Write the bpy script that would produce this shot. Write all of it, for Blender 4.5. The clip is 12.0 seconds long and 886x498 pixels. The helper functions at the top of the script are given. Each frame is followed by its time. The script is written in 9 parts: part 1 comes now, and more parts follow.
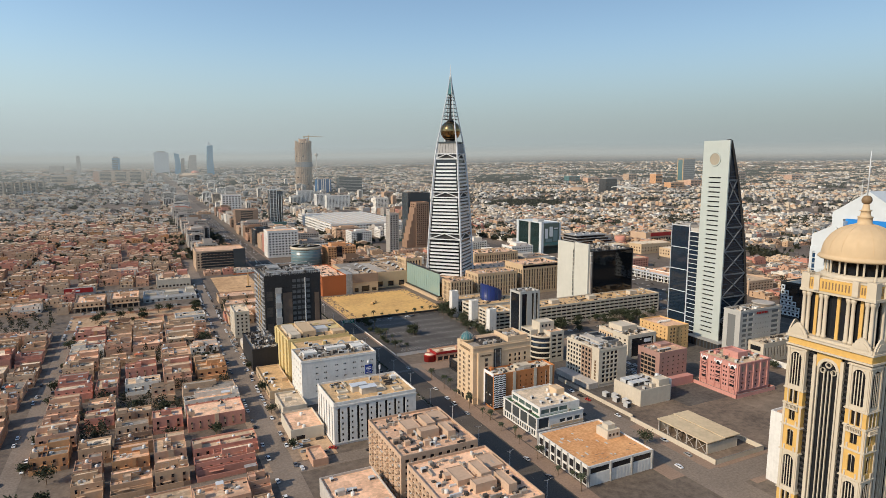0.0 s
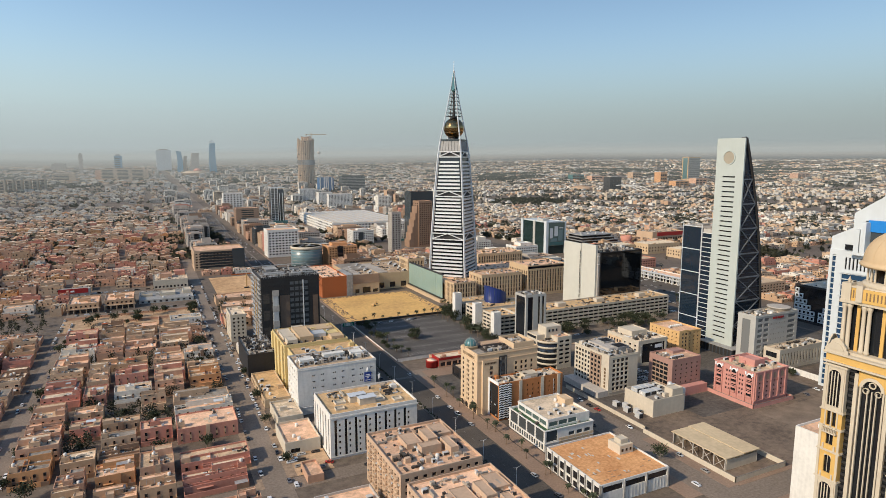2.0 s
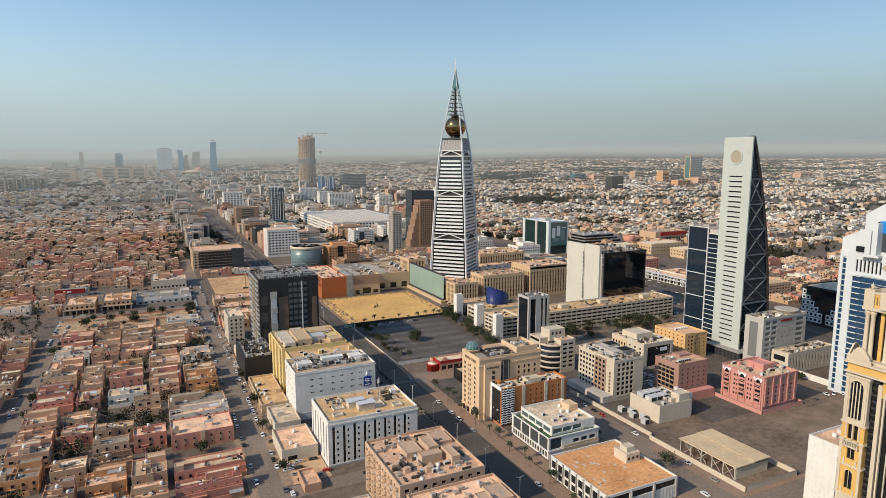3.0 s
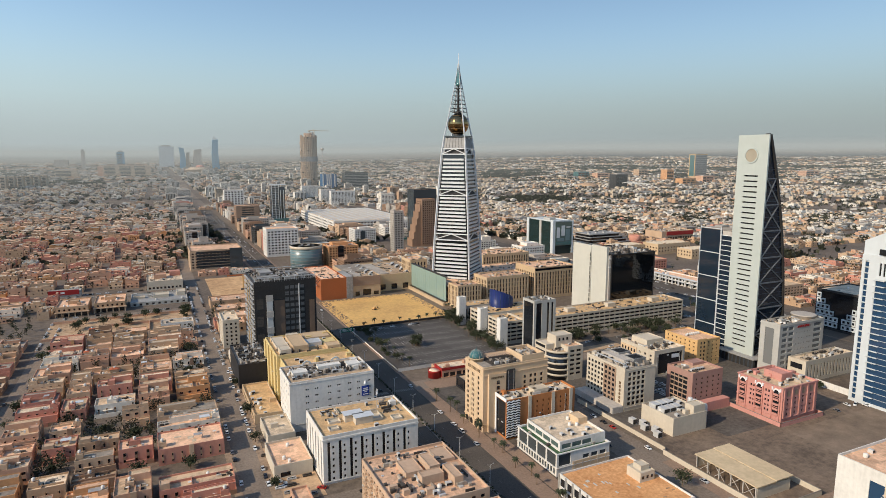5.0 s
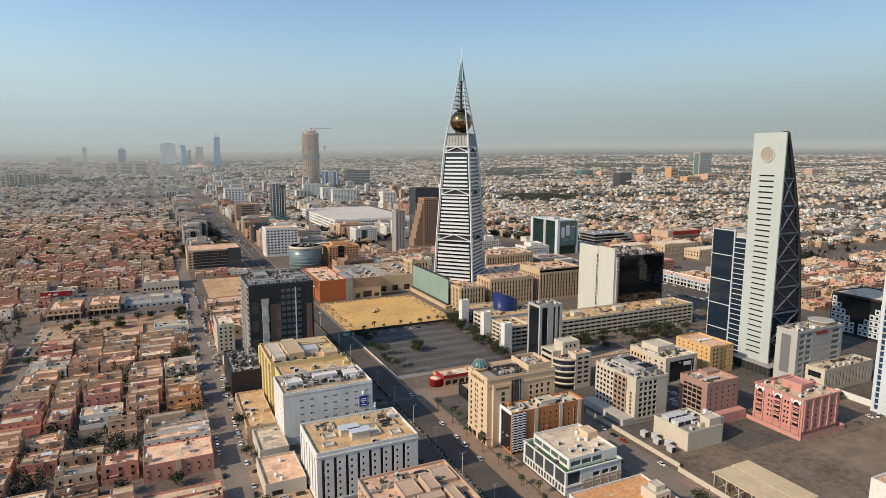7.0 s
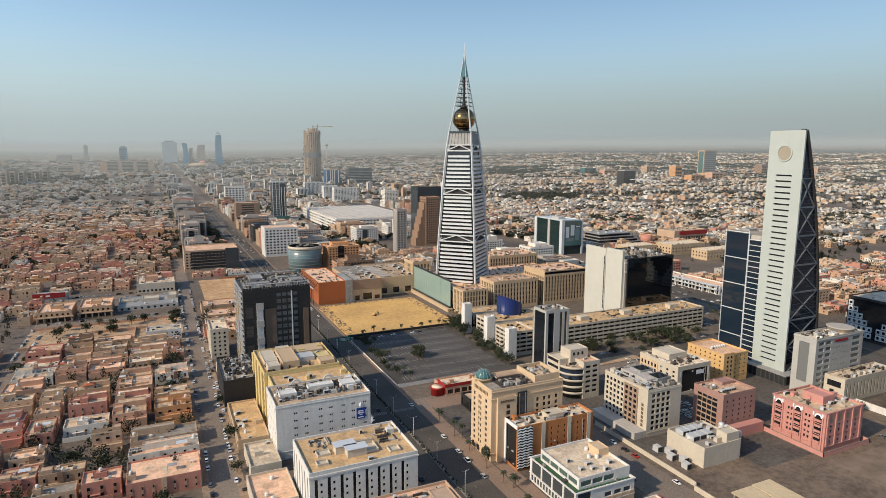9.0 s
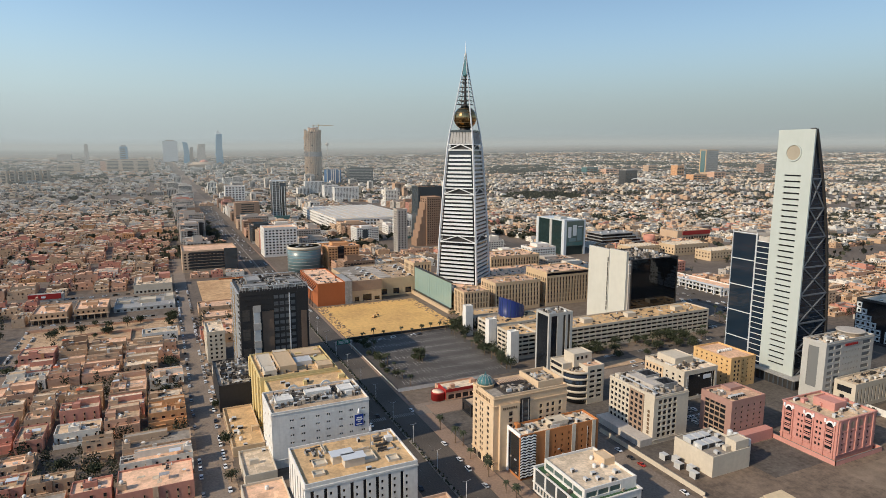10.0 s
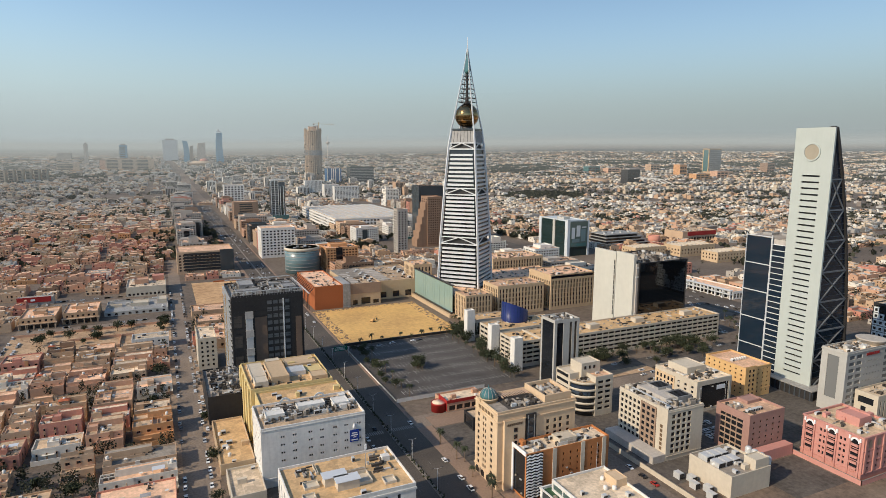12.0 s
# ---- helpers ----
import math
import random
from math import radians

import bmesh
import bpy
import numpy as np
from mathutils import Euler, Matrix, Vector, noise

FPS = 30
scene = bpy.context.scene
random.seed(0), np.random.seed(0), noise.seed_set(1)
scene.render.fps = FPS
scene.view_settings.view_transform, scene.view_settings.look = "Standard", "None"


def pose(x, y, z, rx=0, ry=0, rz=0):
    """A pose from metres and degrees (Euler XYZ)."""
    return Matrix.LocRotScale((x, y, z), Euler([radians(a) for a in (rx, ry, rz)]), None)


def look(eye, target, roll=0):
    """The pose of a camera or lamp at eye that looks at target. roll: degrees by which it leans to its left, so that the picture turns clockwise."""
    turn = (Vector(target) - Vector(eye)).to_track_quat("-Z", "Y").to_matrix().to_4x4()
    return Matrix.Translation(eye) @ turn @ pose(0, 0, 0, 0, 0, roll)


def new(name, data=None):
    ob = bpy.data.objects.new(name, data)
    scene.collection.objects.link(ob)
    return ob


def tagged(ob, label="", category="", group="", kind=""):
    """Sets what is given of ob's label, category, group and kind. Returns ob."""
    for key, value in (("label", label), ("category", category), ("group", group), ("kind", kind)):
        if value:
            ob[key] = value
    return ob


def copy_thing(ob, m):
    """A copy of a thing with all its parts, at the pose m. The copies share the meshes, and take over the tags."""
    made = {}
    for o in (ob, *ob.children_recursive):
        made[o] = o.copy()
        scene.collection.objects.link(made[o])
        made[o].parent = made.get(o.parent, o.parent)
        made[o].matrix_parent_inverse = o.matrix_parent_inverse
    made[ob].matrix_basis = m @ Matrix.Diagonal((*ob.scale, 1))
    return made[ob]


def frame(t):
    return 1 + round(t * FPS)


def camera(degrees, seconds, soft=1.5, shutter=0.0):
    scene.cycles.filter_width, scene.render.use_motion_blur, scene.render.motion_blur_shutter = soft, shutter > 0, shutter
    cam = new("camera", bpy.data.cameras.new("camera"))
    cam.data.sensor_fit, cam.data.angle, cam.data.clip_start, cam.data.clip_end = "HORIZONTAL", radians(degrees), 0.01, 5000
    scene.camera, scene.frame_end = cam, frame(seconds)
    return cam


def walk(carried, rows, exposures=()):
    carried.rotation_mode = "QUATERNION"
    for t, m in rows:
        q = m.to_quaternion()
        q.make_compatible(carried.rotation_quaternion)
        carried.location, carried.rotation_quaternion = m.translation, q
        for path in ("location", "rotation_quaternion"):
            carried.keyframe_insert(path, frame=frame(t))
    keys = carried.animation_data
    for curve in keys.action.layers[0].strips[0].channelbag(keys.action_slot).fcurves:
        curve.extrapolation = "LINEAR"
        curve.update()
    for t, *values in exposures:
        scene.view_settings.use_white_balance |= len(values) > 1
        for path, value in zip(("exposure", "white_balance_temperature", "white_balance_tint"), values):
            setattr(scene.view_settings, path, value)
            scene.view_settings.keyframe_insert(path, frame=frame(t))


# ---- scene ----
cam = camera(72.0, 12.0, soft=0.5)
PATH = [
    (0, look((-0.098, -0.115, 156.219), (43.424, 88.823, 142.220), -0.06)),
    (0.5, look((1.934, 4.026, 156.199), (45.332, 93.013, 142.129), -0.04)),
    (1, look((3.978, 8.188, 156.216), (47.259, 97.220, 142.071), -0.03)),
    (1.5, look((6.031, 12.367, 156.266), (49.201, 101.440, 142.042), -0.01)),
    (2, look((8.091, 16.556, 156.343), (51.154, 105.667, 142.036), 0.00)),
    (2.5, look((10.154, 20.750, 156.442), (53.114, 109.898, 142.050), 0.02)),
    (3, look((12.220, 24.947, 156.558), (55.078, 114.129, 142.079), 0.03)),
    (5, look((20.469, 41.698, 157.120), (62.930, 131.011, 142.278), 0.08)),
    (5.5, look((22.523, 45.870, 157.268), (64.885, 135.215, 142.335), 0.09)),
    (6, look((24.572, 50.036, 157.412), (66.834, 139.413, 142.389), 0.11)),
    (6.5, look((26.617, 54.195, 157.551), (68.779, 143.604, 142.440), 0.12)),
    (7, look((28.656, 58.352, 157.683), (70.720, 147.792, 142.486), 0.13)),
    (9, look((36.777, 75.001, 158.110), (78.471, 164.562, 142.603), 0.17)),
    (9.5, look((38.803, 79.192, 158.188), (80.417, 168.778, 142.614), 0.18)),
    (10, look((40.830, 83.405, 158.253), (82.372, 173.014, 142.618), 0.19)),
    (10.5, look((42.861, 87.647, 158.306), (84.340, 177.276, 142.616), 0.19)),
    (11, look((44.897, 91.926, 158.347), (86.325, 181.571, 142.610), 0.20)),
    (11.5, look((46.941, 96.251, 158.379), (88.332, 185.905, 142.600), 0.21)),
    (12, look((48.995, 100.631, 158.401), (90.367, 190.287, 142.589), 0.22)),
]
walk(cam, PATH)

# ---- light ----
SUN_AZ, SUN_EL = 262.0, 33.0          # degrees, clockwise from +y, and above the horizon
world = bpy.data.worlds.new("desert_sky")
scene.world = world
world.use_nodes = True
wn, wl = world.node_tree.nodes, world.node_tree.links
sky = wn.new("ShaderNodeTexSky")
sky.sky_type, sky.sun_disc = "NISHITA", False
sky.sun_elevation, sky.sun_rotation = radians(SUN_EL), radians(SUN_AZ)
sky.altitude, sky.air_density, sky.dust_density, sky.ozone_density = 600, 1.3, 0.6, 3.0
# desert dust whitens the sky toward the horizon, all the way round
coord, sep = wn.new("ShaderNodeTexCoord"), wn.new("ShaderNodeSeparateXYZ")
dust, mixer = wn.new("ShaderNodeMapRange"), wn.new("ShaderNodeMix")
dust.interpolation_type = "SMOOTHERSTEP"
dust.inputs["From Min"].default_value, dust.inputs["From Max"].default_value = 0.0, 0.23
dust.inputs["To Min"].default_value, dust.inputs["To Max"].default_value = 0.92, 0.0
mixer.data_type = "RGBA"
mixer.inputs["B"].default_value = (2.76, 3.38, 3.68, 1)
wl.new(coord.outputs["Generated"], sep.inputs[0])
wl.new(sep.outputs["Z"], dust.inputs["Value"])
wl.new(dust.outputs["Result"], mixer.inputs["Factor"])
wl.new(sky.outputs[0], mixer.inputs["A"])
# the sky is brighter on the sun's side, deeper opposite to it
sunward, side, glow = wn.new("ShaderNodeVectorMath"), wn.new("ShaderNodeMapRange"), wn.new("ShaderNodeVectorMath")
sunward.operation, glow.operation = "DOT_PRODUCT", "SCALE"
sunward.inputs[1].default_value = (math.sin(radians(SUN_AZ)), math.cos(radians(SUN_AZ)), 0)
side.inputs["From Min"].default_value, side.inputs["From Max"].default_value = -1.0, 0.0
side.inputs["To Min"].default_value, side.inputs["To Max"].default_value = 0.77, 1.24
wl.new(coord.outputs["Generated"], sunward.inputs[0])
wl.new(sunward.outputs["Value"], side.inputs["Value"])
wl.new(mixer.outputs["Result"], glow.inputs[0])
wl.new(side.outputs["Result"], glow.inputs["Scale"])
wl.new(glow.outputs[0], wn["Background"].inputs[0])
wn["Background"].inputs[1].default_value = 0.13
sun_data = bpy.data.lights.new("sun", "SUN")
sun_data.energy, sun_data.angle, sun_data.color = 4.3, radians(0.6), (1.0, 0.85, 0.66)
sun = new("sun", sun_data)
sun_dir = Vector((math.sin(radians(SUN_AZ)) * math.cos(radians(SUN_EL)), math.cos(radians(SUN_AZ)) * math.cos(radians(SUN_EL)), math.sin(radians(SUN_EL))))
sun.matrix_world = look(sun_dir * 500, (0, 0, 0))
scene.view_settings.exposure = 0.0


# ---- materials ----
def mat(name, colour, rough=0.85, metal=0.0, spread=0.12, grain=0.6, stain=0.05, bump=0.15, second=None, per_object=0.0, spec=0.3, streak=0.5, patch=0.0):
    """A weathered surface: base colour, fine grain, large stains, a light bump; per_object varies the tone piece by piece."""
    m = bpy.data.materials.new(name)
    m.use_nodes = True
    n, l = m.node_tree.nodes, m.node_tree.links
    b = n["Principled BSDF"]
    b.inputs["Roughness"].default_value, b.inputs["Metallic"].default_value = rough, metal
    b.inputs["Specular IOR Level"].default_value = spec
    geo = n.new("ShaderNodeNewGeometry")
    fine, coarse = n.new("ShaderNodeTexNoise"), n.new("ShaderNodeTexNoise")
    fine.inputs["Scale"].default_value, fine.inputs["Detail"].default_value = grain, 5
    coarse.inputs["Scale"].default_value, coarse.inputs["Detail"].default_value = stain, 4
    l.new(geo.outputs["Position"], fine.inputs["Vector"])
    l.new(geo.outputs["Position"], coarse.inputs["Vector"])
    add = n.new("ShaderNodeMath")
    add.operation = "ADD"
    l.new(fine.outputs[0], add.inputs[0])
    l.new(coarse.outputs[0], add.inputs[1])
    # rain streaks run down the walls
    run, drip, tall = n.new("ShaderNodeTexNoise"), n.new("ShaderNodeMath"), n.new("ShaderNodeVectorMath")
    tall.operation, drip.operation = "MULTIPLY", "MULTIPLY_ADD"
    tall.inputs[1].default_value = (0.9, 0.9, 0.07)
    run.inputs["Scale"].default_value, run.inputs["Detail"].default_value = 1.0, 3
    drip.inputs[1].default_value = streak
    l.new(geo.outputs["Position"], tall.inputs[0])
    l.new(tall.outputs[0], run.inputs["Vector"])
    l.new(run.outputs[0], drip.inputs[0])
    l.new(add.outputs[0], drip.inputs[2])
    shift = n.new("ShaderNodeMath")
    shift.operation = "SUBTRACT"
    shift.inputs[1].default_value = streak * 0.5
    l.new(drip.outputs[0], shift.inputs[0])
    add = shift
    if patch:
        # screed laid and mended in patches
        cell, mend = n.new("ShaderNodeTexVoronoi"), n.new("ShaderNodeMath")
        cell.distance = "CHEBYCHEV"
        cell.inputs["Scale"].default_value = 0.22
        mend.operation = "MULTIPLY_ADD"
        mend.inputs[1].default_value = patch
        l.new(geo.outputs["Position"], cell.inputs["Vector"])
        l.new(cell.outputs["Color"], mend.inputs[0])
        l.new(add.outputs[0], mend.inputs[2])
        lower = n.new("ShaderNodeMath")
        lower.operation = "SUBTRACT"
        lower.inputs[1].default_value = patch * 0.5
        l.new(mend.outputs[0], lower.inputs[0])
        add = lower
    src = add
    if per_object:
        info = n.new("ShaderNodeObjectInfo")
        mul = n.new("ShaderNodeMath")
        mul.operation = "MULTIPLY_ADD"
        mul.inputs[1].default_value = per_object
        l.new(info.outputs["Random"], mul.inputs[0])
        l.new(add.outputs[0], mul.inputs[2])
        src = mul
    ramp = n.new("ShaderNodeValToRGB")
    dark = [max(0, c * (1 - spread)) for c in colour]
    light = [min(1, c * (1 + spread)) for c in (second or colour)]
    ramp.color_ramp.elements[0].position, ramp.color_ramp.elements[1].position = 0.35, 0.68
    ramp.color_ramp.elements[0].color, ramp.color_ramp.elements[1].color = (*dark, 1), (*light, 1)
    half = n.new("ShaderNodeMath")
    half.operation = "MULTIPLY"
    half.inputs[1].default_value = 0.5 / (1 + per_object / 2)
    l.new(src.outputs[0], half.inputs[0])
    l.new(half.outputs[0], ramp.inputs[0])
    l.new(ramp.outputs[0], b.inputs["Base Color"])
    if bump:
        bp = n.new("ShaderNodeBump")
        bp.inputs["Strength"].default_value, bp.inputs["Distance"].default_value = bump, 0.15
        l.new(fine.outputs[0], bp.inputs["Height"])
        l.new(bp.outputs[0], b.inputs["Normal"])
    return m


def glass(name, colour, rough=0.08, spec=0.6):
    """Dark facade glazing that mirrors the sky."""
    m = bpy.data.materials.new(name)
    m.use_nodes = True
    n, l = m.node_tree.nodes, m.node_tree.links
    b = n["Principled BSDF"]
    b.inputs["Base Color"].default_value = (*colour, 1)
    b.inputs["Roughness"].default_value = rough
    b.inputs["Specular IOR Level"].default_value = spec
    geo, ns, bp = n.new("ShaderNodeNewGeometry"), n.new("ShaderNodeTexNoise"), n.new("ShaderNodeBump")
    ns.inputs["Scale"].default_value = 0.25
    bp.inputs["Strength"].default_value, bp.inputs["Distance"].default_value = 0.06, 0.3
    l.new(geo.outputs["Position"], ns.inputs["Vector"])
    l.new(ns.outputs[0], bp.inputs["Height"])
    l.new(bp.outputs[0], b.inputs["Normal"])
    return m


M = {}
WALLS = [("wall_tan", (0.51, 0.305, 0.20)), ("wall_cream", (0.50, 0.35, 0.23)), ("wall_rose", (0.49, 0.225, 0.16)), ("wall_sand", (0.47, 0.31, 0.19)),
         ("wall_white", (0.66, 0.61, 0.52)), ("wall_orange", (0.53, 0.28, 0.13)), ("wall_brown", (0.27, 0.17, 0.11)), ("wall_grey", (0.40, 0.36, 0.31))]
for nm, col in WALLS:
    M[nm] = mat(nm, col, spread=0.14, per_object=0.5)
ROOFS = [("roof_tan", (0.70, 0.44, 0.28)), ("roof_dust", (0.50, 0.36, 0.23)), ("roof_pale", (0.68, 0.54, 0.38)), ("roof_grey", (0.30, 0.26, 0.21)), ("roof_lime", (0.62, 0.56, 0.46))]
for nm, col in ROOFS:
    M[nm] = mat(nm, col, spread=0.34, grain=0.6, stain=0.12, per_object=0.5, patch=0.5)
M["asphalt"] = mat("asphalt", (0.10, 0.084, 0.068), spread=0.35, grain=1.5, stain=0.03, bump=0.1)
M["lot"] = mat("lot_asphalt", (0.088, 0.079, 0.07), spread=0.35, grain=0.6, stain=0.04, bump=0.1)
M["street"] = mat("dusty_street", (0.215, 0.17, 0.13), spread=0.3, grain=0.8, stain=0.04, bump=0.1)
M["ground"] = mat("ground_dust", (0.13, 0.10, 0.076), spread=0.3, grain=0.25, stain=0.012, second=(0.165, 0.13, 0.097))
M["sand"] = mat("orange_sand", (0.59, 0.35, 0.13), spread=0.16, grain=0.3, stain=0.03, second=(0.66, 0.41, 0.14))
M["dirt"] = mat("dirt_lot", (0.14, 0.105, 0.077), spread=0.3, grain=0.3, stain=0.05, second=(0.19, 0.14, 0.10))
M["earth"] = mat("sandy_earth", (0.40, 0.255, 0.145), spread=0.25, grain=0.25, stain=0.04, second=(0.48, 0.33, 0.20))
M["orangedirt"] = mat("orange_dirt", (0.50, 0.29, 0.135), spread=0.3, grain=0.2, stain=0.03, second=(0.56, 0.36, 0.19))
M["paving"] = mat("paving", (0.27, 0.185, 0.13), spread=0.15, grain=0.9, stain=0.05)
M["dustpatch"] = mat("pale_dust", (0.20, 0.15, 0.108), spread=0.3, grain=0.15, stain=0.05)
M["shoulder"] = mat("dusty_shoulder", (0.30, 0.215, 0.145), spread=0.35, grain=0.4, stain=0.08)
M["court"] = mat("court_asphalt", (0.105, 0.09, 0.075), spread=0.4, grain=0.4, stain=0.05, bump=0.1)
M["panelbrown"] = mat("brown_cladding", (0.17, 0.115, 0.08), spread=0.12)
M["rubble"] = mat("broken_rubble", (0.24, 0.165, 0.105), spread=0.4, grain=0.5)
M["kerb"] = mat("kerb_concrete", (0.22, 0.195, 0.165), spread=0.1)
M["line"] = mat("worn_road_paint", (0.24, 0.225, 0.205), spread=0.4, grain=1.0)
M["bayline"] = mat("white_bay_paint", (0.46, 0.44, 0.41), spread=0.35, grain=1.0)
M["concrete"] = mat("concrete", (0.44, 0.40, 0.35), spread=0.15)
M["white"] = mat("white_render", (0.66, 0.635, 0.58), spread=0.1, stain=0.08, streak=0.9)
M["cream"] = mat("cream_stone", (0.54, 0.47, 0.365), spread=0.08, stain=0.1)
M["beige"] = mat("beige_stone", (0.52, 0.38, 0.235), spread=0.08, stain=0.08)
M["yellow"] = mat("yellow_render", (0.60, 0.47, 0.22), spread=0.08, stain=0.08)
M["hotelstone"] = mat("honey_stone", (0.60, 0.44, 0.28), spread=0.08, stain=0.08)
M["panelglass"] = glass("grey_panel_glass", (0.17, 0.172, 0.165), rough=0.25)
M["plantgrey"] = mat("dusty_grey_plant", (0.30, 0.29, 0.27), rough=0.6, spread=0.3, grain=0.6)
M["tanrender"] = mat("tan_pink_render", (0.50, 0.35, 0.24), spread=0.1, stain=0.1)
M["ochre"] = mat("ochre_render", (0.62, 0.39, 0.17), spread=0.1, stain=0.06)
M["rust"] = mat("rust_cladding", (0.43, 0.17, 0.06), spread=0.08, stain=0.1)
M["orange"] = mat("orange_cladding", (0.37, 0.115, 0.04), spread=0.06, stain=0.1)
M["pink"] = mat("pink_render", (0.52, 0.25, 0.205), spread=0.08, stain=0.1)
M["rose"] = mat("dusty_rose_render", (0.34, 0.20, 0.16), spread=0.08, stain=0.1)
M["redbrown"] = mat("red_brown_render", (0.31, 0.215, 0.15), spread=0.1, stain=0.1)
M["black"] = mat("black_cladding", (0.025, 0.024, 0.025), rough=0.55, spread=0.2)
M["charcoal"] = mat("charcoal_cladding", (0.032, 0.03, 0.029), rough=0.5, spread=0.2)
M["metal"] = mat("galvanised_metal", (0.56, 0.56, 0.54), rough=0.45, metal=0.2, spread=0.1)
M["alu"] = mat("white_aluminium", (0.64, 0.65, 0.645), rough=0.4, metal=0.15, spread=0.04, bump=0.03)
M["steel"] = mat("white_painted_steel", (0.63, 0.64, 0.635), rough=0.4, spread=0.05, bump=0.03)
M["red"] = mat("red_paint", (0.33, 0.025, 0.022), rough=0.5, spread=0.1)
M["rooforange"] = mat("orange_membrane_roof", (0.60, 0.27, 0.10), spread=0.2, stain=0.06, second=(0.66, 0.36, 0.16))
M["blue"] = mat("royal_blue_cladding", (0.018, 0.03, 0.13), rough=0.4, spread=0.08)
M["farleaf"] = mat("dusty_far_leaf", (0.045, 0.046, 0.027), spread=0.3, grain=0.05, stain=0.01, bump=0.0)
M["leaf"] = mat("leaf", (0.042, 0.05, 0.025), spread=0.35, grain=1.2, stain=0.2, bump=0.0, per_object=0.4)
M["bark"] = mat("bark", (0.16, 0.11, 0.07), spread=0.3)
M["glass"] = glass("dark_glass", (0.012, 0.014, 0.017))
M["glassblue"] = glass("blue_glass", (0.02, 0.055, 0.11), rough=0.06, spec=0.9)
M["glassteal"] = glass("teal_glass", (0.05, 0.14, 0.14), rough=0.12, spec=0.8)
M["glassmoss"] = glass("green_grey_glass", (0.09, 0.13, 0.115), rough=0.12)
M["glasspale"] = glass("pale_teal_glass", (0.12, 0.19, 0.20), rough=0.35)
M["glassgrey"] = glass("grey_glass", (0.05, 0.06, 0.065), rough=0.12)
M["glassdeep"] = glass("deep_green_glass", (0.018, 0.034, 0.032), rough=0.15)
M["glassgreen"] = glass("pale_green_glass", (0.25, 0.345, 0.30), rough=0.12)
M["gold"] = mat("bronze_gold_glass", (0.30, 0.20, 0.09), rough=0.12, metal=1.0, spread=0.25, grain=0.2, bump=0.02)
M["brass"] = mat("dull_bronze", (0.22, 0.15, 0.08), rough=0.45, metal=0.5)
M["bluesign"] = mat("blue_sign", (0.02, 0.05, 0.25), rough=0.5, spread=0.05)
M["ductdust"] = mat("dusty_duct", (0.36, 0.31, 0.25), rough=0.6, spread=0.3, grain=0.9)
M["ductdark"] = mat("dark_pipework", (0.07, 0.06, 0.05), spread=0.3)
M["rubber"] = mat("rubber", (0.02, 0.02, 0.02), spread=0.1)


# ---- mesh helpers ----
def mesh_of(name, boxes, mats):
    """One mesh of many boxes: (x0, y0, z0, x1, y1, z1[, side slot, top slot])."""
    verts, faces, idx = [], [], []
    for bx in boxes:
        x0, y0, z0, x1, y1, z1 = bx[:6]
        s, t = (bx[6], bx[7]) if len(bx) > 6 else (0, 0)
        k = len(verts)
        verts += [(x0, y0, z0), (x1, y0, z0), (x1, y1, z0), (x0, y1, z0), (x0, y0, z1), (x1, y0, z1), (x1, y1, z1), (x0, y1, z1)]
        faces += [(k, k + 1, k + 5, k + 4), (k + 1, k + 2, k + 6, k + 5), (k + 2, k + 3, k + 7, k + 6), (k + 3, k, k + 4, k + 7),
                  (k + 4, k + 5, k + 6, k + 7), (k + 3, k + 2, k + 1, k)]
        idx += [s, s, s, s, t, s]
    me = bpy.data.meshes.new(name)
    me.from_pydata(verts, [], faces)
    for m in (mats if isinstance(mats, (list, tuple)) else [mats]):
        me.materials.append(m)
    if any(idx):
        me.polygons.foreach_set("material_index", idx)
    me.update()
    return me


def tub(name, x0, y0, z0, x1, y1, z1, floor, t, material):
    """A walled block in one piece: outer walls, parapet rim and the inner faces down to the roof floor."""
    o = [(x0, y0), (x1, y0), (x1, y1), (x0, y1)]
    i = [(x0 + t, y0 + t), (x1 - t, y0 + t), (x1 - t, y1 - t), (x0 + t, y1 - t)]
    verts = [(*p, z0) for p in o] + [(*p, z1) for p in o] + [(*p, z1) for p in i] + [(*p, floor) for p in i]
    faces = [(3, 2, 1, 0), (12, 13, 14, 15)]
    for a in range(4):
        b = (a + 1) % 4
        faces += [(a, b, 4 + b, 4 + a), (4 + a, 4 + b, 8 + b, 8 + a), (8 + a, 8 + b, 12 + b, 12 + a)]
    me = bpy.data.meshes.new(name)
    me.from_pydata(verts, [], faces)
    me.materials.append(material)
    me.update()
    return me


def put(name, me, parent=None, label="", at=None):
    ob = new(name, me)
    if parent is not None:
        ob.parent = parent
    if at is not None:
        ob.location = at
    if label:
        tagged(ob, label)
    return ob


def part(name, bm, material, parent, label=""):
    me = bpy.data.meshes.new(name)
    bm.to_mesh(me)
    bm.free()
    me.materials.append(material)
    return put(name, me, parent, label)


def slab(name, parent, material, x0, y0, z0, x1, y1, z1, label=""):
    return put(name, mesh_of(name, [(x0, y0, z0, x1, y1, z1)], material), parent, label)


def thing(name, label, category, u=0, v=0, z=0, turn=0, group="", kind=""):
    ob = new(name)
    ob.location, ob.rotation_euler = (u, v, z), (0, 0, radians(turn))
    ob.empty_display_size = 0.5
    return tagged(ob, label, category, group, kind)


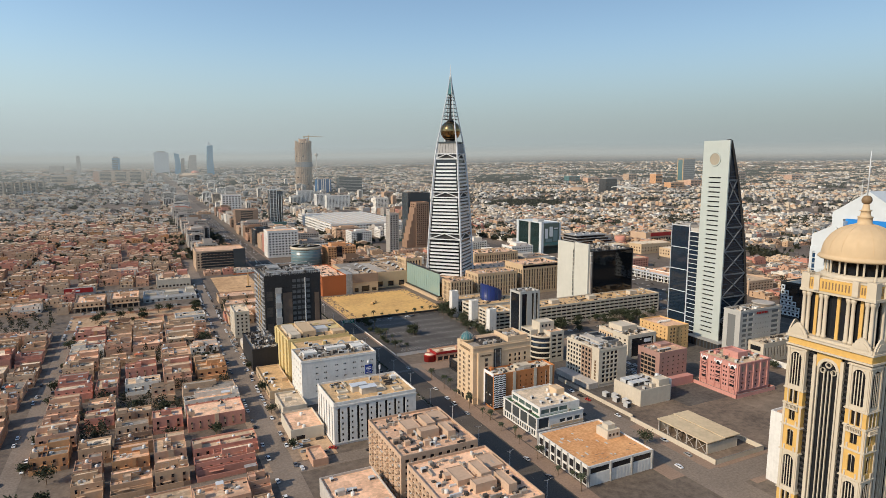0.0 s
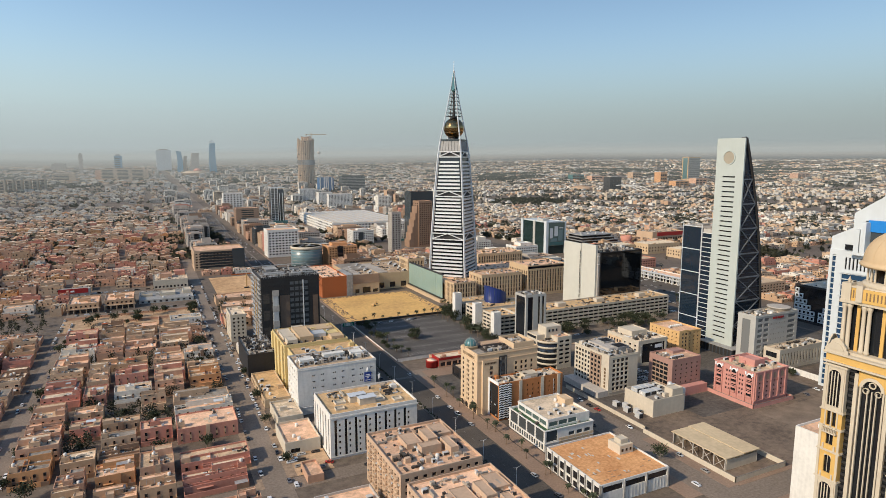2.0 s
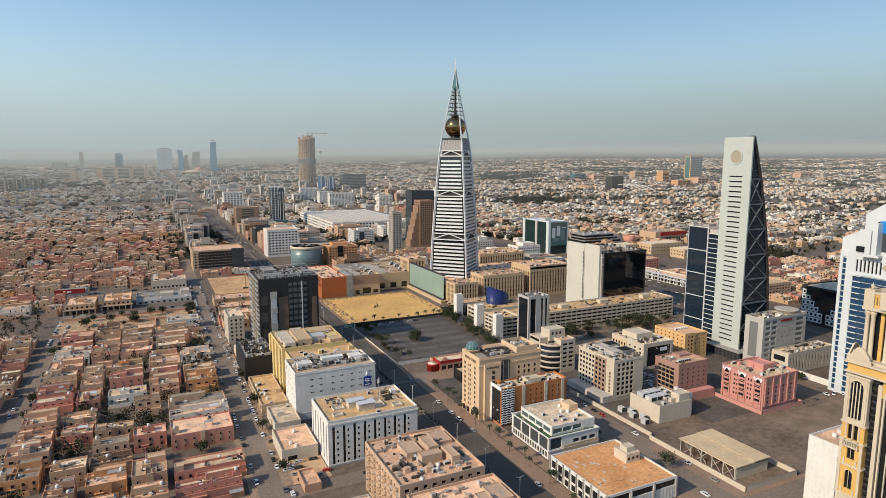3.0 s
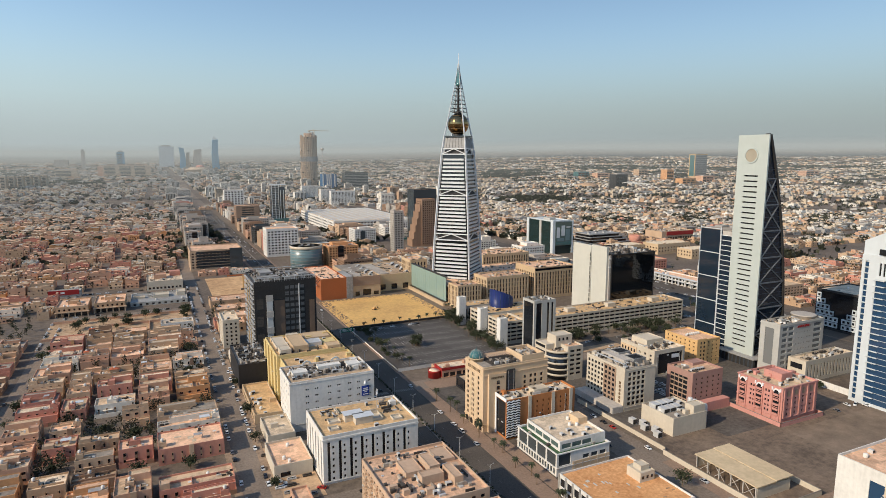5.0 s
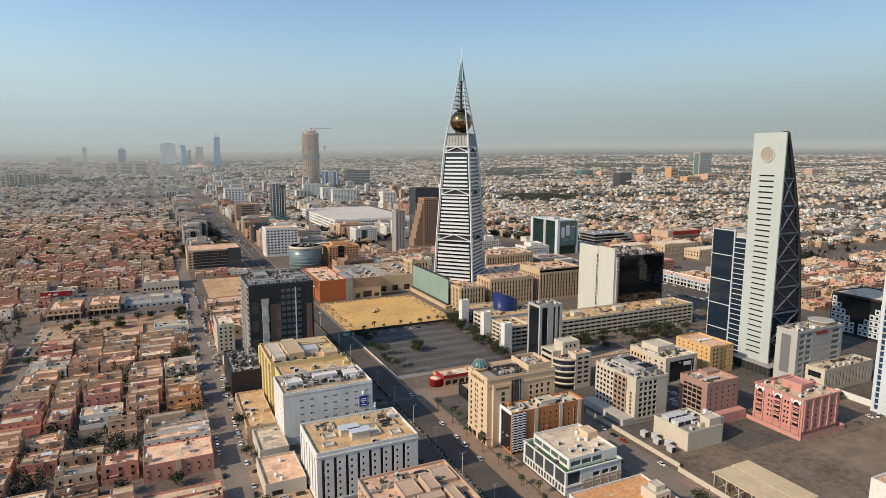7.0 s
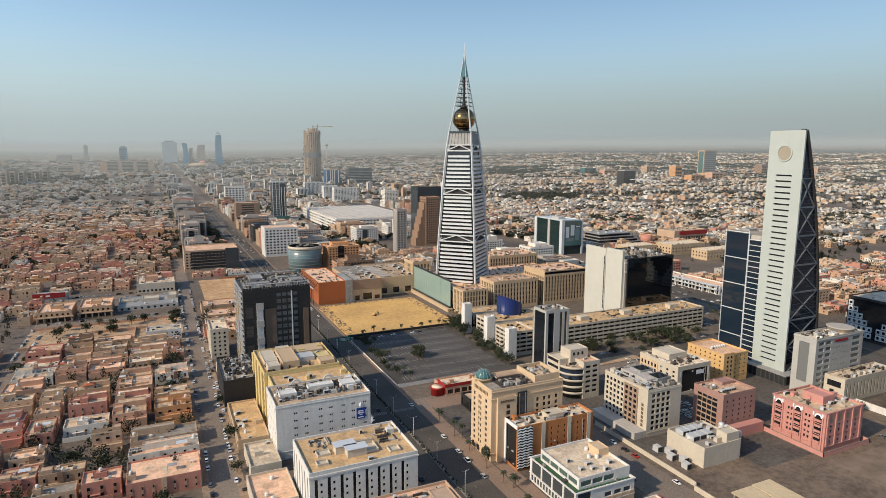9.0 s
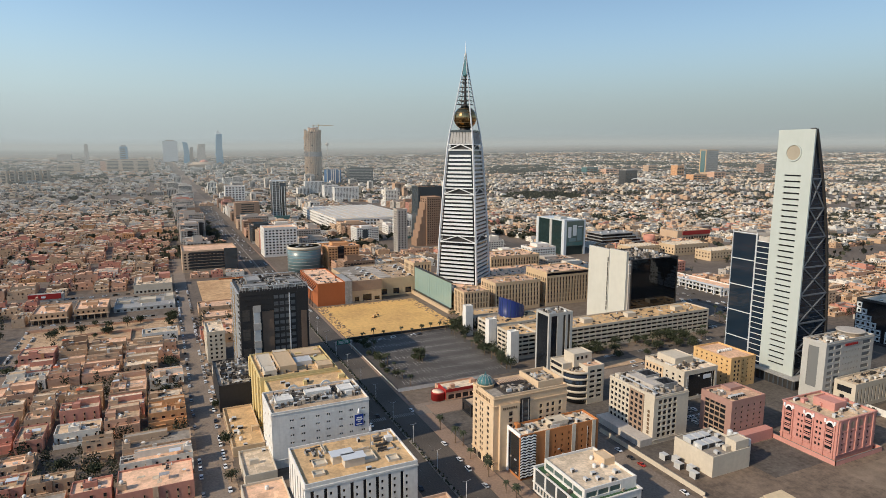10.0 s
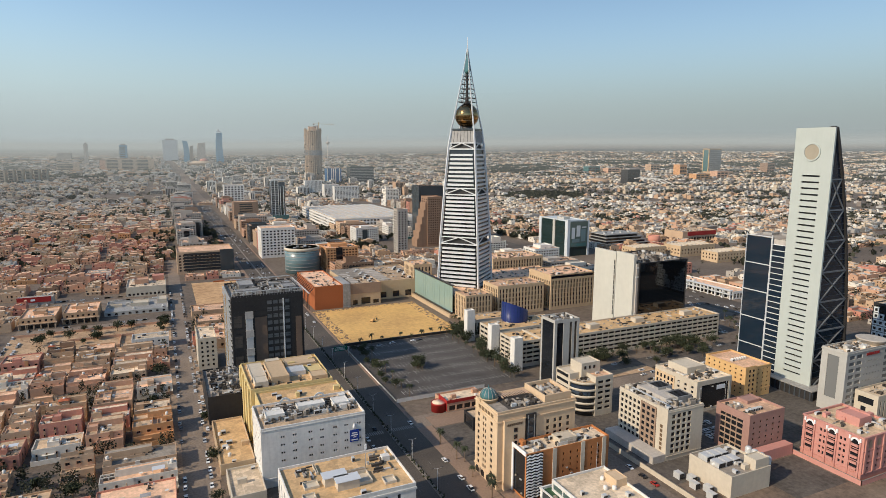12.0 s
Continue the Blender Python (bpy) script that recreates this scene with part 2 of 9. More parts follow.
def lathe(profile, steps=24, centre=(0, 0)):
    """A turned solid from (radius, height) pairs."""
    bm = bmesh.new()
    rings = []
    for r, z in profile:
        rings.append([bm.verts.new((centre[0] + r * math.cos(2 * math.pi * i / steps), centre[1] + r * math.sin(2 * math.pi * i / steps), z)) for i in range(steps)])
    for a, b in zip(rings, rings[1:]):
        for i in range(steps):
            j = (i + 1) % steps
            bm.faces.new((a[i], a[j], b[j], b[i]))
    bm.faces.new(rings[0][::-1])
    bm.faces.new(rings[-1])
    for f in bm.faces:
        f.smooth = True
    return bm


def beam(bm, a, b, w, d=None):
    """A straight bar of section w x d from a to b, added to bm."""
    a, b = Vector(a), Vector(b)
    q = (b - a).to_track_quat("Z", "Y").to_matrix().to_4x4()
    m = Matrix.Translation((a + b) / 2) @ q @ Matrix.Diagonal((w, d or w, (b - a).length, 1))
    bmesh.ops.create_cube(bm, size=1, matrix=m)
    return bm


# ---- facades ----
def holes(width, cols, rows, z0, z1, fw=0.6, fh=0.55, m0=1.0, m1=1.0):
    """A grid of openings on a facade: (a0, z0, a1, z1)."""
    out, cw, rh = [], (width - m0 - m1) / cols, (z1 - z0) / rows
    for r in range(rows):
        for c in range(cols):
            a, z = m0 + c * cw + cw * (1 - fw) / 2, z0 + r * rh + rh * (1 - fh) / 2
            out.append((a, z, a + cw * fw, z + rh * fh))
    return out


def pierced(width, z0, z1, openings, thick):
    """The solid boxes of a wall with openings, in wall coordinates (a, depth, z)."""
    cuts = sorted({z0, z1, *[o[1] for o in openings], *[o[3] for o in openings]})
    out = []
    for lo, hi in zip(cuts, cuts[1:]):
        if hi - lo < 1e-4:
            continue
        spans = sorted((o[0], o[2]) for o in openings if o[1] < hi - 1e-4 and o[3] > lo + 1e-4)
        a = 0.0
        for s, e in spans:
            if s > a:
                out.append((a, 0, lo, s, thick, hi))
            a = max(a, e)
        if a < width:
            out.append((a, 0, lo, width, thick, hi))
    return out


PANES = {}


def pane(w, h, material):
    key = (round(w, 2), round(h, 2), material.name)
    if key not in PANES:
        PANES[key] = mesh_of("pane", [(0, 0, 0, key[0], 0.08, key[1])], material)
    return PANES[key]


BUILT = {}


def building(name, label, category, u0, u1, v0, v1, h, wall, S=(), W=(), E=(), N=(), gl=None, roof=None, parapet=1.1, thick=0.45, base=0.0, panes=True, clutter=0, seed=1, group=""):
    """A block with pierced facades, a flat roof behind a parapet and its rooftop plant. Openings are per facade, in metres from its left end."""
    ob = thing(name, label, category, u0, v0, base, 0, group)
    BUILT.setdefault(label, ob)
    w, d = u1 - u0, v1 - v0
    gl = gl or M["glass"]
    t = thick
    out = []
    for key, length, hs in (("S", w, S), ("W", d, W), ("E", d, E), ("N", w, N)):
        full = key in "SN"
        boxes = pierced(length, 0, h, hs, t)
        for a0, e0, z0, a1, e1, z1 in boxes:
            if not full:
                a0, a1 = max(a0, t), min(a1, d - t)
                if a1 <= a0:
                    continue
            if key == "S":
                out.append((a0, 0, z0, a1, t, z1))
            elif key == "N":
                out.append((w - a1, d - t, z0, w - a0, d, z1))
            elif key == "W":
                out.append((0, d - a1, z0, t, d - a0, z1))
            else:
                out.append((w - t, a0, z0, w, a1, z1))
        if panes:
            for a0, z0, a1, z1 in hs:
                me = pane(a1 - a0, z1 - z0, gl)
                k = put("window", me, ob)
                if key == "S":
                    k.location = (a0, t - 0.1, z0)
                elif key == "N":
                    k.location, k.rotation_euler = (w - a0, d - t + 0.1, z0), (0, 0, math.pi)
                elif key == "W":
                    k.location, k.rotation_euler = (t - 0.1, d - a0, z0), (0, 0, -math.pi / 2)
                else:
                    k.location, k.rotation_euler = (w - t + 0.1, a0, z0), (0, 0, math.pi / 2)
    put("wall", mesh_of("wall", out, wall), ob)
    slab("glazed_core", ob, gl, t + 0.02, t + 0.02, 0, w - t - 0.02, d - t - 0.02, h - parapet - 0.4)
    slab("roof", ob, roof or M["roof_tan"], t - 0.05, t - 0.05, h - parapet - 0.4, w - t + 0.05, d - t + 0.05, h - parapet)
    rng = random.Random(seed)
    zr = h - parapet
    for i in range(clutter):
        cw, cd, ch = rng.uniform(1.2, 3.2), rng.uniform(1.2, 2.6), rng.uniform(0.9, 2.0)
        x, y = rng.uniform(1.5, w - cw - 1.5), rng.uniform(1.5, d - cd - 1.5)
        kind = rng.random()
        if kind < 0.6:
            cool_unit(ob, x, y, zr, cw, cd, ch)
        elif kind < 0.8:
            part("water_tank", lathe([(0.9, 0), (0.95, 0.1), (0.95, 1.5), (0.6, 1.8), (0.2, 1.85)], 14, (x, y)), M["white"], ob).location.z = zr
        else:
            slab("roof_hut", ob, wall, x, y, zr, x + cw * 1.4, y + cd * 1.3, zr + 2.4)
    return ob


def cool_unit(ob, x, y, z, w, d, h):
    """A rooftop cooling unit: casing on feet, with a fan ring and side grille."""
    bx = [(x, y, z + 0.2, x + w, y + d, z + h), (x + 0.1, y + 0.1, z, x + 0.3, y + d - 0.1, z + 0.2), (x + w - 0.3, y + 0.1, z, x + w - 0.1, y + d - 0.1, z + 0.2),
          (x + 0.15, y + 0.15, z + h, x + w - 0.15, y + d - 0.15, z + h + 0.12)]
    bx.append((x + 0.1, y - 0.03, z + 0.35, x + w - 0.1, y - 0.005, z + h - 0.15, 1, 1))
    return put("cooling_unit", mesh_of("cooling_unit", bx, [M["metal"], M["charcoal"]]), ob)


TONE_WORDS = {"wall_tan": "tan", "wall_cream": "cream", "wall_rose": "rose-brown", "wall_sand": "sand-coloured", "wall_white": "off-white", "wall_orange": "orange-brown", "wall_brown": "brown", "wall_grey": "grey"}
BUSY_MORE = []

# ---- ground and streets ----
EYE = (25.0, 52.0, 157.0)
FLAT, FAR = 2000.0, 2750.0


def far_place(u, v, climb=1.0):
    """Where a spot of the plain stands: beyond two kilometres the land climbs slowly to the horizon. Returns x, y, z, scale."""
    dx, dy = u - EYE[0], v - EYE[1]
    dist = math.hypot(dx, dy)
    if dist <= FLAT:
        return u, v, 0.0, 1.0
    r = FLAT + FAR * (1 - math.exp(-(dist - FLAT) / FAR))
    s = r / dist
    rise = (22 + 60 * min(1, max(0, (math.degrees(math.atan2(dx, dy)) + 2) / 38))) * ((r - FLAT) / FAR) ** 3
    return EYE[0] + dx * s, EYE[1] + dy * s, EYE[2] * (1 - s) + rise * climb, s


def ground_sheet():
    bm = bmesh.new()
    rings = []
    steps = 96
    for dist in [150, 400, 1000, 2000, 2400, 2900, 3500, 4300, 5500, 7500, 11000, 20000, 60000]:
        ring = []
        for i in range(steps):
            a = 2 * math.pi * i / steps
            x, y, z, s = far_place(EYE[0] + dist * math.sin(a), EYE[1] + dist * math.cos(a))
            ring.append(bm.verts.new((x, y, z)))
        rings.append(ring)
    bm.faces.new(rings[0][::-1])
    for a, b in zip(rings, rings[1:]):
        for i in range(steps):
            j = (i + 1) % steps
            bm.faces.new((a[i], b[i], b[j], a[j]))
    bmesh.ops.recalc_face_normals(bm, faces=bm.faces)
    me = bpy.data.meshes.new("ground")
    bm.to_mesh(me)
    bm.free()
    me.materials.append(M["ground"])
    if me.polygons[0].normal.z < 0:
        me.flip_normals()
    tagged(put("ground", me), "dusty tan city ground out to the horizon", "ground", kind="structure")


ground_sheet()


def strip(name, label, category, boxes, material, z=0.06):
    tagged(put(name, mesh_of(name, [(a, b, -0.3, c, d, z) for a, b, c, d in boxes], material)), label, category, kind="structure")


strip("road_avenue", "wide dark asphalt avenue with a kerbed median", "road", [(143, -300, 175, 1990)], M["asphalt"], 0.05)
strip("road_side_street", "narrow asphalt side street lined with parked cars", "road", [(50, 60, 63, 1060)], M["street"], 0.054)
strip("road_west_street", "narrow asphalt residential street", "road", [(-74, 100, -64, 852)], M["street"], 0.054)
strip("road_cross_street", "asphalt cross street beside the car park", "road", [(175, 408, 520, 424), (236, 60, 258, 408), (-63, 294, 143, 305), (258, 188, 560, 203)], M["street"], 0.058)
strip("road_expressway", "broad asphalt expressway east of the towers", "road", [(560, -100, 604, 1990)], M["asphalt"], 0.05)
strip("pavement_east", "tan paved walkway along the avenue", "pavement", [(175, 60, 184, 408), (175, 424, 177, 1200)], M["paving"], 0.16)
strip("pavement_west", "tan paved walkway along the avenue", "pavement", [(139, 60, 143, 1200)], M["paving"], 0.16)
strip("median", "kerbed planted strip down the avenue", "median", [(157.6, -200, 159.4, 420), (157.6, 440, 159.4, 1900)], M["kerb"], 0.25)
strip("car_park", "dark asphalt open car park with painted bays", "car park", [(178, 448, 272, 569)], M["lot"], 0.09)
strip("sand_lot", "bright orange-yellow sand building plot", "sand plot", [(178, 574, 285, 690)], M["sand"], 0.12)
strip("dirt_lot", "bare brown dirt lot beside the pink flats", "dirt lot", [(262, 205, 440, 300)], M["dirt"], 0.07)
strip("asphalt_apron", "darker ground patch below the rose office", "yard", [(308, 268, 345, 297)], M["court"], 0.074)
strip("sand_strip", "sandy empty plot among low houses", "sand plot", [(75, 745, 125, 880)], M["orangedirt"], 0.07)
strip("sand_verge", "sandy open strip among the houses", "sand plot", [(-74, 646, 49, 707)], M["earth"], 0.07)
strip("sand_verge_east", "sandy verge by the offices", "sand plot", [(300, 426, 372, 437), (384, 402, 470, 408)], M["earth"], 0.07)
strip("pavement_shops", "tan paved court before the shops", "pavement", [(185, 405, 232, 420), (185, 262, 192, 330)], M["paving"], 0.1)
strip("pavement_corner", "brick-tan pavement round the shed yard", "pavement", [(252, 204, 258.5, 262), (258.5, 203, 330, 205.8), (262, 184, 282, 188), (226.5, 205, 236, 262)], M["paving"], 0.14)
strip("earth_yard", "bare earth yard beside the street", "yard", [(63.2, 306, 86, 330), (63.2, 355, 69, 366)], M["earth"], 0.07)
strip("pavement_street", "dusty tan shoulder along the side street", "pavement", [(62.2, 306, 67, 330), (62.2, 331, 66, 395), (62.4, 396, 67, 460), (62.6, 462, 66, 640), (46.5, 300, 50.2, 640)], M["shoulder"], 0.13)
strip("sand_patch", "pale dusty patch on the dirt lot", "dirt patch", [(345, 212, 432, 258)], M["dustpatch"], 0.075)
strip("asphalt_court", "dark dusty asphalt between the offices", "parking ground", [(262, 301, 556, 400), (262, 425, 300, 446), (372, 425, 556, 450), (184, 332, 236, 404)], M["court"], 0.045)
strip("road_lane", "grey asphalt lane beside the sandy strip", "road", [(-63, 708, 49, 726), (-63, 814, 49, 828)], M["street"], 0.052)
# the hazy distance: see-through glowing rings that paint haze between the streets and the horizon
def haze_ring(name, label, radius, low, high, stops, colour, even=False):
    """A faint see-through ring with haze painted as emission; stops are (height share, density) from its foot to its
    head.
    """
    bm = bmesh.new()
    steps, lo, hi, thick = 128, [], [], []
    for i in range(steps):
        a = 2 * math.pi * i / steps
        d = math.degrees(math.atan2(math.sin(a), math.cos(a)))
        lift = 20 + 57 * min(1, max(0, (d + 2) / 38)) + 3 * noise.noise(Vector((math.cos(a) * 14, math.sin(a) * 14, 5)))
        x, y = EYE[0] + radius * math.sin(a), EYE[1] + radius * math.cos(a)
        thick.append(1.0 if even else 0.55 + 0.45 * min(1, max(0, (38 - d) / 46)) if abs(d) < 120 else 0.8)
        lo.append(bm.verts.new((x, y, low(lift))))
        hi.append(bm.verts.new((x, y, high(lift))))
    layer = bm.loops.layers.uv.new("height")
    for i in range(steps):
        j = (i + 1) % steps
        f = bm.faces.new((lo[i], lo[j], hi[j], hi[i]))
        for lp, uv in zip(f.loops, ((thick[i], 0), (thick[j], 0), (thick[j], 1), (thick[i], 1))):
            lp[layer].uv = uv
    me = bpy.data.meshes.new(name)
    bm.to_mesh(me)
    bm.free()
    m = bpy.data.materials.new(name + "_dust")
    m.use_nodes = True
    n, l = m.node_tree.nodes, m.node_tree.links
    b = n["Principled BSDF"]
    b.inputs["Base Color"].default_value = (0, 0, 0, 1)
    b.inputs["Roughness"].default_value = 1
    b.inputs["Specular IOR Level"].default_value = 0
    # the ring glows in the haze colour instead of scattering sunlight
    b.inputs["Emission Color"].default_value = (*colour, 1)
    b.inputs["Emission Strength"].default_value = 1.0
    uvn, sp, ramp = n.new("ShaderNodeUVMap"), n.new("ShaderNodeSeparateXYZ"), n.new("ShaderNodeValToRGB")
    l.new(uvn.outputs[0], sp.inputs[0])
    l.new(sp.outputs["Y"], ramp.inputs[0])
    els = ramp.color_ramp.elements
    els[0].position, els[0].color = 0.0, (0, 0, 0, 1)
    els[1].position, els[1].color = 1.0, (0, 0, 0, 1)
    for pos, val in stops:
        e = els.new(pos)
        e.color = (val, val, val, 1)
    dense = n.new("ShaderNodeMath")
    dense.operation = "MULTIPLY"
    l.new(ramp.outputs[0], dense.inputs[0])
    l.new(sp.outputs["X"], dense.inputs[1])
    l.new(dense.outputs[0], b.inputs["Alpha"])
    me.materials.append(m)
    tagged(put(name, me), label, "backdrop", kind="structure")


haze_ring("backdrop", "glowing haze veil over the low hills along the horizon", 4600, lambda q: 60 + 0.9 * q, lambda q: 225 + q, ((0.2, 0.2), (0.4, 0.6), (0.52, 0.95), (0.66, 0.95), (0.78, 0.5), (0.9, 0.15)), (0.43, 0.455, 0.44), even=True)
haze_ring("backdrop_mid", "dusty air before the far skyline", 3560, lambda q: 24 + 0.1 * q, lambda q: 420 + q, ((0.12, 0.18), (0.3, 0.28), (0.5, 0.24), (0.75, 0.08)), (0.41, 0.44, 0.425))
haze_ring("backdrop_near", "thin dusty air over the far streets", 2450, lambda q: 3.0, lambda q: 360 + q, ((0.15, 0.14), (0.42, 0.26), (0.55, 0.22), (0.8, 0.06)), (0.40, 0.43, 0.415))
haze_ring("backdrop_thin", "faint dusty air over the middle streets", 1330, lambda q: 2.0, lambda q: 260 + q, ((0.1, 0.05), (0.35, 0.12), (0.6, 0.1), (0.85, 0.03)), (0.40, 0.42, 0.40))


# the avenue runs on over the plain to the skyline
def far_road():
    bm = bmesh.new()
    prev = None
    for i in range(26):
        v = 1990 + i * i * 14
        u = 159 + 0.0 * i + max(0, v - 3000) * 0.02
        x0, y0, z0, s0 = far_place(u - 19, v)
        x1, y1, z1, s1 = far_place(u + 19, v)
        cur = [bm.verts.new((x0, y0, z0 + 0.6)), bm.verts.new((x1, y1, z1 + 0.6))]
        if prev:
            bm.faces.new((prev[0], prev[1], cur[1], cur[0]))
        prev = cur
    me = bpy.data.meshes.new("road_far")
    bm.to_mesh(me)
    bm.free()
    me.materials.append(M["street"])
    tagged(put("road_far", me), "the avenue running on to the skyline", "road", kind="structure")


far_road()

# ---- the pointed glass tower ----
TU, TV = 335.4, 664.9
PROFILE = [(0, 32.2), (27, 31.0), (69, 28.6), (121, 24.2), (163, 19.9), (180.6, 17.0), (194, 13.6), (214, 9.3), (236, 4.6), (250, 1.9), (260, 0.5)]
TURN = 268.0


def leg_radius(z):
    for (z0, r0), (z1, r1) in zip(PROFILE, PROFILE[1:]):
        if z <= z1:
            return r0 + (r1 - r0) * (z - z0) / (z1 - z0)
    return PROFILE[-1][1]


def corner(k, z, grow=0.0):
    a = radians(TURN + 90 * k)
    r = leg_radius(z) + grow
    return Vector((r * math.cos(a), r * math.sin(a), z))


def pointed_tower():
    ob = thing("skyscraper", "tall pointed tower with white louvre bands, golden glass globe and spire", "skyscraper", TU, TV)
    for k in range(4):
        bm = bmesh.new()
        zs = [0, 27, 50, 69, 95, 121, 140, 163, 180.6, 194, 203, 214, 236, 250, 260]
        prev = None
        for z in zs:
            g = 0.82 if z < 175 else 0.62 - 0.36 * min(1, (z - 175) / 85)
            c = corner(k, z)
            ring = [bm.verts.new((c.x + dx * g, c.y + dy * g, z)) for dx, dy in ((-1, -1), (1, -1), (1, 1), (-1, 1))]
            if prev:
                for q in range(4):
                    bm.faces.new((prev[q], prev[(q + 1) % 4], ring[(q + 1) % 4], ring[q]))
            prev = ring
        bm.faces.new(prev)
        part("leg", bm, M["steel"], ob, "white steel corner leg")
    # glazed body in three lifts and the louvre bands in front of it
    for lo, hi in ((0, 64.8), (72.6, 114.8), (122, 160)):
        bm = bmesh.new()
        vs = [[bm.verts.new(corner(k, z, -1.6)) for k in range(4)] for z in (lo, hi)]
        for k in range(4):
            j = (k + 1) % 4
            bm.faces.new((vs[0][k], vs[0][j], vs[1][j], vs[1][k]))
        bm.faces.new(vs[1])
        bm.faces.new(vs[0][::-1])
        part("glazed_body", bm, M["glass"], ob, "dark glass storeys behind the louvres")
    for lo, hi, n in ((4, 62.5, 14), (74, 114.0, 10), (123, 157.0, 8)):
        for i in range(n):
            z = lo + (hi - lo) * (i + 0.5) / n
            for k in range(4):
                a, b = corner(k, z, -0.9), corner(k + 1, z, -0.9)
                d = (b - a).normalized() * 2.2
                bm = bmesh.new()
                beam(bm, a + d, b - d, 1.5, 2.1)
                part("louvre", bm, M["alu"], ob)
    for lo, hi in ((64.8, 72.6), (114.8, 122), (160.4, 167.2)):
        for k in range(4):
            bm = bmesh.new()
            for z in (lo + 0.4, hi - 0.4):
                beam(bm, corner(k, z, -0.2), corner(k + 1, z, -0.2), 1.1)
            a, b = corner(k, lo + 0.5, -0.2), corner(k + 1, lo + 0.5, -0.2)
            m = (corner(k, hi - 0.5, -0.2) + corner(k + 1, hi - 0.5, -0.2)) / 2
            beam(bm, a, m, 0.9)
            beam(bm, m, b, 0.9)
            part("belt_truss", bm, M["steel"], ob, "white steel bracing belt")
        bm = bmesh.new()
        vs = [[bm.verts.new(corner(k, z, -3.2)) for k in range(4)] for z in (lo, hi)]
        for k in range(4):
            j = (k + 1) % 4
            bm.faces.new((vs[0][k], vs[0][j], vs[1][j], vs[1][k]))
        part("belt_core", bm, M["charcoal"], ob)
    # plain grey crown under the globe
    for k in range(4):
        for i in range(7):
            f0, f1 = i / 7 + 0.008, (i + 1) / 7 - 0.008
            bm = bmesh.new()
            lo_a, lo_b, hi_a, hi_b = corner(k, 167.6, -0.8), corner(k + 1, 167.6, -0.8), corner(k, 179.0, -0.8), corner(k + 1, 179.0, -0.8)
            q = [lo_a.lerp(lo_b, f0), lo_a.lerp(lo_b, f1), hi_a.lerp(hi_b, f1), hi_a.lerp(hi_b, f0)]
            out = ((lo_a + lo_b) / 2)
            out.z = 0
            back = -out.normalized() * 0.4
            f = [bm.verts.new(p) for p in q] + [bm.verts.new(p + back) for p in q]
            for c in ((0, 1, 2, 3), (7, 6, 5, 4), (0, 4, 5, 1), (1, 5, 6, 2), (2, 6, 7, 3), (3, 7, 4, 0)):
                bm.faces.new([f[x] for x in c])
            part("crown_panel", bm, M["crown"], ob)
    bm = bmesh.new()
    vs = [[bm.verts.new(corner(k, z, -1.2)) for k in range(4)] for z in (167.3, 179.0)]
    for k in range(4):
        bm.faces.new((vs[0][k], vs[0][(k + 1) % 4], vs[1][(k + 1) % 4], vs[1][k]))
    bm.faces.new(vs[1])
    part("crown_core", bm, M["charcoal"], ob)
    bm = bmesh.new()
    for k in range(4):
        beam(bm, corner(k, 180.2, 0.1), corner(k + 1, 180.2, 0.1), 0.4, 1.8)
    part("parapet_rail", bm, M["glassgrey"], ob)
    bm = bmesh.new()
    bmesh.ops.create_uvsphere(bm, u_segments=32, v_segments=20, radius=12.0, matrix=Matrix.Translation((0, 0, 194.0)))
    globe = part("globe", bm, M["gold"], ob, "golden bronze faceted glass globe")
    bm = bmesh.new()
    for lat in (-50, -25, 0, 25, 50):
        r, z = 12.04 * math.cos(radians(lat)), 194.0 + 12.04 * math.sin(radians(lat))
        for i in range(32):
            a0, a1 = 2 * math.pi * i / 32, 2 * math.pi * (i + 1) / 32
            beam(bm, (r * math.cos(a0), r * math.sin(a0), z), (r * math.cos(a1), r * math.sin(a1), z), 0.22)
    part("globe_rib", bm, M["brass"], globe)
    part("globe_base", lathe([(5.5, 178.9), (5.5, 183.2), (4.8, 183.4)], 20), M["charcoal"], ob)
    for z in (207.5, 211.5, 216, 220.5, 225.0, 229.5, 233.0):
        bm = bmesh.new()
        for k in range(4):
            beam(bm, corner(k, z, -0.1), corner(k + 1, z, -0.1), 0.36)
            beam(bm, corner(k, z, -0.2), (0, 0, z), 0.3)
            beam(bm, corner(k, z, -leg_radius(z) * 0.3), corner(k + 1, z, -leg_radius(z) * 0.3), 0.5)
            beam(bm, corner(k, z, -0.3), corner(k + 1, z + 4.0, -0.3), 0.22)
        part("ring_frame", bm, M["charcoal"], ob)
    part("spine", lathe([(4.6, 205.4), (2.0, 207.4), (1.3, 214), (1.0, 240)], 10), M["charcoal"], ob)
    bm = bmesh.new()
    vs = [[bm.verts.new(corner(k, z, -0.35)) for k in range(4)] for z in (238, 258.5)]
    for k in range(4):
        bm.faces.new((vs[0][k], vs[0][(k + 1) % 4], vs[1][(k + 1) % 4], vs[1][k]))
    bm.faces.new(vs[1])
    part("lantern", bm, M["glassteal"], ob, "teal glass lantern at the tip")
    part("lantern_bowl", lathe([(0.4, 234.6), (1.8, 235.4), (2.9, 236.8), (3.1, 238.2)], 18), M["glassteal"], ob)
    part("spire", lathe([(0.7, 257), (0.42, 261), (0.16, 271)], 10), M["steel"], ob)


M["crown"] = mat("grey_stone_panel", (0.34, 0.33, 0.31), spread=0.12, grain=0.3)
pointed_tower()


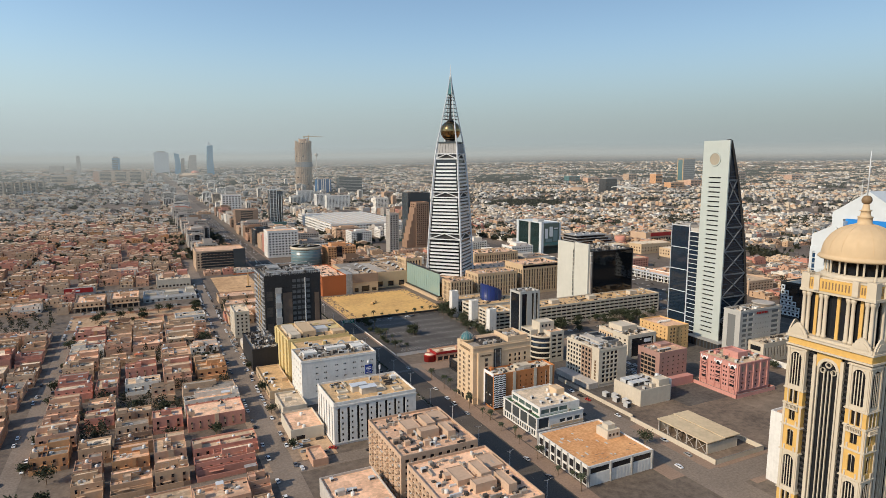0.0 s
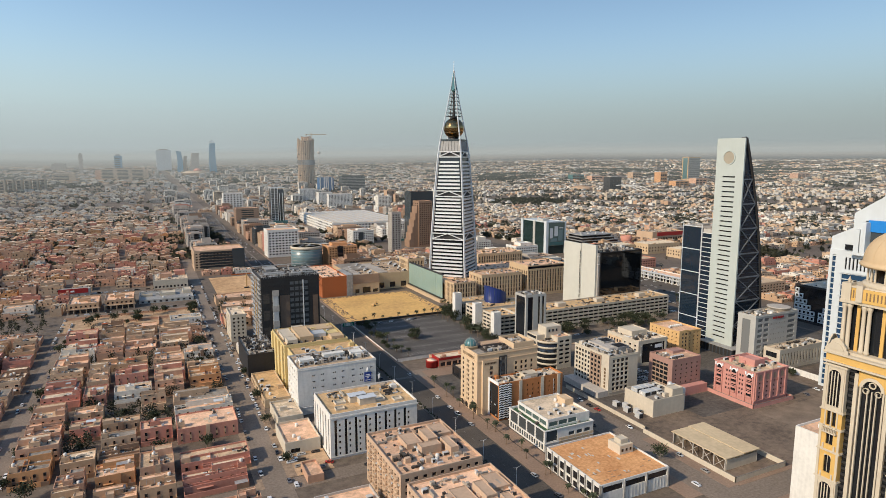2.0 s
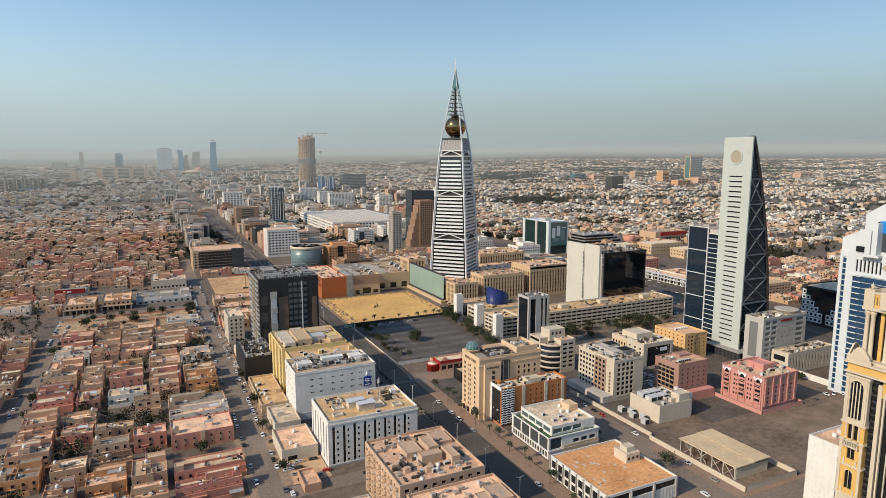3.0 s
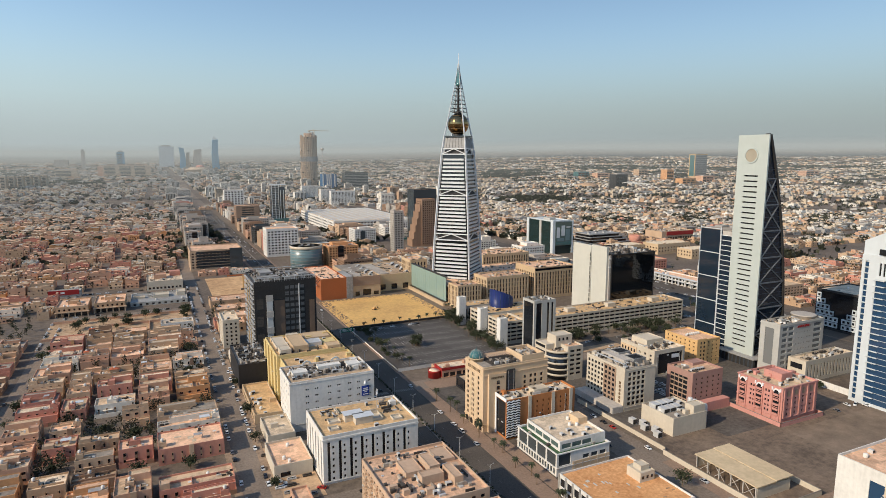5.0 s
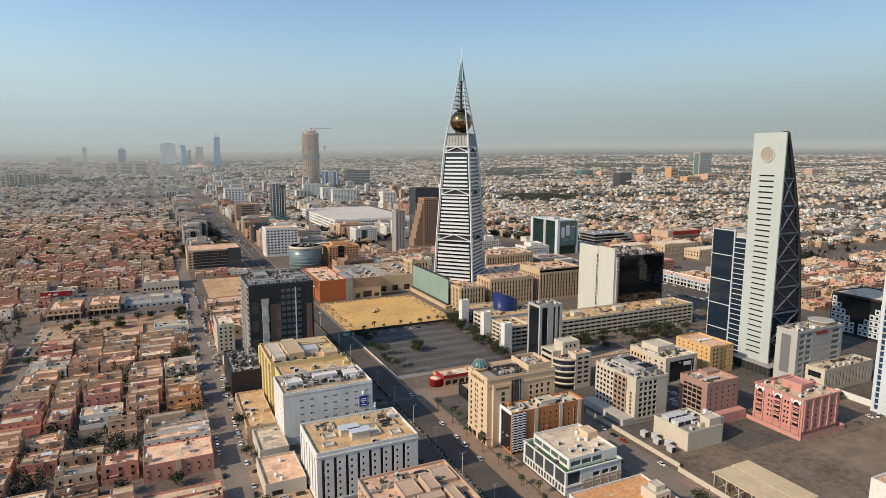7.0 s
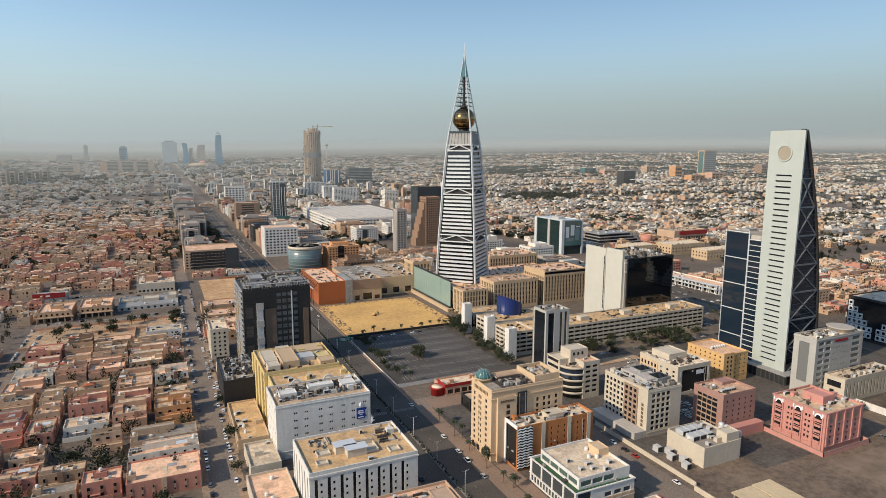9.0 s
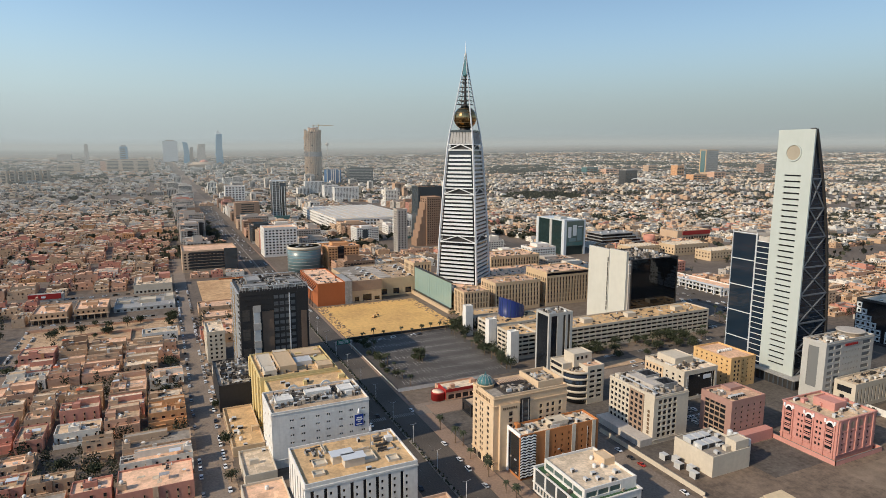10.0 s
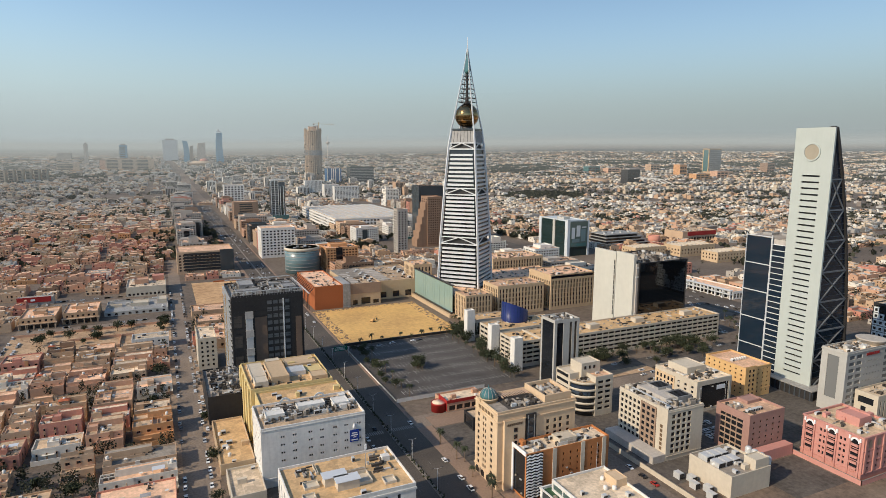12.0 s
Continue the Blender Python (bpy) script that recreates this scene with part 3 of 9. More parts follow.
# ---- white slab tower with a curved glass back ----
def slab_tower():
    ob = thing("skyscraper", "white slab tower with slot windows and curved glass side", "skyscraper", 426.7, 345.4)
    H, D = 174.1, 25.8
    def face_u(z):
        return 0.0
    def back_u(z):
        return 1.6 + 31.2 * (1 - (z / H) ** 2)
    # slab, with its slots cut through the outer leaf
    slots = []
    for i in range(34):
        z = 144.3 - i * 3.97
        slots.append((6.8, z - 1.1, 18.6, z))
    bm = bmesh.new()
    for a0, e0, z0, a1, e1, z1 in pierced(D, 0, H, slots, 1.2):
        vs = [bm.verts.new((face_u(z) + e, D - a, z)) for z in (z0, z1) for a, e in ((a0, 0), (a1, 0), (a1, 1.2), (a0, 1.2))]
        for c in ((0, 1, 5, 4), (1, 2, 6, 5), (2, 3, 7, 6), (3, 0, 4, 7), (4, 5, 6, 7), (3, 2, 1, 0)):
            bm.faces.new([vs[x] for x in c])
    bmesh.ops.recalc_face_normals(bm, faces=bm.faces)
    part("wall", bm, M["slabwhite"], ob, "white panelled slab with slots")
    for a0, z0, a1, z1 in slots:
        bm = bmesh.new()
        m = (z0 + z1) / 2
        bmesh.ops.create_cube(bm, size=1, matrix=Matrix.Translation((face_u(m) + 0.9, D - (a0 + a1) / 2, m)) @ Matrix.Diagonal((0.3, a1 - a0, z1 - z0, 1)))
        part("slot_window", bm, M["glass"], ob)
    # curved glass body
    zs = [H * i / 28 for i in range(29)]
    bm = bmesh.new()
    rows = []
    for z in zs:
        x0, x1 = face_u(z) + 1.25, back_u(z)
        rows.append([bm.verts.new(p) for p in ((x0, 0.9, z), (x1, 0.9, z), (x1, D - 0.5, z), (x0, D - 0.5, z))])
    for a, b in zip(rows, rows[1:]):
        for k in range(4):
            bm.faces.new((a[k], a[(k + 1) % 4], b[(k + 1) % 4], b[k]))
    bm.faces.new(rows[-1])
    bmesh.ops.recalc_face_normals(bm, faces=bm.faces)
    part("glass_body", bm, M["glassnight"], ob, "dark blue curtain glass body")
    for y in (0.3, D - 0.3):
        bm = bmesh.new()
        for z0, z1 in zip(zs, zs[1:]):
            beam(bm, (back_u(z0), y, z0), (back_u(z1), y, z1), 1.6, 1.2)
        part("curved_rib", bm, M["charcoal"], ob, "dark curved edge rib")
    levels = [5, 24, 44, 63.4, 82.8, 103, 122.6, 142]
    for z0, z1 in zip(levels, levels[1:]):
        bm = bmesh.new()
        xa0, xb0, xa1, xb1 = face_u(z0) + 1.3, back_u(z0) - 0.6, face_u(z1) + 1.3, back_u(z1) - 0.6
        beam(bm, (xa0, 0.5, z0), (xb1, 0.5, z1), 0.7)
        beam(bm, (xb0, 0.5, z0), (xa1, 0.5, z1), 0.7)
        beam(bm, (xa1, 0.5, z1), (xb1, 0.5, z1), 0.9)
        part("cross_brace", bm, M["brace"], ob, "grey steel cross bracing")
    for i in range(1, 40):
        z = 8 + i * 3.9
        if z > 150:
            break
        slab("floor_line", ob, M["brace2"], face_u(z) + 1.3, 0.72, z, back_u(z) - 0.5, 0.88, z + 0.35)
    slab("roof_rail", ob, M["charcoal"], 0.3, 0.2, H, 1.4, 3.6, H + 0.7)
    zc, yc = 158.9, 13.7
    for r0, r1, e, m, nm in ((5.7, 4.9, -0.6, M["slabwhite"], "emblem_ring"), (4.9, 0.0, -0.25, M["medal"], "emblem_disc")):
        bm = bmesh.new()
        steps = 40
        out = [[], []]
        for i in range(steps):
            a = 2 * math.pi * i / steps
            for q, r in ((0, r0), (1, r1)):
                out[q].append((yc + r * math.cos(a), zc + r * math.sin(a)))
        f0 = face_u(zc)
        A = [bm.verts.new((f0 + e, y, z)) for y, z in out[0]]
        B = [bm.verts.new((f0 + 0.4, y, z)) for y, z in out[0]]
        for i in range(steps):
            bm.faces.new((A[i], A[(i + 1) % steps], B[(i + 1) % steps], B[i]))
        if r1 > 0:
            Cv = [bm.verts.new((f0 + e, y, z)) for y, z in out[1]]
            Dv = [bm.verts.new((f0 + 0.4, y, z)) for y, z in out[1]]
            for i in range(steps):
                bm.faces.new((A[i], Cv[i], Cv[(i + 1) % steps], A[(i + 1) % steps]))
                bm.faces.new((Cv[i], Dv[i], Dv[(i + 1) % steps], Cv[(i + 1) % steps]))
        else:
            bm.faces.new(A)
        bmesh.ops.recalc_face_normals(bm, faces=bm.faces)
        part(nm, bm, m, ob)
    slab("podium", ob, M["charcoal"], -6, -6, 0, 42, D + 2, 6.4, "dark glazed podium")
    slab("podium_roof", ob, M["plantgrey"], -6.8, -6.8, 6.4, 42, D + 2.8, 7.0)
    for i in range(9):
        slab("podium_post", ob, M["brace2"], -6.3, -5.5 + i * (D + 6) / 9, 0, -6.0, -4.6 + i * (D + 6) / 9, 6.4)
        slab("podium_post", ob, M["brace2"], -5.5 + i * 5.6, -6.3, 0, -4.7 + i * 5.6, -6.0, 6.4)
    return ob


M["slabwhite"] = mat("white_panel_cladding", (0.43, 0.465, 0.425), rough=0.55, spread=0.05, grain=0.15, stain=0.05, bump=0.05)
M["glassnight"] = glass("night_blue_glass", (0.012, 0.022, 0.035), rough=0.05, spec=0.7)
M["brace"] = mat("grey_steel", (0.17, 0.18, 0.19), rough=0.5, metal=0.2)
M["brace2"] = mat("dark_steel", (0.05, 0.06, 0.07), rough=0.5)
M["medal"] = mat("tan_emblem_disc", (0.33, 0.29, 0.22), spread=0.05)
slab_tower()


def glass_annex():
    """The lower dark glass block beside the slab tower, with white floor ribs."""
    ob = thing("office_building", "dark glass office block with thin white floor ribs", "office building", 427.3, 371.5)
    w, d, h, split = 34, 30.3, 102.4, 9.6
    slab("glass_body", ob, M["glassnight"], 0, 0, 0, w, d, h - 2)
    for i in range(6):
        z = h - 1.0 - i * 19.6
        slab("rib", ob, M["alu"], -0.3, split + 0.9, z - 0.6, 0.02, d, z)
    for i in range(24):
        z = 5 + i * 3.97
        slab("rib", ob, M["alu"], -0.35, 0.1, z, 0.02, split, z + 0.5)
    for y in (split, split + 0.5, d - 0.5):
        slab("fin", ob, M["alu"], -0.5, y, 0, 0.02, y + 0.42, h)
    slab("head_panel", ob, M["concrete"], -0.2, 0.1, h - 6, 0.0, split - 1, h - 2.2)
    slab("roof", ob, M["roof_grey"], 0.2, 0.2, h - 2, w - 0.2, d - 0.2, h - 1.6)
    for x0, y0, x1, y1, z1 in ((14, 3, 22, 8, 0.4), (17, 12, 28, 16, -0.2), (12, 20, 20, 27, 0.0)):
        put("plant_room", tub("plant_room", x0, y0, h - 1.6, x1, y1, h + z1, h + z1 - 0.6, 0.3, M["plantgrey"]), ob)


glass_annex()

# ---- domed tower ----
def arch_opening(cx, z0, z1, w, steps=8):
    """Outline of a round-headed opening, from its foot round the head."""
    r = w / 2
    pts = [(cx - r, z0), (cx + r, z0)]
    for i in range(steps + 1):
        a = math.pi * i / steps
        pts.append((cx + r * math.cos(a), z1 - r + r * math.sin(a)))
    return pts


def plate(bm, pts, place, depth):
    """Extrudes an outline (a, z) to a plate; place(a, z, e) gives the spot e metres out of the wall."""
    f = [bm.verts.new(place(a, z, depth)) for a, z in pts]
    k = [bm.verts.new(place(a, z, 0)) for a, z in pts]
    bm.faces.new(f)
    n = len(pts)
    for i in range(n):
        bm.faces.new((f[i], k[i], k[(i + 1) % n], f[(i + 1) % n]))


def domed_tower():
    ob = thing("domed_tower", "cream and yellow classical tower with columns under a ribbed dome", "tower", 205.3, 114.4, 5.47)
    ob.scale = (0.965, 0.965, 0.965)
    half, tur = 13.7, 6.6
    def side(k):
        m = Matrix.Rotation(radians(90 * k), 3, "Z")
        def place(a, z, e, base=half - 1.6):
            return m @ Vector((a, -(base + e), z))
        return place
    slab("plinth", ob, M["towercream"], -half - 1.2, -half - 1.2, -5.66, half + 1.2, half + 1.2, 0)
    slab("core", ob, M["glass"], -half + 1.9, -half + 1.9, 0, half - 1.9, half - 1.9, 96)
    for k in range(4):
        P = side(k)
        # dark ribbed strips between turret and middle bay
        for s in (-1, 1):
            bm = bmesh.new()
            for i in range(46):
                z = 2 + i * 2.0
                plate(bm, [(s * 5.85 - 0.95, z), (s * 5.85 + 0.95, z), (s * 5.85 + 0.95, z + 0.75), (s * 5.85 - 0.95, z + 0.75)], P, 0.35)
            part("louvre_strip", bm, M["charcoal"], ob, "dark ribbed window strip")
        # middle bay: white piers, mullions and a round head
        for a, w, e in ((-4.5, 1.1, 0.9), (4.5, 1.1, 0.9), (-3.3, 0.5, 0.6), (3.3, 0.5, 0.6), (-1.3, 0.3, 0.5), (0.0, 0.3, 0.5), (1.3, 0.3, 0.5)):
            top = 92 if abs(a) > 4 else (88.5 if abs(a) > 2 else 87.6)
            bm = bmesh.new()
            plate(bm, [(a - w / 2, 0), (a + w / 2, 0), (a + w / 2, top), (a - w / 2, top)], P, e)
            part("pier" if abs(a) > 2 else "mullion", bm, M["towercream"], ob)
        bm = bmesh.new()
        for i in range(12):
            a0, a1 = math.pi * i / 12, math.pi * (i + 1) / 12
            q = [(2.6 * math.cos(a0), 88.3 + 2.6 * math.sin(a0)), (3.6 * math.cos(a0), 88.3 + 3.6 * math.sin(a0)), (3.6 * math.cos(a1), 88.3 + 3.6 * math.sin(a1)), (2.6 * math.cos(a1), 88.3 + 2.6 * math.sin(a1))]
            plate(bm, q, P, 0.75)
        for cx, cz, r0, r1 in ((0.0, 89.6, 0.75, 1.05), (-1.75, 87.4, 0.75, 0.95), (1.75, 87.4, 0.75, 0.95)):
            for i in range(14):
                a0, a1 = 2 * math.pi * i / 14, 2 * math.pi * (i + 1) / 14
                plate(bm, [(cx + r0 * math.cos(a0), cz + r0 * math.sin(a0)), (cx + r1 * math.cos(a0), cz + r1 * math.sin(a0)), (cx + r1 * math.cos(a1), cz + r1 * math.sin(a1)), (cx + r0 * math.cos(a1), cz + r0 * math.sin(a1))], P, 0.55)
        part("arch", bm, M["towercream"], ob)
        for s in (-1, 1):
            bm = bmesh.new()
            pts = [(s * 4.0, 88.3), (s * 4.0, 93), (0, 93), (0, 92.0)] + [(s * 3.6 * math.sin(radians(q)), 88.3 + 3.6 * math.cos(radians(q))) for q in (15, 30, 45, 60, 75, 90)]
            plate(bm, pts, P, 0.6)
            part("spandrel", bm, M["toweryellow"], ob)
    # corner turrets, stage by stage
    for sx in (-1, 1):
        for sy in (-1, 1):
            tu = thing("turret", "", "", sx * (half - tur / 2), sy * (half - tur / 2))
            tu.parent = ob
            for key in ("label", "category", "group", "kind"):
                if key in tu:
                    del tu[key]
            slabs = []
            slab("shaft", tu, M["glass"], -tur / 2 + 0.7, -tur / 2 + 0.7, 0, tur / 2 - 0.7, tur / 2 - 0.7, 93)
            def out_x(p, z, e):
                return Vector((sx * (tur / 2 + e), p, z))
            def out_y(p, z, e):
                return Vector((p, sy * (tur / 2 + e), z))
            bays = []
            for top in (92.8, 55.3, 17.8):
                bays += [(top - 14.6, top, "towercream", "lancet"), (top - 20.2, top - 14.6, "toweryellow", "slots"), (top - 28.0, top - 20.2, "toweryellow", "arch"), (top - 37.5, top - 28.0, "toweryellow", "arch")]
            for z0, z1, material, kind in bays:
                if z0 < -1:
                    continue
                hs = {"lancet": [(1.45, z0 + 1.4, 5.15, z1 - 1.3)], "slots": [(1.9, z0 + 0.5, 3.05, z1 - 0.2), (3.55, z0 + 0.5, 4.7, z1 - 0.2)], "arch": [(2.2, z0 + 2.0, 4.4, z1 - 1.5)]}[kind]
                boxes = []
                for wall in range(4):
                    for a0, e0, b0, a1, e1, b1 in pierced(tur, z0, z1, hs, 0.5):
                        a0, a1 = a0 - tur / 2, a1 - tur / 2
                        if wall < 2:
                            y = -tur / 2 if wall == 0 else tur / 2 - 0.5
                            boxes.append((a0, y, b0, a1, y + 0.5, b1))
                        else:
                            c0, c1 = max(a0, -tur / 2 + 0.5), min(a1, tur / 2 - 0.5)
                            if c1 > c0:
                                x = -tur / 2 if wall == 2 else tur / 2 - 0.5
                                boxes.append((x, c0, b0, x + 0.5, c1, b1))
                put("stage", mesh_of("stage", boxes, M[material]), tu)["kind"] = "stuff"
                w = tur / 2 + 0.4
                put("ledge", mesh_of("ledge", [(-w, -w, z1 - 0.3, w, w, z1), (-w + 0.22, -w + 0.22, z1, w - 0.22, w - 0.22, z1 + 0.3)], M["towercream"]), tu)
                for place in (out_x, out_y):
                    bm = bmesh.new()
                    if kind == "lancet":
                        for a in (-0.95, 0.0, 0.95):
                            plate(bm, [(a - 0.16, z0 + 1.4), (a + 0.16, z0 + 1.4), (a + 0.16, z1 - 1.9), (a - 0.16, z1 - 1.9)], place, 0.08)
                        for s in (-1, 1):
                            arc = [(s * 1.85 * math.sin(radians(q)), z1 - 3.3 + 2.0 * math.cos(radians(q))) for q in (0, 20, 40, 60, 75, 90)]
                            plate(bm, [(s * 1.85, z1 - 1.3)] + arc, place, 0.1)
                            plate(bm, [(s * 2.6 - 0.35, z0), (s * 2.6 + 0.35, z0), (s * 2.6 + 0.35, z1 - 0.3), (s * 2.6 - 0.35, z1 - 0.3)], place, 0.22)
                    elif kind == "slots":
                        for a in (-1.9, 0.0, 1.9):
                            plate(bm, [(a - 0.2, z0), (a + 0.2, z0), (a + 0.2, z1 - 0.3), (a - 0.2, z1 - 0.3)], place, 0.18)
                        for i in range(9):
                            a = -2.0 + i * 0.5
                            plate(bm, [(a - 0.1, z0 - 1.5), (a + 0.1, z0 - 1.5), (a + 0.1, z0 - 0.4), (a - 0.1, z0 - 0.4)], place, 0.75)
                        plate(bm, [(-2.3, z0 - 1.9), (2.3, z0 - 1.9), (2.3, z0 - 1.5), (-2.3, z0 - 1.5)], place, 0.95)
                    else:
                        for s in (-1, 1):
                            arc = [(s * 1.1 * math.sin(radians(q)), z1 - 2.6 + 1.1 * math.cos(radians(q))) for q in (0, 20, 40, 60, 75, 90)]
                            plate(bm, [(s * 1.1, z1 - 1.5)] + arc, place, 0.1)
                            plate(bm, [(s * 2.9 - 0.35, z0), (s * 2.9 + 0.35, z0), (s * 2.9 + 0.35, z1 - 0.3), (s * 2.9 - 0.35, z1 - 0.3)], place, 0.2)
                            plate(bm, [(s * 1.75 - 0.25, z0 + 0.2), (s * 1.75 + 0.25, z0 + 0.2), (s * 1.75 + 0.25, z0 + 2.0), (s * 1.75 - 0.25, z0 + 2.0)], place, 0.3)
                        plate(bm, [(-0.08, z0 + 2.0), (0.08, z0 + 2.0), (0.08, z1 - 1.5), (-0.08, z1 - 1.5)], place, -0.1)
                    part("tracery", bm, M["towercream"], tu)
            # curved gable with shoulders above the cornice
            for place in (out_x, out_y):
                bm = bmesh.new()
                half_line = [(3.4, 97.2), (3.4, 98.3), (2.9, 98.5), (2.75, 99.3), (2.1, 99.9), (1.9, 100.5), (1.2, 101.2), (0.6, 101.9)]
                plate(bm, half_line + [(-a, z) for a, z in half_line[::-1]], place, 0.5)
                plate(bm, [(-2.3, 98.2), (2.3, 98.2), (1.6, 99.4), (0.7, 100.3), (-0.7, 100.3), (-1.6, 99.4)], place, 0.7)
                part("scroll_gable", bm, M["towercream"], tu)
    # cornice
    w = half + 0.5
    put("cornice", mesh_of("cornice", [(-w, -w, 93.6, w, w, 94.2)], M["towercream"]), ob)
    put("frieze", mesh_of("frieze", [(-half, -half, 94.2, half, half, 96.6)], M["toweryellow"]), ob)
    put("cornice", mesh_of("cornice", [(-w - 0.2, -w - 0.2, 96.6, w + 0.2, w + 0.2, 97.2), (-half + 1, -half + 1, 97.2, half - 1, half - 1, 98)], M["towercream"]), ob)
    # colonnade
    c = 11.6
    slab("colonnade_core", ob, M["glass"], -c + 1.8, -c + 1.8, 98, c - 1.8, c - 1.8, 113)
    column = bpy.data.meshes.new("column")
    bm = lathe([(0.85, 98), (0.85, 98.7), (0.62, 99), (0.56, 111), (0.62, 111.3), (0.85, 112), (0.85, 113)], 14)
    bm.to_mesh(column)
    bm.free()
    column.materials.append(M["towercream"])
    for k in range(4):
        m = Matrix.Rotation(radians(90 * k), 4, "Z")
        for a in (-11.0, -9.4, -5.2, -3.6, 3.6, 5.2, 9.4):
            col = put("column", column, ob)
            col.location = (m @ Vector((a, -c + 0.6, 0)))
        bm = bmesh.new()
        P = side(k)
        for a in (-7.3, 0.0, 7.3):
            plate(bm, [(a - 0.5, 98), (a + 0.5, 98), (a + 0.5, 113), (a - 0.5, 113)], lambda p, z, e: P(p, z, e, c - 1.9), 0.5)
        part("yellow_strip", bm, M["toweryellow"], ob)
    w = c + 0.6
    put("entablature", mesh_of("entablature", [(-w, -w, 113, w, w, 113.9)], M["towercream"]), ob)
    put("attic_wall", mesh_of("attic_wall", [(-c, -c, 113.9, c, c, 118.0)], M["toweryellow"]), ob)
    put("cornice", mesh_of("cornice", [(-w + 0.3, -w + 0.3, 118.0, w - 0.3, w - 0.3, 118.5)], M["towercream"]), ob)
    for sx in (-1, 1):
        for sy in (-1, 1):
            slab("attic_pier", ob, M["towercream"], sx * (c - 1) - 1.4, sy * (c - 1) - 1.4, 113.9, sx * (c - 1) + 1.4, sy * (c - 1) + 1.4, 119.2)
            part("urn", lathe([(0.5, 119.2), (0.3, 119.5), (0.6, 120), (0.2, 120.6), (0.05, 121.2)], 10, (sx * (c - 1), sy * (c - 1))), M["towercream"], ob)
    for k in range(4):
        P = side(k)
        def attic(p, z, e):
            return P(p, z, e, c)
        bm = bmesh.new()
        plate(bm, [(-5.3, 113.9), (5.3, 113.9), (5.3, 118.0), (-5.3, 118.0)], attic, 0.9)
        part("attic_panel", bm, M["toweryellow"], ob)
        for a in (-6.2, 6.2):
            bm = bmesh.new()
            plate(bm, [(a - 0.9, 113.9), (a + 0.9, 113.9), (a + 0.9, 119.0), (a - 0.9, 119.0)], attic, 1.3)
            part("attic_pier", bm, M["towercream"], ob)
        for a, e in [(-4.2 + i * 1.05, 0.96) for i in range(9)] + [(s * q, 0.06) for s in (-1, 1) for q in (7.7, 8.5, 9.3)]:
            bm = bmesh.new()
            plate(bm, [(a - 0.2, 114.8), (a + 0.2, 114.8), (a + 0.2, 117.2), (a - 0.2, 117.2)], attic, e)
            part("slot", bm, M["towerbrown"], ob)
    # drum, dome and finial
    part("drum", lathe([(9.6, 118), (9.6, 119.5), (8.6, 119.6), (8.6, 124.5)], 40), M["glass"], ob, "dark glazed drum")
    part("drum_base", lathe([(11.2, 118.2), (11.2, 119.3), (10.6, 119.5), (10.2, 119.9), (8.7, 119.9)], 40), M["towercream"], ob)
    dc = bpy.data.meshes.new("drum_column")
    bm = lathe([(0.4, 119.8), (0.32, 120.2), (0.3, 124), (0.42, 124.4)], 8)
    bm.to_mesh(dc)
    bm.free()
    dc.materials.append(M["towercream"])
    for i in range(12):
        for j in (-0.09, 0.09):
            a = 2 * math.pi * i / 12 + j
            put("drum_column", dc, ob).location = (10.0 * math.cos(a), 10.0 * math.sin(a), 0)
    prof = [(8.5, 124.3), (12.1, 124.4), (12.6, 124.9), (12.4, 125.4), (11.7, 125.7), (11.7, 126.1)]
    for i in range(1, 13):
        a = math.pi / 2 * i / 13
        prof.append((11.6 * math.cos(a), 126.1 + 10.2 * math.sin(a)))
    dome = part("dome", lathe(prof, 48), M["domestone"], ob, "smooth sand-coloured dome")
    for i in range(16):
        bm = bmesh.new()
        az = 2 * math.pi * i / 16
        for q in range(9):
            a0, a1 = math.pi / 2 * q / 10, math.pi / 2 * (q + 1) / 10
            beam(bm, (11.62 * math.cos(a0) * math.cos(az), 11.62 * math.cos(a0) * math.sin(az), 126.1 + 10.22 * math.sin(a0)),
                 (11.62 * math.cos(a1) * math.cos(az), 11.62 * math.cos(a1) * math.sin(az), 126.1 + 10.22 * math.sin(a1)), 0.12)
        part("rib", bm, M["domestone"], dome)
    part("finial", lathe([(2.6, 135.6), (2.6, 136.2), (2.1, 136.4), (2.1, 138.2), (2.4, 138.4), (1.5, 138.9), (1.4, 140.3), (1.9, 140.5), (1.1, 140.9), (1.0, 142.4), (0.6, 142.7)], 20), M["domestone"], ob)
    part("finial_ball", lathe([(0.5, 142.6)] + [(1.55 * math.sin(math.pi * i / 10), 144.0 - 1.55 * math.cos(math.pi * i / 10)) for i in range(2, 10)], 20), M["towerbrown"], ob)
    part("mast", lathe([(0.22, 145), (0.2, 156), (0.05, 160)], 8), M["steel"], ob)


M["towercream"] = mat("cream_cast_stone", (0.53, 0.455, 0.34), spread=0.07, grain=0.5, stain=0.1)
M["toweryellow"] = mat("yellow_ochre_render", (0.60, 0.37, 0.11), spread=0.08, grain=0.5, stain=0.1)
M["towerbrown"] = mat("brown_bronze", (0.22, 0.14, 0.07), spread=0.12, rough=0.6)
M["domestone"] = mat("sand_dome_shell", (0.55, 0.40, 0.235), spread=0.06, grain=0.4, stain=0.08)
domed_tower()


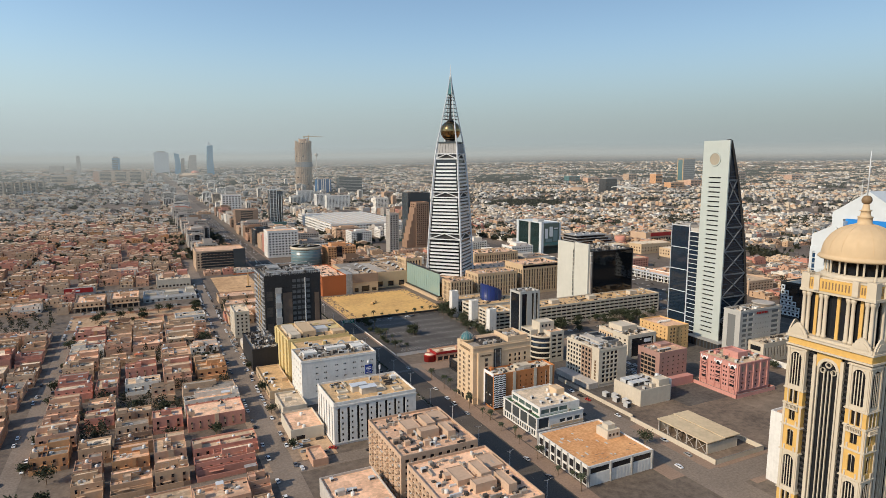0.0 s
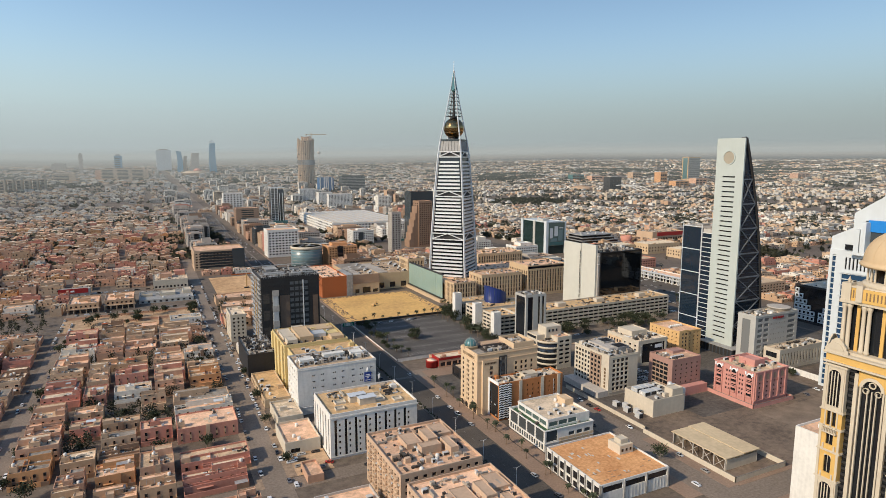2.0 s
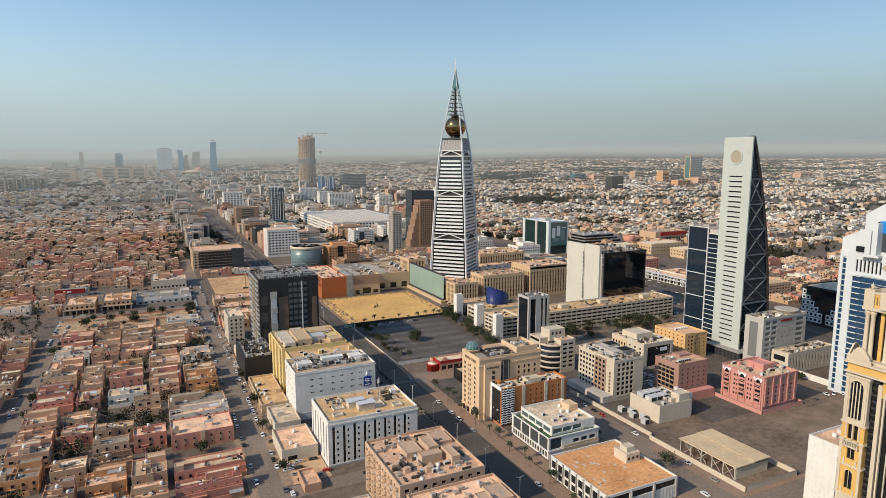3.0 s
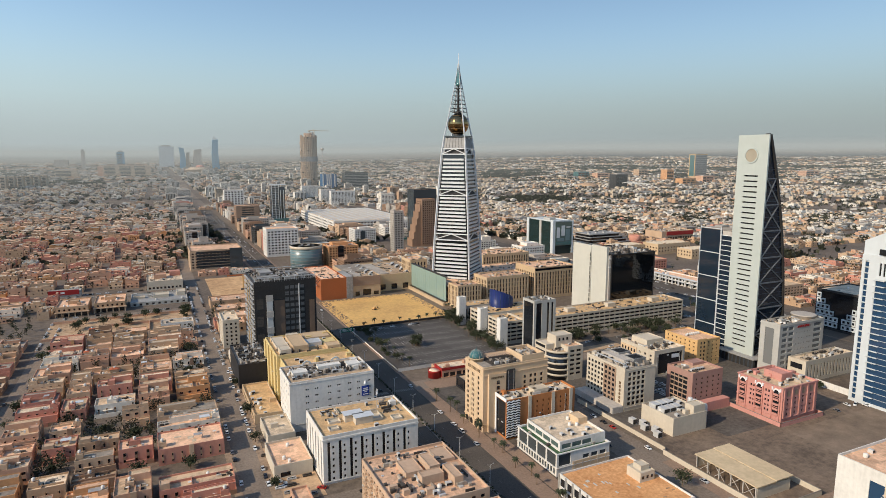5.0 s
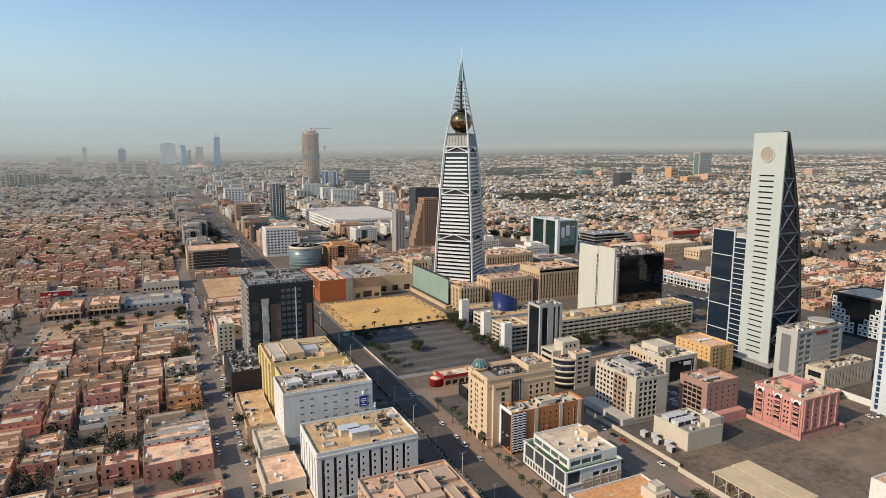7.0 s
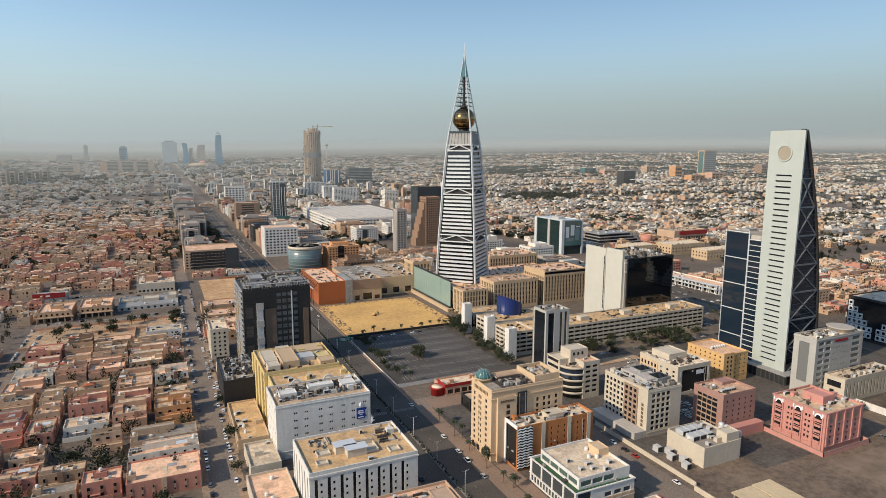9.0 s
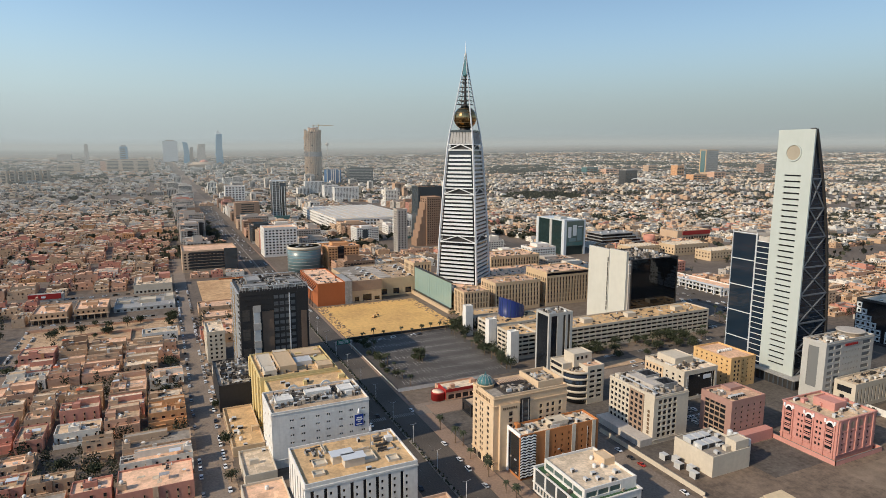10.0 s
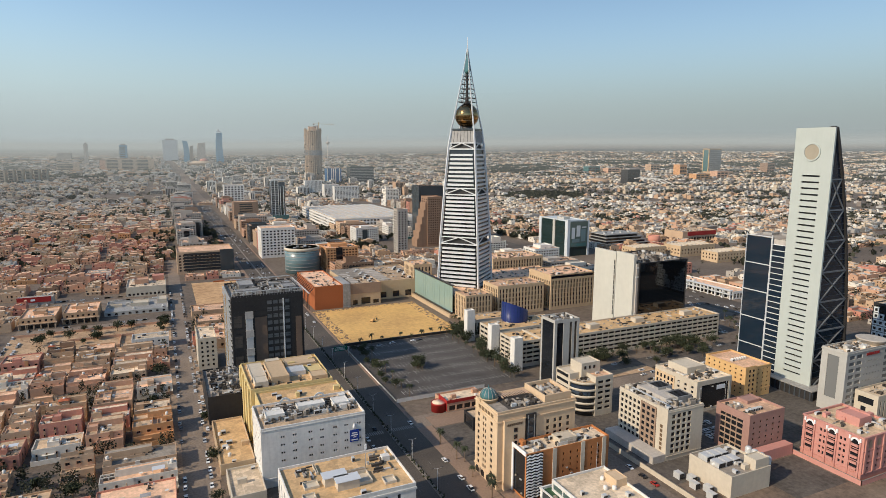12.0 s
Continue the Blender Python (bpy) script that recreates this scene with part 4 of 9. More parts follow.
# ---- white gabled tower with blue glass ----
def gabled_tower():
    ob = thing("office_tower", "white gabled tower with blue glass bays and fins", "office tower", 426, 201.2)
    d, w, mid = 71.6, 46.0, 35.8
    bm = bmesh.new()
    prof = [(0, 0), (d, 0), (d, 105.6), (d - 13.3, 112.6), (d - 13.3, 122.3), (mid, 137.4), (13.3, 122.3), (13.3, 112.6), (0, 105.6)]
    f = [bm.verts.new((0.9, y, z)) for y, z in prof]
    k = [bm.verts.new((w, y, z)) for y, z in prof]
    bm.faces.new(f)
    bm.faces.new(k[::-1])
    for i in range(len(prof)):
        j = (i + 1) % len(prof)
        bm.faces.new((f[i], k[i], k[j], f[j]))
    bmesh.ops.recalc_face_normals(bm, faces=bm.faces)
    part("body", bm, M["coolwhite"], ob, "white clad body with stepped gable")
    slits = [(10.6 + i * 2.4, 84.5, 11.7 + i * 2.4, 92.5) for i in range(7)]
    slits += [(d - b, z0, d - a, z1) for a, z0, b, z1 in slits]
    openings = [(2.0, 2, 4.2, 93.5), (d - 4.2, 2, d - 2.0, 93.5), (9.0, 2, d - 9.0, 82)] + slits
    put("front_wall", mesh_of("front_wall", [(0, d - a1, z0, 0.89, d - a0, z1) for a0, e0, z0, a1, e1, z1 in pierced(d, 0, 97, openings, 0.9)], M["coolwhite"]), ob)
    for i in range(21):
        z = 2 + i * 3.8
        slab("pane", ob, M["glassblue"], 0.45, 9.0, z, 0.85, d - 9.0, z + 3.3)
        for y0, y1 in ((d - 14.5, d - 7.6), (7.6, 14.5)):
            slab("fin", ob, M["coolwhite"], -0.6, y0, z + 3.3, 0.4, y1, z + 3.8)
    for i in range(24):
        z = 2 + i * 3.8
        for y in (2.0, d - 4.2):
            slab("pane", ob, M["glassblue"], 0.45, y, z, 0.85, y + 2.2, z + 3.1)
            slab("fin", ob, M["coolwhite"], -0.3, y - 0.4, z + 3.1, 0.4, y + 2.6, z + 3.6)
    for a0, z0, a1, z1 in slits:
        slab("slot", ob, M["glass"], 0.5, d - a1, z0, 0.86, d - a0, z1)
    # flat grey panel painting a recess's shadow, with the blue sign, between the shoulder blocks of the gable
    slab("roof_recess", ob, M["glassgrey"], 0.6, 15.5, 99, 0.94, d - 21.0, 118)
    slab("sign_bar", ob, M["signblue"], -0.2, 17.5, 111, 0.58, d - 23.0, 118.5)
    for y0, y1, top in ((d - 20.8, d - 17.6, 112), (d - 24.5, d - 21.4, 117), (15.0, 18.2, 112)):
        slab("shoulder_block", ob, M["coolwhite"], -5.0, y0, 97, 0.88, y1, top)
    slab("terrace", ob, M["coolwhite"], -5.0, d - 26, 95.4, -0.02, d - 15.2, 97.0)
    slab("side_window", ob, M["glass"], -0.08, d - 15.0, 97.6, 0.85, d - 9.6, 101.2)
    for i in range(7):
        slab("window_strip", ob, M["glassblue"], 4 + i * 5.6, -0.35, 3, 7.6 + i * 5.6, 0.0, 96)
    part("aerial_mast", lathe([(0.3, 126), (0.1, 146)], 6, (14, mid + 12)), M["metal"], ob)


M["signblue"] = mat("bright_blue_sign", (0.02, 0.20, 0.55), rough=0.4, spread=0.05)
M["coolwhite"] = mat("cool_white_panel", (0.55, 0.58, 0.58), rough=0.5, spread=0.04, grain=0.2, bump=0.04)
gabled_tower()
building("office_building", "white office block with an L-shaped blue window", "office building", 270, 304, 143, 185.5, 36, M["white"],
         W=[(13, 2, 17.5, 31), (17.5, 26, 31, 31)] + [(20, 3 + r * 4.4, 23, 5.2 + r * 4.4) for r in range(5)] + [(25, 3 + r * 4.4, 28, 5.2 + r * 4.4) for r in range(5)], gl=M["glassblue"], clutter=5, seed=40, roof=M["roof_tan"])
building("office_building", "dark glass block with stepped white panels", "office building", 578, 626, 350, 397, 37, M["charcoal"],
         W=[(2, 2, 45, 35)], S=[(2, 2, 46, 35)], clutter=6, seed=41, roof=M["roof_pale"])
sg = BUILT["dark glass block with stepped white panels"]
for i in range(5):
    for k in range(6 - i):
        for y in (44.0 - i * 4.2, 3.0 + i * 4.2):
            slab("white_panel", sg, M["coolwhite"], -0.5, y - 2.0, 3.0 + k * 5.2, -0.02, y + 2.0, 7.6 + k * 5.2)
            slab("panel_window", sg, M["glass"], -0.56, y - 1.0, 4.2 + k * 5.2, -0.5, y + 1.0, 6.4 + k * 5.2)

# ---- blocks round the avenue ----
M["palegrey"] = mat("pale_grey_stone", (0.42, 0.405, 0.365), spread=0.07, stain=0.06)
M["sandroof"] = mat("sandy_roof_screed", (0.57, 0.375, 0.19), spread=0.25, stain=0.1, patch=0.5)
M["whitestone"] = mat("cream_white_stone", (0.52, 0.505, 0.435), spread=0.05, grain=0.2, stain=0.04)
M["mirrorblack"] = glass("black_mirror_glass", (0.006, 0.007, 0.008), rough=0.03, spec=0.6)
M["terracegreen"] = mat("green_terrace_matting", (0.045, 0.10, 0.045), spread=0.2, grain=1.0)
# white hotel with small paired windows
building("hotel", "long white rendered hotel with small paired windows", "hotel", 84, 134.5, 378.5, 408, 30, M["white"],
         S=[(50.5 * f + k, z, 50.5 * f + k + 0.75, z + 1.0) for f in (0.2, 0.31, 0.46, 0.57, 0.7, 0.81, 0.94) for k in (-1.0, 0.05) for z in (4, 8, 12, 16, 20, 24)],
         W=holes(29.5, 5, 6, 4, 28, 0.2, 0.35), clutter=26, seed=3, roof=M["roof_dust"])
building("apartment_block", "yellow rendered block with stepped terraces behind the hotel", "apartment block", 86, 131, 428, 473, 31, M["yellow"],
         W=holes(45, 8, 7, 3, 29, 0.3, 0.45), S=holes(45, 8, 7, 3, 29, 0.3, 0.45), clutter=6, seed=4, roof=M["sandroof"])
building("office_building", "white office block with dark vertical window strips", "office building", 86.6, 136, 314.5, 349, 25, M["white"],
         S=[(2.2 + c * 5.6, 1.5, 3.6 + c * 5.6, 21.5) for c in range(8)] + [(4.6 + c * 5.6, 2 + r * 3.2, 5.6 + c * 5.6, 3.4 + r * 3.2) for c in range(8) for r in range(6)],
         W=[(2.0 + c * 5.6, 1.5, 3.6 + c * 5.6, 21.5) for c in range(6)], clutter=3, seed=5, roof=M["sandroof"])
for v0, v1, seed in ((243, 288, 6), (188, 236, 7)):
    building("apartment_block", "tan-pink apartment block with rows of balconied windows", "apartment block", 97.5, 137.5, v0, v1, 24, M["tanrender"],
             W=holes(v1 - v0, 12, 7, 1.5, 22.5, 0.5, 0.55), S=holes(40, 9, 7, 1.5, 22.5, 0.45, 0.5), clutter=14, seed=seed, roof=M["roof_tan"], group="red-brown apartment blocks")
building("office_building", "black clad tower block with a dark glass grid front", "office building", 86.5, 134.5, 520, 566, 62, M["charcoal"], gl=M["panelglass"],
         S=holes(48, 4, 11, 6, 58, 0.78, 0.6, 23, 9), W=holes(46, 4, 12, 2, 61, 0.84, 0.55), clutter=14, seed=8, roof=M["roof_grey"])
building("office_building", "low black clad annex with crowded roof plant", "office building", 66, 88, 462, 512, 17, M["black"], clutter=14, seed=9, roof=M["roof_grey"])
building("hotel", "beige stone hotel with a green glass corner dome", "hotel", 184, 228, 332, 354, 39, M["hotelstone"],
         W=[(a, 5.4 + r * 3.1, a + w, 7.3 + r * 3.1) for a, w in ((2.6, 1.9), (8.0, 1.2), (10.0, 1.2), (15.4, 1.9)) for r in range(9)],
         S=[(a, 5.4 + r * 3.3, a + 1.7, 7.5 + r * 3.3) for a in (27.2, 31.4, 34.6, 39.0) for r in range(8)], clutter=0, seed=10, roof=M["roof_grey"])
building("office_building", "rust-orange clad block with a zigzag striped corner", "office building", 191.5, 238, 318, 331, 23.5, M["rust"],
         S=holes(46.5, 7, 6, 3, 21, 0.2, 0.45, 14, 4), W=[(1.5, 1.0, 11.5, 21.5)], clutter=10, seed=11, roof=M["roof_pale"])
building("office_building", "low white office with dark glazed bays", "office building", 193, 226, 273, 309, 12, M["white"],
         W=[(1.6 + i * 8.6, 4.6, 9.2 + i * 8.6, 11.4) for i in range(4)] + holes(36, 14, 1, 0.6, 4, 0.7, 0.9), S=[(1.2, 5.2, 8.4, 11.2), (10, 1, 14, 4)] + [(16 + i * 5.4, 6.4, 20 + i * 5.4, 8.6) for i in range(3)], clutter=0, seed=12, gl=M["glassgrey"], roof=M["terracegreen"])
building("office_building", "white set-back storey with green glass band", "office building", 197, 225.5, 276, 306, 5.5, M["white"],
         W=[(1 + i * 7, 1.2, 7.4 + i * 7, 3.8) for i in range(4)], S=[(1 + i * 6.4, 1.2, 6.8 + i * 6.4, 3.8) for i in range(3)], gl=M["glassmoss"], clutter=9, seed=13, roof=M["roof_pale"], base=11.0)
building("warehouse", "low warehouse with a broad orange membrane roof", "warehouse", 185, 226.5, 218, 260, 10.5, M["white"],
         W=[(0.9 + i * 5.2, 4.6, 5.3 + i * 5.2, 8.6) for i in range(8)] + [(1.2 + i * 5.2, 0.4, 5.0 + i * 5.2, 3.6) for i in range(8)], S=[(0.8, 6.2, 13, 9.2), (14.4, 6.2, 27, 9.2), (28.4, 6.2, 40.6, 9.2)], clutter=0, seed=14, roof=M["rooforange"], parapet=0.8)
building("apartment_block", "pink rendered apartment block with white arched window bays", "apartment block", 350, 382, 266, 297, 22.5, M["pink"],
         W=[(a, 5 + r * 3.0, a + 1.1, 6.6 + r * 3.0) for a in (9.2, 11.2, 19.4, 21.4) for r in range(5)], S=[(4.2 + c * 7.0, 5 + r * 3.0, 5.5 + c * 7.0, 6.5 + r * 3.0) for c in range(4) for r in range(4)], clutter=8, seed=15, roof=M["roof_dust"])
building("office_building", "cream office block with a square window grid", "office building", 278, 302.5, 320, 357, 27.5, M["cream"],
         W=holes(17, 5, 7, 3, 25.5, 0.6, 0.6, 0.8, 0) + holes(37, 4, 7, 3, 25.5, 0.7, 0.75, 17.5, 8), S=holes(24.5, 4, 7, 3, 25.5, 0.68, 0.68, 2, 8), clutter=18, seed=16, roof=M["roof_grey"])
building("office_building", "dusty rose office block with a dark recessed front", "office building", 318, 344.5, 304, 325, 24, M["rose"],
         W=[(3, 2, 17, 20)], S=holes(26.5, 5, 6, 3, 21, 0.25, 0.4), clutter=1, seed=17, roof=M["roof_tan"])
building("apartment_block", "orange-yellow rendered block with small dark windows", "apartment block", 384, 408, 360, 392, 21, M["ochre"],
         W=holes(32, 7, 6, 2, 20, 0.26, 0.38), S=holes(24, 5, 6, 2, 20, 0.26, 0.38), clutter=1, seed=18, roof=M["roof_tan"])
building("office_building", "cream office block with black glass front", "office building", 338.5, 368, 357, 392, 20, M["cream"],
         W=holes(35, 6, 5, 2, 17, 0.35, 0.5), S=[(4, 2, 27, 17)], clutter=6, seed=19, roof=M["roof_pale"])
building("office_building", "pale grey office with a dark recessed corner", "office building", 417, 466, 318, 333.5, 40, M["palegrey"],
         W=[(4, 9, 11, 36)], S=holes(16, 2, 8, 5, 38, 0.75, 0.6, 2, 0) + holes(49, 6, 8, 5, 38, 0.25, 0.3, 17, 14) + holes(49, 1, 8, 5, 38, 0.75, 0.6, 36, 2), clutter=8, seed=20, roof=M["roof_pale"], gl=M["panelglass"])
building("office_building", "low cream building with a slotted front", "office building", 427, 480, 303.5, 317, 16, M["cream"],
         W=[(2, 9, 11, 13), (4, 2, 7, 7)], S=holes(53, 14, 1, 2, 13, 0.3, 0.9), clutter=5, seed=21, roof=M["roof_pale"])
building("plant_building", "windowless cream plant building with big roof coolers", "plant building", 279, 305, 281, 306, 11, M["cream"], clutter=14, seed=22, roof=M["roof_grey"])
building("office_building", "cream corner office with curved dark balconies", "office building", 279, 292, 379, 404, 25, M["cream"],
         S=holes(13, 2, 6, 3, 23, 0.7, 0.5), clutter=4, seed=23, roof=M["roof_tan"])
building("office_tower", "slim dark glass tower with white side piers", "office tower", 280, 300, 424, 440, 48, M["palegrey"],
         W=[(1.5, 2, 14.5, 46)], S=[(2, 2, 7, 46), (12, 2, 14, 46), (16, 2, 18, 46)], clutter=6, seed=24, roof=M["roof_grey"])
building("car_garage", "long cream multi-storey garage with open decks", "car garage", 302, 484, 468, 495, 20, M["cream"],
         S=holes(182, 30, 5, 2, 19, 0.92, 0.5), W=holes(27, 4, 5, 2, 19, 0.9, 0.5), clutter=0, panes=False, seed=25, roof=M["sandroof"])
for x in (352, 398, 452):
    tagged(slab("roof_cabin", None, M["cream"], x, 477, 18.9, x + 9, 483, 22.5), "small cream stair cabin on the garage roof", "cabin")
building("car_garage", "cream deck block at the garage end", "car garage", 281, 301, 470, 497, 20, M["cream"],
         W=holes(27, 4, 5, 2, 19, 0.85, 0.5), S=holes(20, 3, 5, 2, 19, 0.9, 0.5), panes=False, seed=26, roof=M["sandroof"])
building("car_garage", "cream deck block behind the garage", "car garage", 282, 345, 505, 532, 19, M["cream"],
         W=holes(27, 4, 4, 2, 18, 0.85, 0.5), S=holes(63, 10, 4, 2, 18, 0.9, 0.5), panes=False, seed=26, roof=M["sandroof"])
building("podium_block", "cream colonnaded wing below the podium", "podium", 284, 330, 548, 566, 16, M["cream"],
         W=holes(18, 4, 1, 2, 14, 0.5, 0.9), S=holes(46, 14, 1, 2, 14, 0.45, 0.9), panes=False, seed=26, roof=M["sandroof"])
for x, y, hh in ((274, 464, 25), (274, 498, 26), (275, 541, 27)):
    st = thing("stair_tower", "tall white blank stair tower at the garage", "stair tower", x, y, group="garage stair towers")
    put("wall", tub("wall", 0, 0, 0, 7, 6, hh, hh - 1, 0.4, M["white"]), st)
    slab("side_fin", st, M["white"], 7, 1.5, 0, 8.2, 4.5, hh - 4)
wb = building("office_building", "white stone block with black mirror glass front", "office building", 416, 471, 495, 548, 65, M["charcoal"],
         S=[(1.0, 1, 54, 64)], gl=M["mirrorblack"], clutter=6, seed=27, roof=M["roof_grey"])
put("white_wall", mesh_of("white_wall", [(-4.5, 2, 0, -2.0, 24.3, 72), (-4.5, 25.0, 0, -2.0, 54, 71)], M["whitestone"]), wb, "tall blank white stone wall")
for i in range(11):
    slab("slot_window", wb, M["charcoal"], -4.65, 25.6, 14 + i * 4.6, -4.48, 27.0, 17.6 + i * 4.6)
for z in (52, 60):
    slab("strut", wb, M["white"], -3, 0.6, z, 0.2, 1.2, z + 1.2)
slab("grey_strip", wb, M["concrete"], -2.0, 1.0, 0, 0.0, 2.0, 64)
building("hall", "orange clad exhibition hall with flat tan roof", "hall", 182, 211, 695, 780, 24, M["orange"], clutter=3, seed=28, roof=M["roof_tan"])
building("shopping_centre", "tan stone hall with a recessed entrance", "shopping centre", 219, 252, 697, 780, 23, M["beige"],
         S=[(3, 1, 8, 6), (12, 1, 22, 8), (25, 1, 31, 5)], clutter=5, seed=29, roof=M["roof_dust"])
building("shopping_centre", "long tan shopping hall with vaulted roof lights", "shopping centre", 252, 312, 712, 800, 20, M["beige"],
         S=holes(60, 4, 1, 1, 9, 0.5, 0.8), clutter=4, seed=29, roof=M["roof_dust"])
# the podium of the pointed tower
SLOT = dict(fw=0.46, fh=0.84)
building("podium_block", "beige stone podium with tall slot windows", "podium", 300, 328, 594, 616, 25.5, M["beige"],
         S=holes(28, 8, 4, 3, 24, **SLOT), W=holes(22, 6, 4, 3, 24, **SLOT), panes=False, seed=30, clutter=3)
building("podium_block", "beige stone podium with tall slot windows", "podium", 338, 391, 600, 630, 30, M["beige"],
         S=holes(53, 14, 5, 3, 27, **SLOT), W=holes(30, 8, 5, 3, 27, **SLOT), panes=False, seed=31, clutter=4)
building("podium_block", "beige stone podium with dark top band", "podium", 399, 453, 600, 640, 36, M["beige"],
         S=holes(54, 14, 6, 3, 30, **SLOT) + [(0.6, 32, 53.4, 35)], W=holes(40, 10, 6, 3, 30, **SLOT), panes=False, seed=32, clutter=4)
building("podium_block", "beige stone podium behind the tower", "podium", 400, 470, 720, 760, 33, M["beige"], S=holes(70, 18, 5, 3, 30, **SLOT), panes=False, seed=33, clutter=5)
building("podium_block", "low beige podium hall round the tower foot", "podium", 312, 460, 618, 716, 22, M["beige"], panes=False, seed=34, clutter=5)
building("podium_block", "beige end block of the glass wall", "podium", 296, 318, 713, 742, 35, M["beige"], S=holes(22, 5, 5, 4, 32, **SLOT), W=holes(29, 7, 5, 4, 32, **SLOT), panes=False, seed=35, clutter=2)
twin = thing("office_building", "dark green glass office with white corner pier and wall advertisement", "office building", 607, 857)
slab("glass_body", twin, M["glassdeep"], 0.5, 0.5, 0, 39.5, 76.5, 53)
slab("corner_pier", twin, M["coolwhite"], -0.5, -0.5, 0, 4.2, 6.5, 56)
slab("middle_pier", twin, M["palegrey"], -0.6, 33, 0, 0.46, 39, 54)
slab("end_pier", twin, M["coolwhite"], -0.6, 70.5, 0, 0.46, 77, 55)
slab("end_pier", twin, M["coolwhite"], 37.0, -0.5, 0, 40.2, 0.46, 55)
put("roof_parapet", tub("roof_parapet", 4.4, 6.7, 53.02, 39.6, 76.4, 54.4, 53.3, 0.4, M["coolwhite"]), twin)
slab("plant_room", twin, M["palegrey"], 14, 30, 53.35, 26, 48, 57)
ad = slab("advertisement_panel", twin, M["glassmoss"], 4.4, -0.7, 14, 36.8, 0.46, 53, "tall printed advertisement sheet")
for x0, z0, x1, z1, mt in ((7, 27, 13, 44, "coolwhite"), (16, 30, 23, 47, "coolwhite"), (8.5, 21, 22, 26.5, "glasspale"), (24.5, 22, 33, 41, "glasspale"), (6, 15, 35, 20, "glassteal"), (26, 43, 34, 45, "coolwhite")):
    slab("printed_bar", ad, M[mt], x0, -0.85, z0, x1, -0.7, z1)
long_office = thing("office_building", "long dark terraced office with grey sunshade bands", "office building", 722, 905)
for i in range(4):
    slab("glass_storey", long_office, M["glass"], i * 1.5, i * 2.0, 0.5 + i * 5, 92 - i * 7, 46, 4.2 + i * 5)
    slab("sunshade_band", long_office, M["plantgrey"], i * 1.5 - 1.2, i * 2.0 - 1.2, 4.2 + i * 5, 93 - i * 7, 46.4, 5.5 + i * 5)
for i in range(10):
    slab("roof_unit", long_office, M[("metal", "plantgrey", "charcoal")[i % 3]], 8 + i * 6, 14 + (i * 7) % 20, 20.5, 11.5 + i * 6, 18 + (i * 7) % 20, 22 + i % 2)
drum = thing("pavilion", "low round rose-brown drum beside the terraced office", "pavilion", 826, 905)
part("drum_wall", lathe([(10, 0), (10, 15), (8.5, 15), (8.5, 13.5), (0.1, 13.5)], 24), M["wall_rose"], drum)
red_hall = building("hall", "cream hall with a long dark red fascia", "hall", 880, 960, 892, 935, 20, M["wall_cream"], S=holes(80, 12, 1, 2, 9, 0.75, 0.9), W=holes(43, 5, 1, 2, 8, 0.4, 0.6), clutter=8, seed=97, roof=M["roof_dust"], panes=False)
slab("red_fascia", red_hall, M["red"], 12, -0.9, 12, 80.4, -0.04, 19, "dark red fascia band")
for k, (u0, v0, w0, d0) in enumerate(((762, 782, 72, 34), (690, 800, 60, 30), (776, 725, 70, 30))):
    th = building("hall", "tan market hall with ribbed roof lights", "hall", u0, u0 + w0, v0, v0 + d0, 17 - k, M["beige"], S=holes(w0, 11, 2, 3, 13, 0.35, 0.5), W=holes(d0, 5, 2, 3, 13, 0.35, 0.5), clutter=2, seed=98 + k, roof=M["roof_tan"], panes=False, group="tan market halls")
    for i in range(9):
        slab("roof_light", th, M["cream"], 3 + i * (w0 - 6) / 9, 3, 16.1 - k, 5.4 + i * (w0 - 6) / 9, d0 - 3, 17.6 - k)
BUSY_MORE += [(718, 900, 842, 955), (878, 890, 962, 937), (688, 722, 850, 832), (600, 850, 650, 940)]
arc = building("shop", "long low white shop row with a framed arcade", "shop", 607, 632, 556, 668, 9, M["white"], W=holes(112, 20, 1, 0.5, 4.6, 0.75, 0.95) + holes(112, 20, 1, 5.2, 7.8, 0.6, 0.9), S=holes(25, 5, 1, 0.5, 7, 0.6, 0.8), clutter=8, seed=91, roof=M["roof_tan"], panes=False)
for i in range(12):
    slab("arcade_frame", arc, M["steel"], -4.2, 0.5 + i * 10, 0, -3.2, 1.5 + i * 10, 9.6)
for z in (5.2, 9.6):
    slab("arcade_beam", arc, M["steel"], -4.2, 0.5, z, -0.05, 111.5, z + 0.7)
for i, (u0, v0, w0, d0, h0, m0) in enumerate(((640, 560, 50, 30, 11, "wall_tan"), (612, 684, 70, 30, 14, "wall_rose"), (612, 740, 66, 34, 13, "wall_sand"), (486, 640, 60, 34, 12, "wall_cream"), (640, 480, 44, 40, 16, "wall_cream"))):
    building("low_building", TONE_WORDS[m0] + " low commercial block by the expressway", "low building", u0, u0 + w0, v0, v0 + d0, h0, M[m0], S=holes(w0, w0 // 5, h0 // 4, 1, h0 - 2, 0.6, 0.5), W=holes(d0, d0 // 5, h0 // 4, 1, h0 - 2, 0.6, 0.5), clutter=5, seed=92 + i, roof=M["roof_dust"], panes=False, group="low blocks by the expressway")
BUSY_MORE += [(600, 550, 641, 672), (608, 680, 690, 720), (608, 736, 685, 780), (636, 556, 694, 594), (628, 476, 690, 524), (484, 636, 560, 680)]
